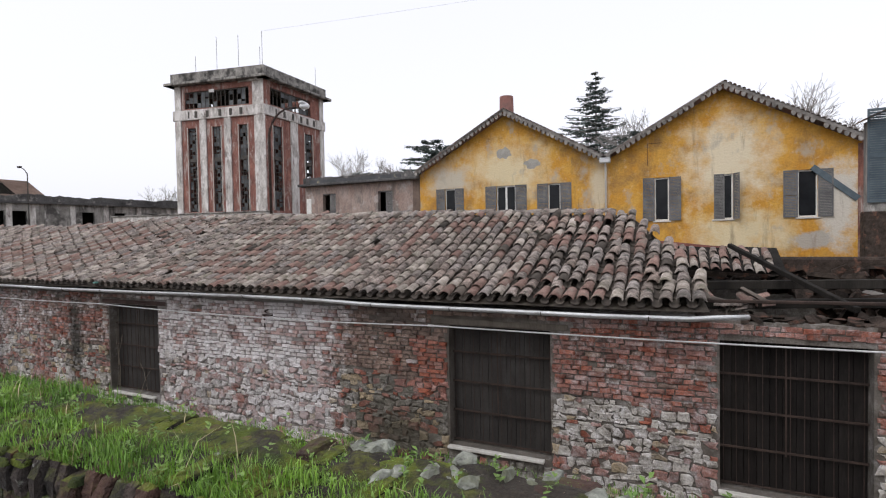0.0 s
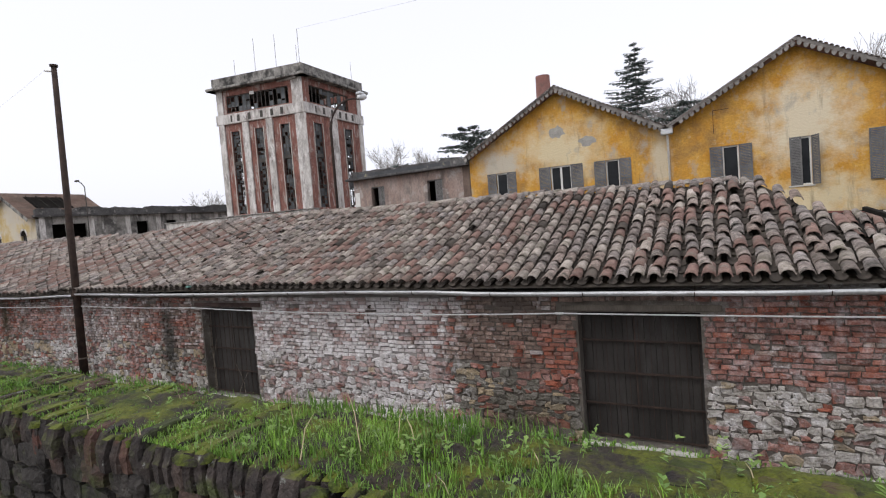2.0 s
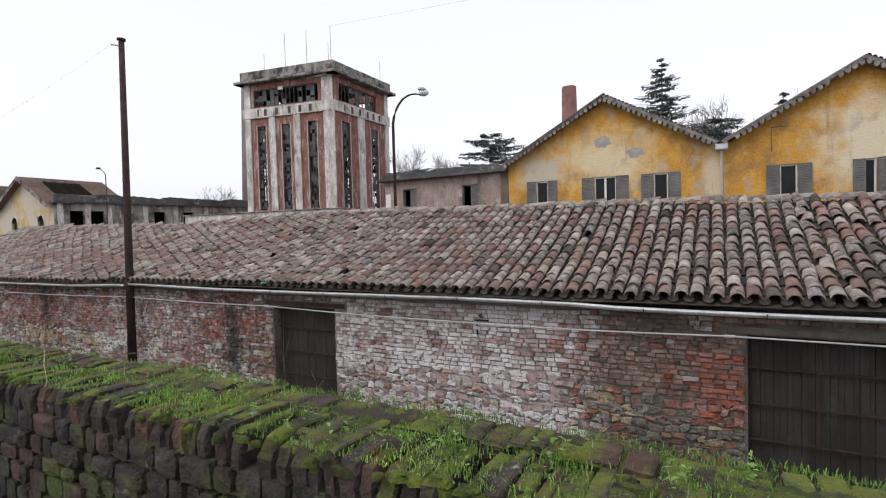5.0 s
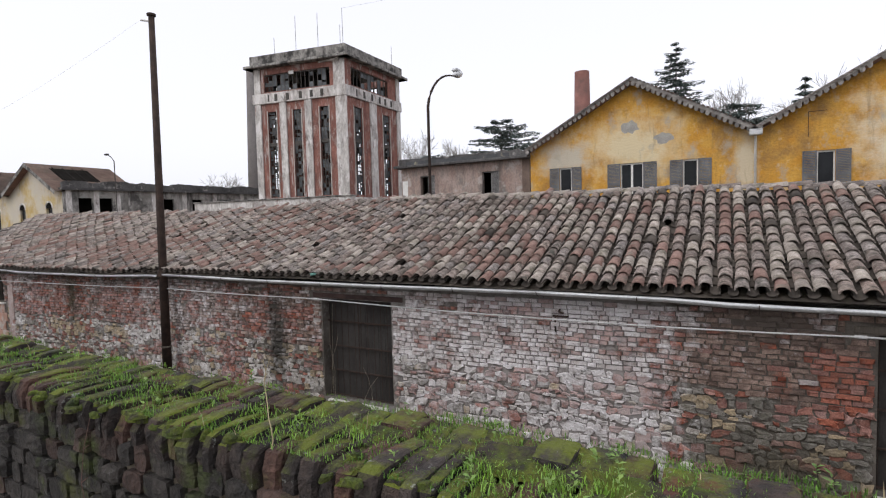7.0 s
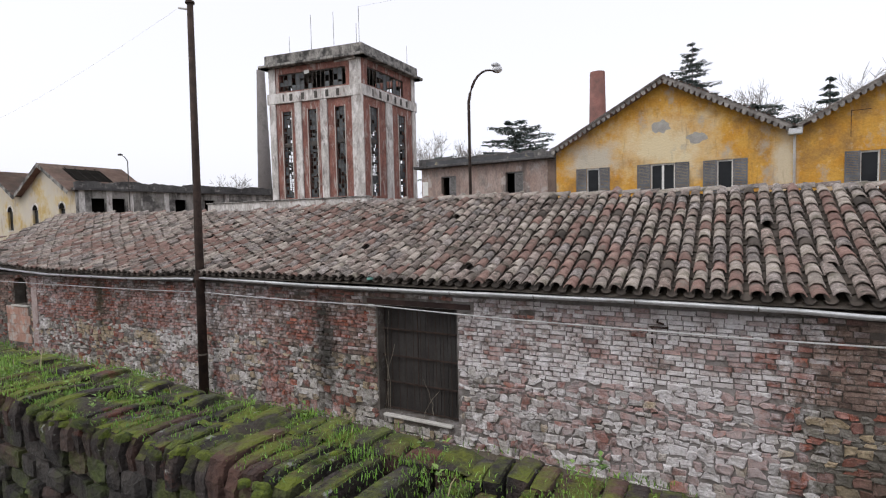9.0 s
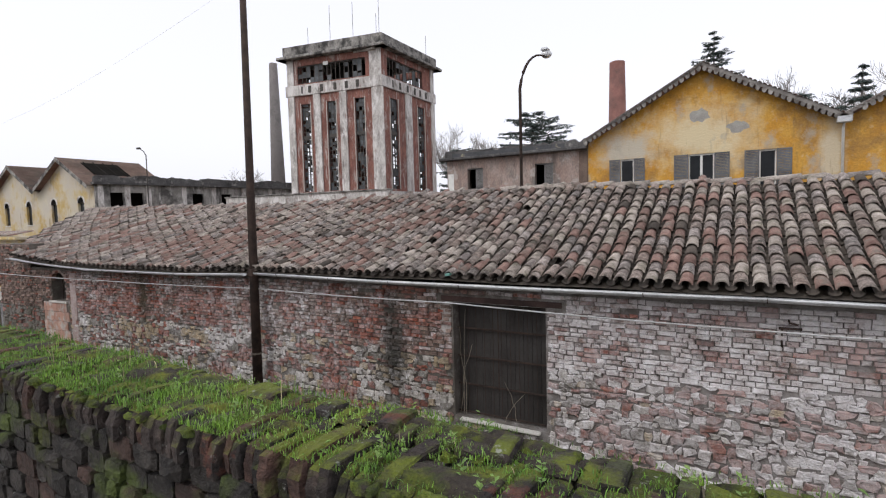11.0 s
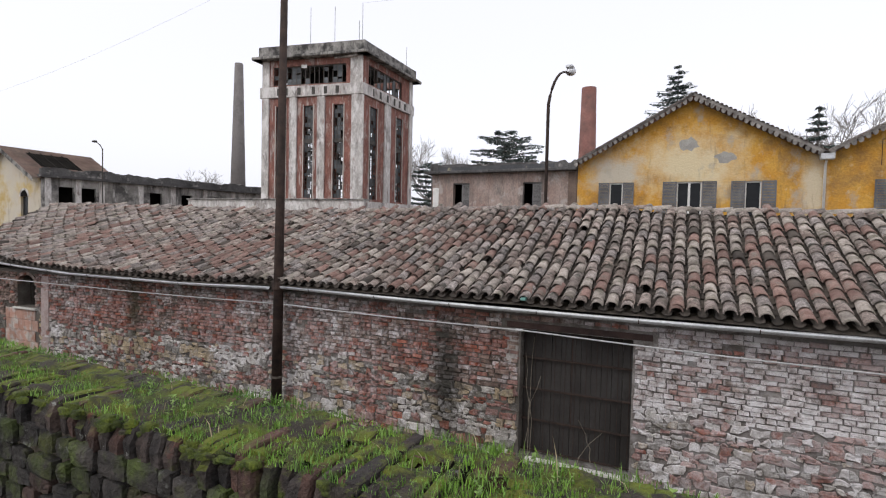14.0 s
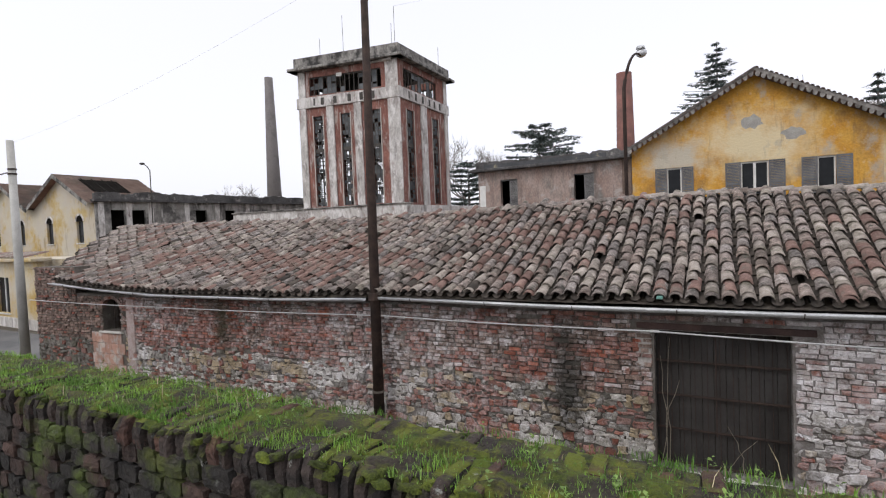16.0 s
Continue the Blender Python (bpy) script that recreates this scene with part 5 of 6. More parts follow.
def in_tuft(r):
    x, y, s, k = r.choice(TUFTS)
    y2 = min(y + r.gauss(0, s), par_y(x) + 0.44)
    k *= 1.0 if x > -2.6 else (0.42 if x > -9 else 0.78)
    if x > -1.7 and y2 > par_y(x) + 0.2:
        k *= 0.3
    return x + r.gauss(0, s), max(y2, par_y(x) + 0.02), PTOP - 0.004, k


def anywhere(r):
    x = r.uniform(-28, 4.4)
    y = par_y(x) + 0.01 + 0.42 * r.random()
    if r.random() > lush(x) * (0.9 + 1.6 * noise.noise(Vector((x * 3.1, y * 5.0, 11.0)))):
        return None
    if x > -1.7 and y > par_y(x) + 0.22 and r.random() < 0.45:
        return None
    return x, y, PTOP - 0.003, r.uniform(0.25, 0.75)


blades(120000, random.Random(1), in_tuft, 0.056, 0.0015, "grass", M_GRASS, "tufts of fresh green grass on the wall top")
blades(95000, random.Random(2), anywhere, 0.032, 0.0016, "short_grass", M_GRASS, "short thin grass among the moss", 1.1)
blades(420, random.Random(3), in_tuft, 0.16, 0.0016, "dry_stalks", M_DRY, "pale dry stalks standing out of the grass", 1.0)
# small broad-leaved weeds
v, f = [], []
rw = random.Random(12)
for _ in range(700):
    t = rw.choice(TUFTS)
    cx, cy = t[0] + rw.gauss(0, 0.03), min(max(t[1] + rw.gauss(0, 0.03), par_y(t[0]) + 0.01), par_y(t[0]) + 0.42)
    for k in range(rw.randint(5, 9)):
        a, l, w = rw.uniform(0, math.tau), rw.uniform(0.008, 0.022), rw.uniform(0.003, 0.007)
        up = rw.uniform(0.2, 0.9)
        c, s = math.cos(a), math.sin(a)
        b = len(v)
        z0 = PTOP + 0.015 + rw.random() * 0.04
        v += [(cx, cy, z0), (cx + c * l * 0.5 - s * w, cy + s * l * 0.5 + c * w, z0 + l * up * 0.6), (cx + c * l, cy + s * l, z0 + l * up * 0.7), (cx + c * l * 0.5 + s * w, cy + s * l * 0.5 - c * w, z0 + l * up * 0.6)]
        f.append((b, b + 1, b + 2, b + 3))
me = bpy.data.meshes.new("weeds")
me.from_pydata(v, [], f)
tagged(part_me("weeds", me, M_LEAF), "small broad-leaved weeds in the moss", "weeds", kind="stuff")

# rough cushions of moss and soil that hang over the edge of the coping
v, f = [], []
rc = random.Random(44)
for _ in range(1500):
    cx = rc.uniform(-26, 3.5)
    thick = 0.55 + 1.1 * noise.noise(Vector((cx * 1.4, 5.0, 2.0))) + (0.35 if cx < -9 else 0.0)
    if rc.random() > thick:
        continue
    fringe = rc.random() < 0.62
    cy = par_y(cx) + (rc.gauss(0.015, 0.018) if fringe else rc.uniform(0.05, 0.40))
    cz = PTOP - (rc.uniform(0.0, 0.03) if fringe else 0.006)
    rx, ry, rz = rc.uniform(0.012, 0.045), rc.uniform(0.010, 0.03), rc.uniform(0.006, 0.018)
    b = len(v)
    for i in range(4):
        a = math.pi * 0.5 * i / 3.4
        for k in range(8):
            t = math.tau * k / 8
            p = Vector((math.cos(t) * math.cos(a), math.sin(t) * math.cos(a), math.sin(a)))
            q = 1 + 0.7 * noise.noise(p * 1.6 + Vector((cx * 7, 0, 0)))
            v.append((cx + p.x * rx * q, cy + p.y * ry * q, cz + p.z * rz * q - (0.008 if i == 0 else 0)))
    for i in range(3):
        for k in range(8):
            f.append((b + i * 8 + k, b + i * 8 + (k + 1) % 8, b + i * 8 + 8 + (k + 1) % 8, b + i * 8 + 8 + k))
    f.append(tuple(b + 24 + k for k in range(8)))
me = bpy.data.meshes.new("moss_cushions")
me.from_pydata(v, [], f)
tagged(part_me("moss_cushions", me, M_CUSHION, None, "", True), "ragged cushions of dark moss along the coping edge", "moss", kind="stuff")
# dead weeds that stand out singly
for base, tip, lean, twigs, label in (((-6.07, 0.80, 1.0), (-6.09, 0.82, 1.27), 0.012, 2, "tall pale dry grass stalk on the wall top"), ((-6.90, 0.70, 0.0), (-6.93, 0.73, 1.0), 0.03, 4, "dead reddish weed stem before the wall face")):
    bm = bmesh.new()
    a, b = Vector(base), Vector(tip)
    line = [a + (b - a) * k / 8 + Vector((lean * math.sin(k * 0.9), 0.4 * lean * math.sin(k * 1.7), 0)) for k in range(9)]
    tube(bm, line, 0.0020, 5, 0.0010)
    for k in range(twigs):
        p = line[7 - k]
        tube(bm, [p, p + Vector((rc.uniform(-0.05, 0.05), rc.uniform(-0.02, 0.02), rc.uniform(0.01, 0.06)))], 0.0018, 4, 0.001)
    tagged(part("dead_weed", bm, M_DRY if twigs < 3 else M_STEM), label, "weed")


def stone_mesh(seed, size):
    r = random.Random(seed)
    bm = bmesh.new()
    bmesh.ops.create_icosphere(bm, subdivisions=2, radius=1)
    for p in bm.verts:
        n = noise.noise(p.co * 1.3 + Vector((seed * 3.7, 0, 0))) + 0.8 * noise.noise(p.co * 2.7 + Vector((seed * 1.9, 3, 0)))
        p.co = Vector((p.co.x * size[0], p.co.y * size[1], p.co.z * size[2])) * (1 + 0.45 * n)
    return bm


for k in range(30):
    xx = -0.66 + k * 0.049 + rng.gauss(0, 0.03)
    yy = par_y(xx) + rng.choice((0.26, 0.32, 0.37, 0.40)) + rng.gauss(0, 0.02)
    bm = stone_mesh(k, (rng.uniform(0.014, 0.034), rng.uniform(0.024, 0.048), rng.uniform(0.012, 0.024)))
    bmesh.ops.transform(bm, matrix=Matrix.Translation((xx, yy, PTOP + 0.004)) @ Matrix.Rotation(rng.gauss(0, 0.35), 4, "Z"), verts=bm.verts[:])
    ob = part("loose_stone", bm, M_LICHEN, None, "", False)
    tagged(ob, "pale lichen-covered stone lying on the wall top", "stone", "loose stones on the wall top")

# ---- tower: glazing, lettering bars, base, masts ----
M_PANE = mk("dirty_glass", (0.03, 0.034, 0.038), (0.085, 0.092, 0.097), 1.2, 0.5, 0.05, 10, rnd=0.5, src="island")
M_STEEL = mk("rusted_steel_sash", (0.05, 0.045, 0.04), (0.09, 0.08, 0.07), 2, 0.8, 0.2, 20)
M_MARBLE = mk("weathered_light_frame", (0.40, 0.36, 0.32), (0.50, 0.46, 0.42), 2, 0.9, 0.2, 20)
rt = random.Random(31)
for fi, (m, ln, holes) in enumerate(TOWER_FACES):
    for u0, u1, z0, z1 in holes[:-1]:
        w = part("window", one_box((u0 - 0.09, -0.05, z0), (u0, 0.02, z1 + 0.09), m), M_MARBLE, tower, "tall steel window with broken panes")
        part("jamb", one_box((u1, -0.05, z0), (u1 + 0.09, 0.02, z1 + 0.09), m), M_MARBLE, w)
        bm = bmesh.new()
        nc, nr = 3, 22
        for c in range(nc + 1):
            u = u0 + (u1 - u0) * c / nc
            box(bm, (u - 0.025, 0.14, z0), (u + 0.025, 0.19, z1), m)
        for r in range(nr + 1):
            z = z0 + (z1 - z0) * r / nr
            box(bm, (u0, 0.145, z - 0.02), (u1, 0.185, z + 0.02), m)
        box(bm, (u0, 0.1, z0 + (z1 - z0) * 0.60), (u1, 0.25, z0 + (z1 - z0) * 0.64), m)
        tagged(part("sash_grid", bm, M_STEEL, w), kind="stuff")
        bm = bmesh.new()
        keep = 0.72 if fi < 2 else 0.45
        for c in range(nc):
            for r in range(nr):
                k = keep + 0.5 * noise.noise(Vector((c * 0.8, r * 0.35, fi * 7 + u0)))
                k += 0.3 if r > nr * 0.82 else (-0.22 if r < nr * 0.6 else 0.0)
                if rt.random() < k:
                    a, b = u0 + (u1 - u0) * c / nc + 0.02, u0 + (u1 - u0) * (c + 1) / nc - 0.02
                    za, zb = z0 + (z1 - z0) * r / nr + 0.015, z0 + (z1 - z0) * (r + 1) / nr - 0.015
                    if rt.random() < 0.25:
                        za += (zb - za) * rt.uniform(0.2, 0.6)
                    box(bm, (a, 0.16, za), (b, 0.168, zb), m)
        tagged(part("glazing", bm, M_PANE, w), "dirty broken glazing", kind="stuff")
    u0, u1, z0, z1 = holes[-1]
    g = part("loggia_glazing", one_box((u0, 0.12, z1 - 0.1), (u1, 0.22, z1), m), M_STEEL, tower, "row of broken steel windows under the cornice")
    bm = bmesh.new()
    n = 16 if fi % 2 == 0 else 11
    for k in range(n + 1):
        u = u0 + (u1 - u0) * k / n
        box(bm, (u - 0.03, 0.13, z0), (u + 0.03, 0.20, z1), m)
    box(bm, (u0, 0.13, z0), (u1, 0.2, z0 + 0.08), m)
    tagged(part("glazing_frame", bm, M_STEEL, g), kind="stuff")
    bm = bmesh.new()
    for k in range(n):
        for r in range(3):
            if rt.random() < 0.42:
                a, b = u0 + (u1 - u0) * k / n + 0.03, u0 + (u1 - u0) * (k + 1) / n - 0.03
                za, zb = z0 + (z1 - z0) * r / 3, z0 + (z1 - z0) * (r + 1) / 3
                box(bm, (a, 0.155, za), (b, 0.163, zb - rt.choice((0, 0, 0.2))), m)
    tagged(part("glazing", bm, M_PANE, g), "dirty broken glazing", kind="stuff")
    # worn sign letters, kept as plain bars
    if fi < 2:
        for k, f in enumerate((0.17, 0.255, 0.385, 0.53, 0.65, 0.765) if fi == 0 else (0.16, 0.29, 0.43, 0.57, 0.68, 0.80)):
            part("sign_bar", one_box((f * ln - (0.09 if k in (0,) else 0.17), -0.235, 13.86), (f * ln + (0.09 if k in (0,) else 0.17), -0.2, 14.52), m, 0.02), M_STEEL, tower, "dark worn sign character")
# drum added to keep the loggia dark; its near-black colour stands for shade
tank = part("tank", tube(bmesh.new(), [(-41.2, 41.8, 14.72), (-41.2, 41.8, 16.6)], 3.1, 20), M_DARK, tower, "added near-black drum that darkens the loggia")
part("floor_slab", one_box((-45.5, 38.3, 14.5), (-36.8, 45.0, 14.7)), M_CORNICE, tower)
m, ln = along((-54.5, 35.2), (-35.0, 37.2))
part("base_ledge", one_box((0, -0.4, -2.25), (ln, 0.5, 4.2), m), M_CONCRETE, tower, "pale stained base wall")
part("base_coping", one_box((-0.1, -0.55, 4.2), (ln + 0.1, 0.6, 4.32), m, 0.03), M_CORNICE, tower)
m, ln = along((-35.0, 37.2), (-33.0, 48.0))
part("base_ledge", one_box((0, -0.2, -2.25), (ln, 0.3, 4.1), m), M_CONCRETE, tower, "pale stained base wall")
for x, y, h, r in ((-36.5, 38.4, 3.6, 0.02), (-36.9, 38.5, 2.2, 0.018), (-39.4, 38.2, 3.7, 0.02), (-41.7, 37.6, 3.7, 0.02), (-44.0, 37.0, 1.9, 0.018), (-36.6, 46.6, 2.4, 0.018)):
    part("mast", tube(bmesh.new(), [(x, y, 18.3), (x, y, 18.3 + h)], r, 6), M_STEEL, tower, "thin aerial mast")
m, ln, holes = TOWER_FACES[0]
part("notice_panel", one_box((ln * 0.40, -0.08, 16.3), (ln * 0.455, -0.03, 16.62), m), M_WHITE, tower, "small pale panel")

# ---- windows and shutters of the gabled house ----
def louvre(w, h):
    """A shutter leaf along local x, with frame and slats, 35 mm thick."""
    bm = bmesh.new()
    for a, b in (((0, 0, 0), (0.07, 0.035, h)), ((w - 0.07, 0, 0), (w, 0.035, h)), ((0.07, 0, 0), (w - 0.07, 0.035, 0.09)), ((0.07, 0, h - 0.09), (w - 0.07, 0.035, h)), ((0.07, 0, h * 0.48), (w - 0.07, 0.035, h * 0.53))):
        box(bm, a, b)
    n = int(h / 0.085)
    for k in range(n):
        z = 0.10 + (h - 0.2) * k / n
        box(bm, (0.07, 0.004, z), (w - 0.07, 0.014, z + 0.066), Matrix.Translation((0, 0.006, 0)))
    return bm


def house_window(x0, x1, z0, z1, shut, angles, sashes, house, yf, label):
    w = part("window", one_box((x0 - 0.1, yf - 0.06, z0 - 0.08), (x1 + 0.1, yf + 0.1, z0 - 0.005), bevel=0.01), M_SILL, house, label)
    bm = bmesh.new()
    box(bm, (x0 + 0.004, yf + 0.10, z0 + 0.004), (x0 + 0.07, yf + 0.16, z1 - 0.004))
    box(bm, (x1 - 0.07, yf + 0.10, z0 + 0.004), (x1 - 0.004, yf + 0.16, z1 - 0.004))
    box(bm, (x0 + 0.07, yf + 0.10, z1 - 0.09), (x1 - 0.07, yf + 0.16, z1 - 0.004))
    box(bm, (x0 + 0.07, yf + 0.10, z0 + 0.004), (x1 - 0.07, yf + 0.16, z0 + 0.08))
    if sashes == 2:
        xm = (x0 + x1) / 2
        box(bm, (xm - 0.06, yf + 0.09, z0 + 0.08), (xm + 0.06, yf + 0.17, z1 - 0.09))
    part("window_frame", bm, M_WHITE, w, "peeling white frame")
    part("glass_pane", one_box((x0 + 0.07, yf + 0.125, z0 + 0.08), (x1 - 0.07, yf + 0.131, z1 - 0.09)), M_GLASS, w)
    for side, ang in zip((-1, 1), angles):
        bm = louvre(shut, z1 - z0)
        m = Matrix.Translation((x0, yf - 0.05, z0)) @ Matrix.Rotation(radians(180 - ang), 4, "Z") if side < 0 else Matrix.Translation((x1, yf - 0.05, z0)) @ Matrix.Rotation(radians(ang), 4, "Z")
        bmesh.ops.transform(bm, matrix=m, verts=bm.verts[:])
        part("shutter", bm, M_SHUTTER, w, "weathered grey louvred shutter")
    return w


M_GLASS = mk("dark_window_glass", (0.012, 0.013, 0.015), (0.022, 0.024, 0.027), 1, 0.25, 0, 10, fine=0)
M_GLASS.node_tree.nodes["Principled BSDF"].inputs["Specular IOR Level"].default_value = 0.15
for i, (x0, x1, z0, z1) in enumerate(YWINS):
    sh = (0.60, 0.72, 0.66, 0.60, 0.5, 0.62)[i]
    ang = ((0, 0), (0, 0), (0, 0), (-4, -6), (178, -62), (0, -3))[i]
    house_window(x0, x1, z0, z1, sh, ang, 2 if i == 1 else 1, yellow, YF, "tall window with open grey shutters" if i != 4 else "tall window with a half-closed shutter")


def tooth_mesh():
    bm = bmesh.new()
    prof = [(-0.105, 0.0), (0.105, 0.0), (0.105, -0.13), (0.06, -0.21), (0.0, -0.24), (-0.06, -0.21), (-0.105, -0.13)]
    a, b = [bm.verts.new((x, 0, z)) for x, z in prof], [bm.verts.new((x, 0.03, z)) for x, z in prof]
    bm.faces.new(a)
    bm.faces.new(b[::-1])
    for k in range(7):
        bm.faces.new((a[k], b[k], b[(k + 1) % 7], a[(k + 1) % 7]))
    me = bpy.data.meshes.new("scallop")
    bm.to_mesh(me)
    bm.free()
    me.materials.append(M_BARGE)
    return me


M_BARGE = mk("grey_bargeboard", (0.12, 0.108, 0.098), (0.30, 0.28, 0.26), 2.5, 0.9, 0.2, 30, rnd=0.35)
TOOTH = tooth_mesh()
for x0, xm, x1 in GABLES:
    for xe in (x0 - 0.15, x1 + 0.15):
        a, b = Vector((xm, YF - 0.6, 9.36)), Vector((xe, YF - 0.6, 5.89))
        d = b - a
        bm = bmesh.new()
        up = Vector((0, 0, 0.10))
        v = [bm.verts.new(p) for p in (a - up, b - up, b + up, a + up)] + [bm.verts.new(p + Vector((0, 0.05, 0))) for p in (a - up, b - up, b + up, a + up)]
        for f in ((0, 1, 2, 3), (7, 6, 5, 4), (0, 4, 5, 1), (1, 5, 6, 2), (2, 6, 7, 3), (3, 7, 4, 0)):
            bm.faces.new([v[i] for i in f])
        bmesh.ops.recalc_face_normals(bm, faces=bm.faces[:])
        board = part("bargeboard", bm, M_BARGE, yellow, "grey scalloped bargeboard")
        n = int(d.length / 0.30)
        for k in range(n):
            if rt.random() < 0.07:
                continue
            p = a + d * ((k + 0.5) / n)
            ob = new("scallop", TOOTH)
            ob.parent = board
            ob.matrix_parent_inverse = (Matrix.Translation((0, 0, 0))).inverted()
            ob.matrix_basis = Matrix.Translation(p + Vector((0, 0.008, -0.08 + rt.gauss(0, 0.012)))) @ Matrix.Rotation(rt.gauss(0, 0.05), 4, "Y")
        # tile ends along the verge
        lo = Heap()
        for k in range(int(d.length / 0.24)):
            p = a + d * ((k + 0.5) * 0.24 / d.length) + Vector((0, 0.35, 0.075))
            m = Matrix.Translation(p + Vector((0, -0.42, 0))) @ Matrix.Rotation(math.atan2(-d.z, d.x), 4, "Y")
            add_tile(lo, COVER, m @ Matrix.Diagonal((1.1, 1.3, 1, 1)), 1 if rt.random() < 0.3 else 0)
        part_me("verge_tiles", lo.mesh("verge_tiles", TILE_MATS), TILE_MATS, yellow, "", True)
dp = part("downpipe", tube(bmesh.new(), [(-3.55, YF - 0.45, 5.75), (-3.55, YF - 0.15, 5.35), (-3.55, YF - 0.12, -2.25)], 0.06, 8), M_WHITE, yellow, "pale rainwater pipe in the valley", True)
part("hopper", one_box((-3.85, YF - 0.62, 5.62), (-3.25, YF - 0.3, 5.95), bevel=0.04), M_ZINC, yellow, "zinc rainwater hopper")
M_SCAR = mk("bare_render_scar", (0.30, 0.285, 0.26), (0.40, 0.385, 0.355), 2, 0.95, 0.3, 25)
for cx, cz, w, h, sd in ((-9.7, 6.75, 0.55, 0.42, 3), (-7.9, 6.0, 0.6, 0.34, 9)):
    bm = bmesh.new()
    r9 = random.Random(sd)
    ring = [bm.verts.new((cx + w * math.cos(a) * r9.uniform(0.6, 1.1), YF - 0.004, cz + h * math.sin(a) * r9.uniform(0.6, 1.15))) for a in [math.tau * k / 14 for k in range(14)]]
    bm.faces.new(ring)
    bmesh.ops.recalc_face_normals(bm, faces=bm.faces[:])
    part("plaster_scar", bm, M_SCAR, yellow, "bare grey patch where plaster fell off")
for a, b in (((-1.32, YF - 0.015, 5.35), (-1.295, YF + 0.0, 6.6)), ((-1.295, YF - 0.015, 6.575), (-0.55, YF + 0.0, 6.6))):
    part("iron_strip", one_box(a, b), M_RUST, yellow)

# ---- annex windows and roof edge ----
for x0, x1, z0, z1 in AWINS:
    w = part("window", one_box((x0 - 0.08, YF - 0.02, z0 - 0.07), (x1 + 0.08, YF + 0.12, z0 - 0.004)), M_SILL, annex, "open dark window with one shutter leaf")
    part("window_frame", one_box((x0 + 0.01, YF + 0.15, z1 - 0.08), (x1 - 0.01, YF + 0.22, z1 - 0.005)), M_SHUTTER, w)
    bm = louvre((x1 - x0) * 0.48, z1 - z0 - 0.12)
    bmesh.ops.transform(bm, matrix=Matrix.Translation((x1 - (x1 - x0) * 0.49, YF + 0.12, z0 + 0.02)), verts=bm.verts[:])
    part("shutter", bm, M_SHUTTER, w, "grey louvred shutter leaf")
part("inner_wall", one_box((-25.1, YF + 3, -2.2), (-15.8, YF + 3.2, 5.5)), M_DARK, annex)
part("plaster_patch", one_box((-25.42, YF + 0.02, 3.2), (-25.0, YF + 0.06, 4.6)), M_WHITE, annex, "bright patch of bare plaster")
M_TAR = mk("peeling_tar_coat", (0.03, 0.032, 0.036), (0.07, 0.07, 0.075), 0.8, 0.6, 0.3, 10, stain=((0.33, 0.29, 0.18), 0.8, 0.64, 0.70))
part("tar_coat", one_box((-25.0, YF - 0.13, 5.70), (-17.1, YF - 0.105, 5.97)), M_TAR, annex, "dark peeling roof felt")
part("corner_strip", one_box((-16.25, YF - 0.03, -2.2), (-15.74, YF + 0.045, 5.45)), mk("damp_brown_plaster", (0.10, 0.07, 0.055), (0.17, 0.12, 0.095), 1, 0.9, 0.2, 20), annex, "damp brown corner strip")

# ---- works hall: arches, inner walls, broken roof ----
for a in HWINS:
    xa = NX - 24 + a[0]
    w = part("window", one_box((xa - 0.1, NY - 0.08, a[2] - 0.12), (xa + 1.35, NY + 0.1, a[2] - 0.01)), M_SILL, hall, "arched window with dark panes")
    bm = bmesh.new()
    c = (xa + 0.625, 4.1)
    pts = [(c[0] - 0.625, 4.095)] + [(c[0] + 0.625 * math.cos(math.pi - math.pi * k / 10), 4.095 + 0.6 * math.sin(math.pi * k / 10)) for k in range(11)]
    bm.faces.new([bm.verts.new((x, NY - 0.006, z)) for x, z in pts[1:]])
    bmesh.ops.recalc_face_normals(bm, faces=bm.faces[:])
    part("arch_light", bm, M_DARK, w, "dark arched top light")
    bm = bmesh.new()
    for k in range(12):
        t0, t1 = math.pi * k / 12, math.pi * (k + 1) / 12
        v = [bm.verts.new((c[0] - r * math.cos(t), y, 4.095 + r * 0.96 * math.sin(t))) for y in (NY - 0.05, NY) for r, t in ((0.63, t0), (0.82, t0), (0.82, t1), (0.63, t1))]
        for f in ((0, 3, 2, 1), (0, 4, 7, 3), (1, 2, 6, 5)):
            bm.faces.new([v[i] for i in f])
    part("surround", bm, M_CONCRETE, w)
    part("glass_pane", one_box((xa + 0.02, NY + 0.2, a[2]), (xa + 1.2, NY + 0.22, 4.09)), M_GLASS, w)
m, ln = along((NX, NY), (-59.5, 52))
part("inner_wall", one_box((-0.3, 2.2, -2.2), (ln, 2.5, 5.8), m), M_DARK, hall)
part("flat_roof", one_box((0, 0.3, 5.8), (ln, 9, 5.95), m), M_CORNICE, hall)
for u in (0.3, 2.75, 4.8, 8.5, 11.9, 15.6, 19.2):
    part("pier", one_box((u, -0.12, -2.2), (u + 0.5, 0, 5.88), m), M_CONCRETE, hall, "pale plaster pier")
# the roof beside the gable has fallen in: bare rafters over a slab coloured as the gap's shade
gap = part("roof_gap", one_box((1.1, 1.2, 0.012), (4.2, 5.0, 0.03), Matrix.Translation((NX - 6, NY, 9.05)) @ Matrix.Rotation(math.atan2(3.3, 6.2), 4, "Y")), M_DARK, hall, "near-black slab for the shade of a gap in the roof")
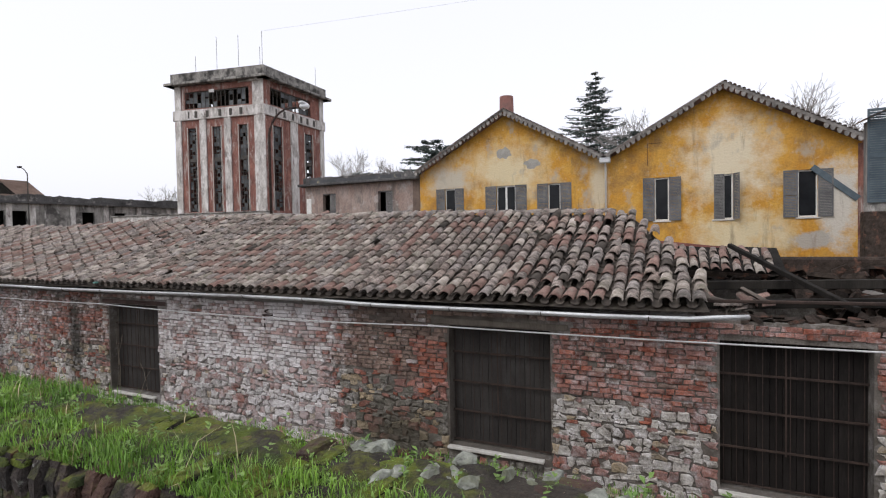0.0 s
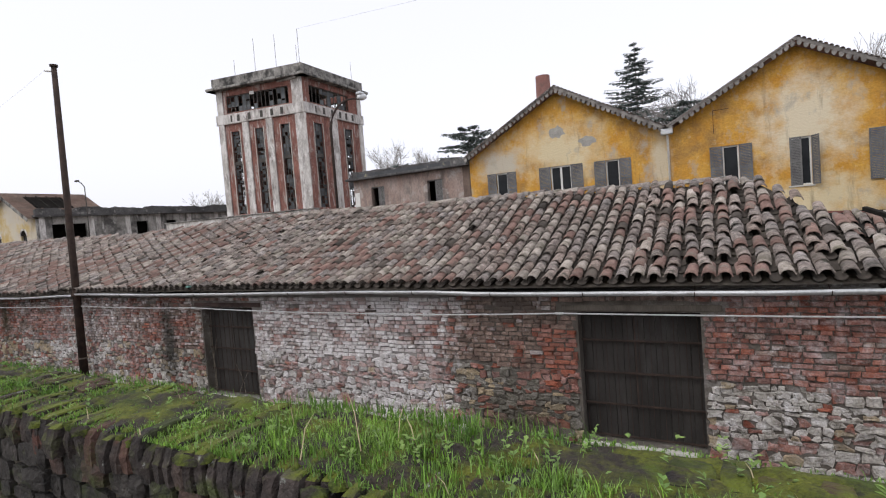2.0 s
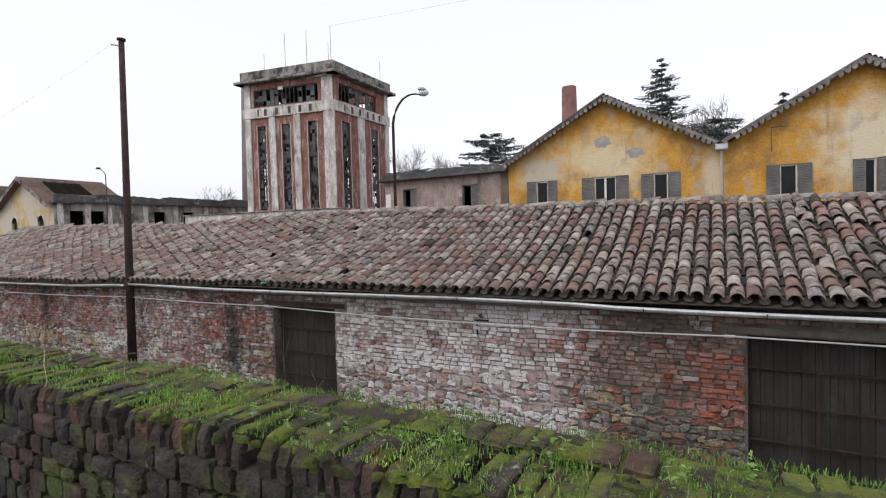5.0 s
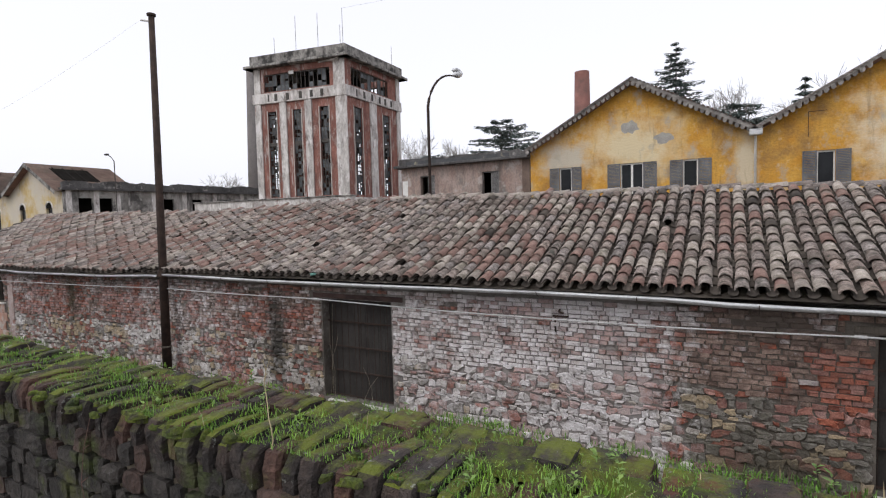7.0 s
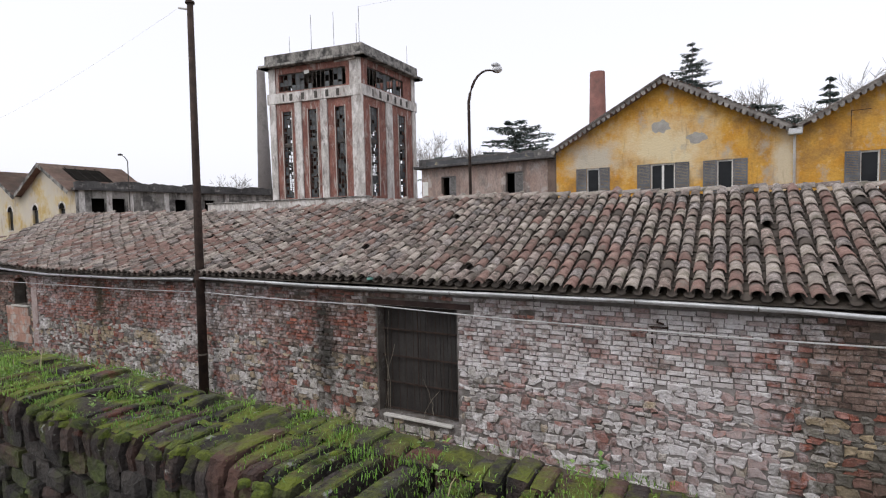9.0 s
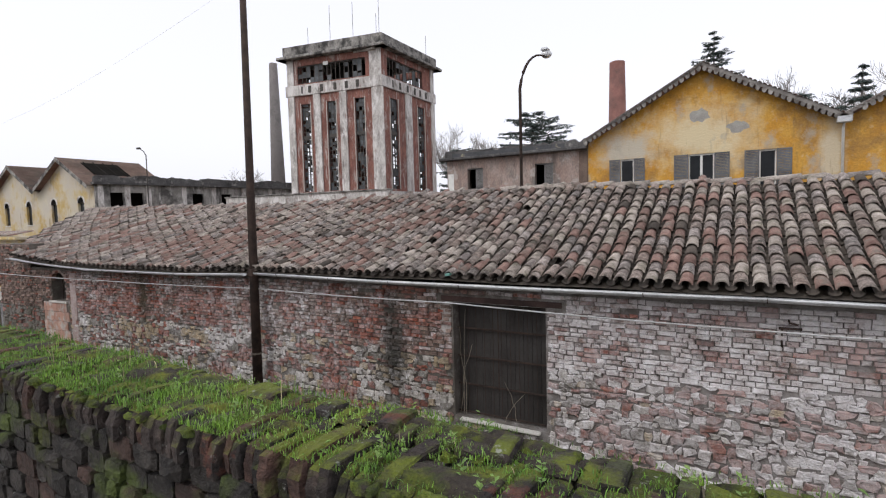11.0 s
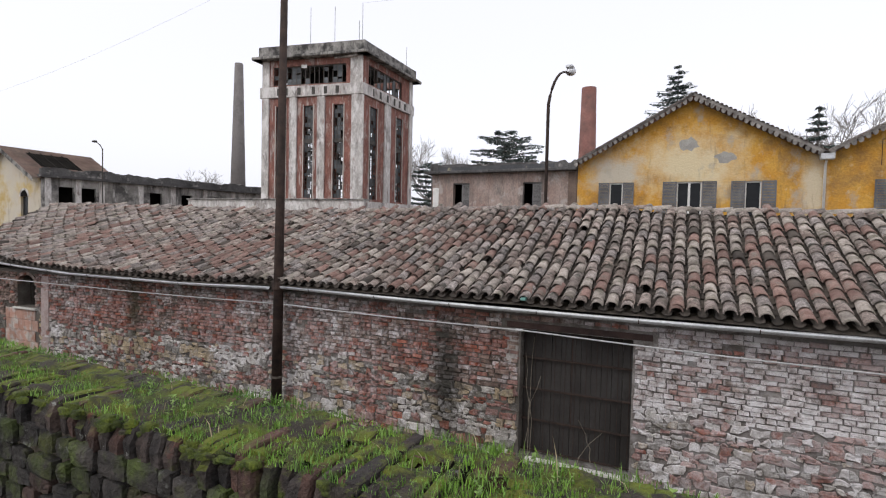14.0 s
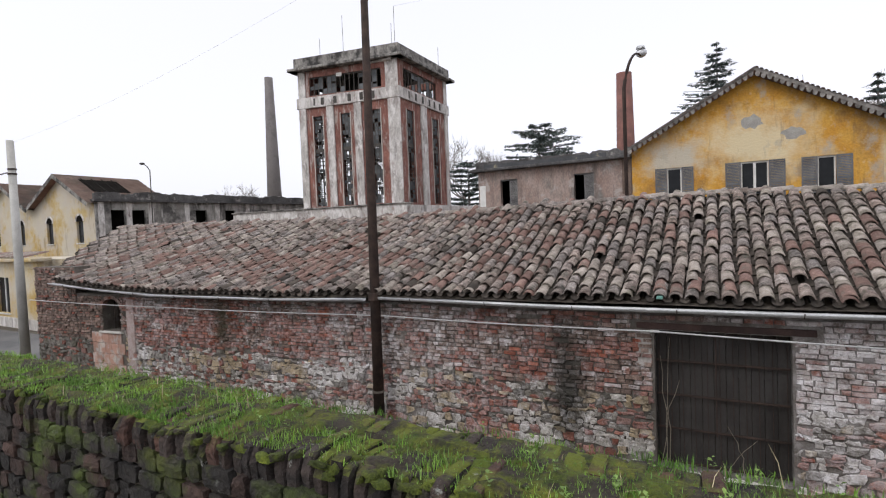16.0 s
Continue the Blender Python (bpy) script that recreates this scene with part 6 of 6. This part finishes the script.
for k in range(4):
    part("bare_rafter", one_box((0.9, 1.5 + k * 1.0, 0.03), (4.4, 1.56 + k * 1.0, 0.09), Matrix.Translation((NX - 6, NY, 9.05)) @ Matrix.Rotation(math.atan2(3.3, 6.2), 4, "Y")), M_DARKWOOD, gap)

# ---- low ochre building behind the concrete post ----
low = thing("low_house", "low ochre house with a tiled ledge and white base", "house", at=(-44, 11.4, -2.25))
m, ln = along((-52, 11.9), (-39.4, 11.4))
part("wall", wall_open(bmesh.new(), m, ln, -2.25, 1.05, 0.3, [(7.8, 9.3, -1.55, 0.25), (3.6, 5.0, -1.55, 0.25)]), M_OCHRE, low)
part("plinth", one_box((0, -0.05, -2.25), (ln + 0.05, 0, -1.75), m), M_CONCRETE, low, "pale stained plinth")
part("eaves_ledge", one_box((-0.2, -0.35, 1.05), (ln + 0.3, 0.5, 1.22), m, 0.03), M_OCHRE, low)
lo = Heap()
for k in range(56):
    add_tile(lo, COVER, m @ Matrix.Translation((k * 0.22, -0.3, 1.25)) @ Matrix.Rotation(radians(12), 4, "X") @ Matrix.Diagonal((1.1, 2.4, 1, 1)), rt.choice((0, 1, 2)))
part_me("tiles", lo.mesh("tiles", TILE_MATS), TILE_MATS, low, "", True)
part("back_wall", one_box((0, 1.0, -2.25), (ln, 4.0, 1.1), m), M_OCHRE, low)
for u in (7.8, 3.6):
    w = part("window", one_box((u - 0.08, -0.05, -1.63), (u + 1.55, 0.1, -1.56), m), M_SILL, low, "wide window with a white frame")
    part("window_frame", one_box((u + 0.7, 0.1, -1.55), (u + 0.78, 0.16, 0.25), m), M_WHITE, w)
    part("glass_pane", one_box((u, 0.14, -1.55), (u + 1.45, 0.15, 0.25), m), M_GLASS, w)
pave = part("road", one_box((-60, -4, -2.245), (-31.2, 10.9, -2.225)), M_ROAD)
tagged(pave, "worn grey asphalt road beyond the shed", "road", kind="structure")

# ---- posts and lamps ----
M_POST = mk("pale_concrete_post", (0.42, 0.41, 0.38), (0.54, 0.53, 0.50), 2, 0.9, 0.3, 40)
cp = thing("concrete_post", "pale concrete utility post with iron bands", "pole", at=(-31.25, 7.5, -2.25))
part("shaft", tube(bmesh.new(), [(-31.25, 7.5, -2.25), (-31.33, 7.5, 5.2)], 0.145, 12, 0.105), M_POST, cp, "", True)
for z in (4.1, 4.25):
    part("band", tube(bmesh.new(), [(-31.31, 7.5, z), (-31.31, 7.5, z + 0.05)], 0.125, 12), M_RUST, cp)
part("bracket", tube(bmesh.new(), [(-31.3, 7.5, 4.2), (-31.9, 7.4, 4.15)], 0.02, 6), M_RUST, cp)
part("cap", tube(bmesh.new(), [(-16.98, 7.43, 6.75), (-16.98, 7.43, 6.80)], 0.10, 12), M_RUST, post, "flat iron cap")
part("clamp", tube(bmesh.new(), [(-17.01, 7.38, 0.48), (-17.01, 7.38, 0.62)], 0.13, 12), M_RUST, post)
part("insulator", tube(bmesh.new(), [(-17.0, 7.40, 6.62), (-17.2, 7.30, 6.66)], 0.025, 6), M_WHITE, post, "small pale insulator")
part("tie", tube(bmesh.new(), [(-17.02, 7.37, -1.28), (-17.02, 7.37, -1.24)], 0.118, 10), M_WOOD, post)
M_LAMPGLASS = mk("frosted_lamp_bowl", (0.62, 0.63, 0.64), (0.74, 0.75, 0.76), 4, 0.3, 0, 20)
lamp = thing("street_lamp", "rusty street lamp with a curved arm and pale bowl", "street lamp", at=(-13.5, 14.55, -2.25))
lp = [(-13.52, 14.55, -2.25), (-13.52, 14.55, 5.45)] + [(-13.52 + 0.035 * k, 14.55 + 1.45 * (1 - math.cos(k * math.pi / 16)), 5.45 + 1.27 * math.sin(k * math.pi / 16)) for k in range(1, 9)]
part("pole", tube(bmesh.new(), lp, 0.052, 8, 0.026), M_RUST, lamp, "", True)
bm = bmesh.new()
bmesh.ops.create_uvsphere(bm, u_segments=14, v_segments=8, radius=0.19)
bmesh.ops.transform(bm, matrix=Matrix.Translation((-13.25, 16.25, 6.86)) @ Matrix.Rotation(radians(14), 4, "X") @ Matrix.Diagonal((0.85, 1.4, 0.72, 1)), verts=bm.verts[:])
hd = part("bowl", bm, M_LAMPGLASS, lamp, "pale glass bowl", True)
part("hood", one_box((-13.37, 15.98, 6.90), (-13.13, 16.3, 7.02), bevel=0.04), M_ZINC, lamp)
ll = thing("street_lamp", "thin dark street lamp before the works hall", "street lamp", at=(-59.2, 29.4, -2.25))
part("pole", tube(bmesh.new(), [(-59.2, 29.4, -2.25), (-59.2, 29.4, 8.6), (-59.3, 29.2, 9.0), (-59.6, 29.0, 9.25)], 0.06, 6, 0.04), M_STEEL, ll)
part("head", one_box((-59.95, 28.85, 9.18), (-59.5, 29.15, 9.36), bevel=0.05), M_STEEL, ll)

# ---- shuttered house at the near end ----
end = thing("shuttered_house", "old house end with a tall blue-grey shutter", "house", at=(7.2, 22, -2.25))
M_BLUE = mk("blue_grey_shutter", (0.055, 0.078, 0.095), (0.10, 0.13, 0.15), 2, 0.8, 0.2, 40)
part("wall", one_box((6.15, 22.05, 2.2), (14, 22.5, 5.3)), M_PLASTER_GREY, end)
part("lower_wall", one_box((6.05, 22.0, -2.25), (14, 22.5, 2.2), bevel=0.03), M_RUBBLE, end, "dark bare brickwork")
bm = louvre(1.0, 3.2)
bmesh.ops.transform(bm, matrix=Matrix.Translation((6.12, 21.98, 2.5)), verts=bm.verts[:])
part("shutter", bm, M_BLUE, end, "faded blue-grey louvred shutter")
bm = bmesh.new()
v = [bm.verts.new(p) for p in ((5.9, 21.7, 5.3), (14, 21.7, 9.0), (14, 23.2, 9.0), (5.9, 23.2, 5.3))]
bm.faces.new(v)
bmesh.ops.solidify(bm, geom=bm.faces[:], thickness=0.2)
part("roof_slope", bm, M_TILE_FAR, end)
part("hanging_sheet", one_box((0, 0, -0.15), (2.5, 0.04, 0.15), Matrix.Translation((6.35, 30.93, 4.75)) @ Matrix.Rotation(radians(42), 4, "Y"), 0.01), M_BLUE, yellow, "bent blue-grey metal sheet fixed to the wall")
wallr = part("wall_ruin", one_box((-3.0, 14.62, -2.25), (9, 15.1, 0.95), bevel=0.05), M_RUBBLE)
nb = part("wall_neighbour", one_box((8.25, 31.3, -2.25), (13, 31.8, 6.1), bevel=0.03), M_TOWER_RED)
tagged(nb, "bare red brick wall between the houses", "wall", kind="structure")
pile = Heap()
for k in range(260):
    xx = rt.uniform(2.2, 8.6)
    yy = rt.uniform(9.0, 14.9)
    w, h = rt.uniform(0.06, 0.3), rt.uniform(0.05, 0.16)
    zz = 0.1 + 0.13 * (yy - 9) * (0.6 + 0.4 * noise.noise(Vector((xx, yy, 0)))) + rt.uniform(-0.05, 0.1)
    pile.piece([(-w, -0.05), (w, -0.05), (w * 0.9, h), (-w * 0.7, h * 0.8)], w * 0.6, w * 0.6, 0, Matrix.Translation((xx, yy, zz)) @ Euler((rt.gauss(0, 0.4), rt.gauss(0, 0.4), rt.uniform(0, 6.3))).to_matrix().to_4x4())
ob = part_me("rubble_heap", pile.mesh("rubble_heap", RUB_MATS), RUB_MATS)
tagged(ob, "heap of dark rubble and bricks from the fallen roof", "rubble", kind="stuff")
base = part("heap_core", one_box((3.62, 8.2, -2.3), (8.5, 14.6, 0.12), bevel=0.05), M_EARTH)
tagged(base, "earth and debris mound under the rubble", "mound")
tagged(wallr, "broken plastered wall beside the collapsed roof", "wall", kind="structure")

# ---- overhead wires ----
def wire(a, b, sag, r, label):
    a, b = Vector(a), Vector(b)
    pts = [a + (b - a) * k / 24 - Vector((0, 0, sag * math.sin(math.pi * k / 24))) for k in range(25)]
    ob = part("overhead_wire", tube(bmesh.new(), pts, r, 5), M_CABLE)
    tagged(ob, label, "wire", "overhead wires")


wire((-17.2, 7.30, 6.66), (-31.33, 7.5, 5.1), 0.25, 0.0016, "thin overhead wire running off from the rusty pole")
wire((-36.5, 38.4, 21.9), (20, 38.5, 18.6), 0.3, 0.008, "thin overhead wire from the tower masts")

# ---- trees ----
def conifer(base, top, spread, seed, name, label, flat=False, start=0.25):
    """Whorls of boughs, each a ragged pad of small needle sprays; flat: a cedar with spreading level pads."""
    r = random.Random(seed)
    t = thing(name, label, "tree", at=base)
    bx, by, bz = base
    part("trunk", tube(bmesh.new(), [base, (bx, by, top - (1.0 if flat else 0.0))], 0.4, 8, 0.05), M_BARK, t, "", True)
    v, f = [], []
    limbs = bmesh.new()
    H = top - bz
    z = top - 0.2
    while z > bz + H * start:
        k = (top - z) / (H * (1 - start))
        reach = spread * (0.05 + 0.95 * k) if not flat else spread * min(1.0, 0.35 + k * 1.6)
        for b in range(r.randint(5, 7) if not flat else r.randint(5, 7)):
            a = r.uniform(0, math.tau)
            ln = reach * (r.uniform(0.5, 1.2) if flat else r.uniform(0.45, 1.15))
            tip = Vector((bx + math.cos(a) * ln, by + math.sin(a) * ln, z + (0.02 if not flat else 0.09) * ln))
            tube(limbs, [(bx, by, z), tip], 0.07, 4, 0.02, cap=False)
            n = max(4, int(ln / (0.085 if flat else 0.10)))
            for s in range(n):
                q = (s + r.random()) / n
                if flat and q < 0.35 and r.random() < 0.7:
                    continue
                wide = 0.42 * ln * (1 - q) * (0.4 + 0.6 * q) + (0.5 if flat else 0.1)
                off = r.gauss(0, wide * 0.5)
                px, py = bx + math.cos(a) * ln * q - math.sin(a) * off, by + math.sin(a) * ln * q + math.cos(a) * off
                pz = z + (tip.z - z) * q - (0.0 if flat else 0.9 * q * (1.15 - q) * min(1.5, ln / 3)) + r.gauss(0, 0.07)
                for _ in range(4):
                    w = r.uniform(0.10, 0.26)
                    a2 = r.uniform(0, math.tau)
                    dx, dy = math.cos(a2) * w * 1.7, math.sin(a2) * w * 1.7
                    i = len(v)
                    v += [(px, py, pz), (px + dx * 0.6 - dy * 0.25, py + dy * 0.6 + dx * 0.25, pz - r.uniform(0, 0.10)), (px + dx, py + dy, pz - r.uniform(0.02, 0.26)), (px + dx * 0.5 + dy * 0.25, py + dy * 0.5 - dx * 0.25, pz - r.uniform(0.0, 0.2))]
                    f.append((i, i + 1, i + 2, i + 3))
        z -= r.uniform(0.6, 0.95) * (1 if not flat else 0.75)
    me = bpy.data.meshes.new("crown")
    me.from_pydata(v, [], f)
    tagged(part("limbs", limbs, M_BARK, t), kind="stuff")
    part_me("crown", me, M_FIR, t, "dark needled boughs with gaps")
    return t


def bare_tree(base, height, seed, label):
    r = random.Random(seed)
    t = thing("bare_tree", label, "tree", "bare winter trees", at=base)
    part("trunk", tube(bmesh.new(), [base, (base[0], base[1], base[2] + height * 0.5)], 0.35, 7, 0.2), M_BARK, t)
    bm = bmesh.new()

    def grow(p, d, l, rad, depth):
        q = p + d * l
        mid = p + d * l * 0.5 + Vector((r.gauss(0, 0.06), r.gauss(0, 0.06), 0)) * l
        tube(bm, [p, mid, q], rad, 3, rad * 0.65, cap=False)
        if depth == 0:
            return
        for _ in range(3 if depth > 1 else 4):
            e = (d + Vector((r.gauss(0, 0.45), r.gauss(0, 0.45), r.gauss(0.1, 0.3)))).normalized()
            grow(p + d * l * r.uniform(0.5, 1.0), e, l * r.uniform(0.6, 0.85), max(0.022, rad * 0.5), depth - 1)

    top = Vector(base) + Vector((0, 0, height * 0.42))
    for _ in range(5):
        grow(top, Vector((r.gauss(0, 0.45), r.gauss(0, 0.45), 1)).normalized(), height * 0.19, 0.14, 4)
    part("crown", bm, M_BARK, t, "fine leafless twigs")
    return t


conifer((-11.3, 84, -2), 27.2, 10.0, 4, "fir_tree", "tall dark fir with open drooping boughs", start=0.42)
conifer((-33.6, 70, -2), 15.9, 5.0, 9, "cedar_tree", "flat-topped dark cedar behind the annex", True, 0.72)
conifer((2.0, 62, -2), 15.0, 4.2, 14, "fir_tree", "dark fir showing behind the gables", start=0.4)
conifer((-3.8, 66, -2), 13.6, 5.5, 19, "cedar_tree", "broad dark cedar between the gables", True, 0.65)
conifer((-41.0, 62, -2), 10.9, 3.4, 22, "cedar_tree", "dark evergreen beside the tower", True, 0.4)
conifer((11.0, 32, -2), 10.4, 2.0, 27, "fir_tree", "dark evergreen above the shuttered house", start=0.3)
for k, (x, y, h) in enumerate(((-46.5, 72, 20), (-41.0, 74, 18.5), (-2.8, 68, 21), (1.0, 74, 21), (12.5, 62, 20), (16.5, 64, 18.5), (-108, 82, 18.5), (-7, 78, 20.5), (6.5, 70, 21))):
    bare_tree((x, y, -2.2), h, 40 + k, "leafless grey tree on the skyline")

# ---- bricks and tiles as pieces of their own ----
def unit_brick(seed):
    r = random.Random(seed)
    h = Heap()
    j = lambda: r.uniform(-0.03, 0.03)
    h.piece([(-0.5 + j() * 0.4, -0.5 + j()), (0.5 + j() * 0.4, -0.5 + j()), (0.5 + j() * 0.4, 0.5 + j()), (-0.5 + j() * 0.4, 0.5 + j())], 1.0, 1.5, 0, Matrix(), 0.05)
    return h


BRICKS = {}
for kind in ("red", "wash", "dark"):
    BRICKS[kind] = [unit_brick(k).mesh("brick", [WALL_MATS[KINDS[kind]]]) for k in range(6)]
for u0, u1, z0, z1, out, kind in single_bricks[:320]:
    ob = new("brick", rng.choice(BRICKS[kind]))
    ob.parent = shed_wall
    ob.matrix_basis = front_m @ Matrix.Translation(((u0 + u1) / 2, 0, (z0 + z1) / 2)) @ Matrix.Diagonal((u1 - u0, out, z1 - z0, 1))
over = Heap()
for u0, u1, z0, z1, out, kind in single_bricks[320:]:
    j = lambda: rng.uniform(-0.010, 0.009)
    over.piece([(u0 + j(), z0 + j()), (u1 + j(), z0 + j()), (u1 + j(), z1 + j()), (u0 + j(), z1 + j())], out, 0.03, KINDS[kind], front_m, rng.uniform(0.005, 0.012))
if over.f:
    tagged(part_me("more_bricks", over.mesh("more_bricks", WALL_MATS), WALL_MATS, shed_wall), kind="stuff")
TILE_MESH = []
for mi in range(4):
    me = bpy.data.meshes.new("tile")
    me.from_pydata(*[COVER[0], [], COVER[1]])
    me.materials.append(TILE_MATS[mi])
    me.shade_smooth()
    TILE_MESH.append(me)
for m, mc in covers[:300]:
    ob = new("tile", TILE_MESH[mc])
    ob.parent = shed_roof
    ob.matrix_basis = m
more = Heap()
for m, mc in covers[300:]:
    add_tile(more, COVER, m, mc)
if more.f:
    tagged(part_me("more_tiles", more.mesh("more_tiles", TILE_MATS), TILE_MATS, shed_roof, "", True), kind="stuff")
COPE_MESH = []
for v, f in COPES:
    pair = []
    for mat in (M_COPING, M_COPING_RED):
        me = bpy.data.meshes.new("coping_brick")
        me.from_pydata(v, [], f)
        me.materials.append(mat)
        pair.append(me)
    COPE_MESH.append(pair)
for k, mi, m in cope_singles[:300]:
    ob = new("coping_brick", COPE_MESH[k][mi])
    ob.parent = parapet
    ob.matrix_basis = m
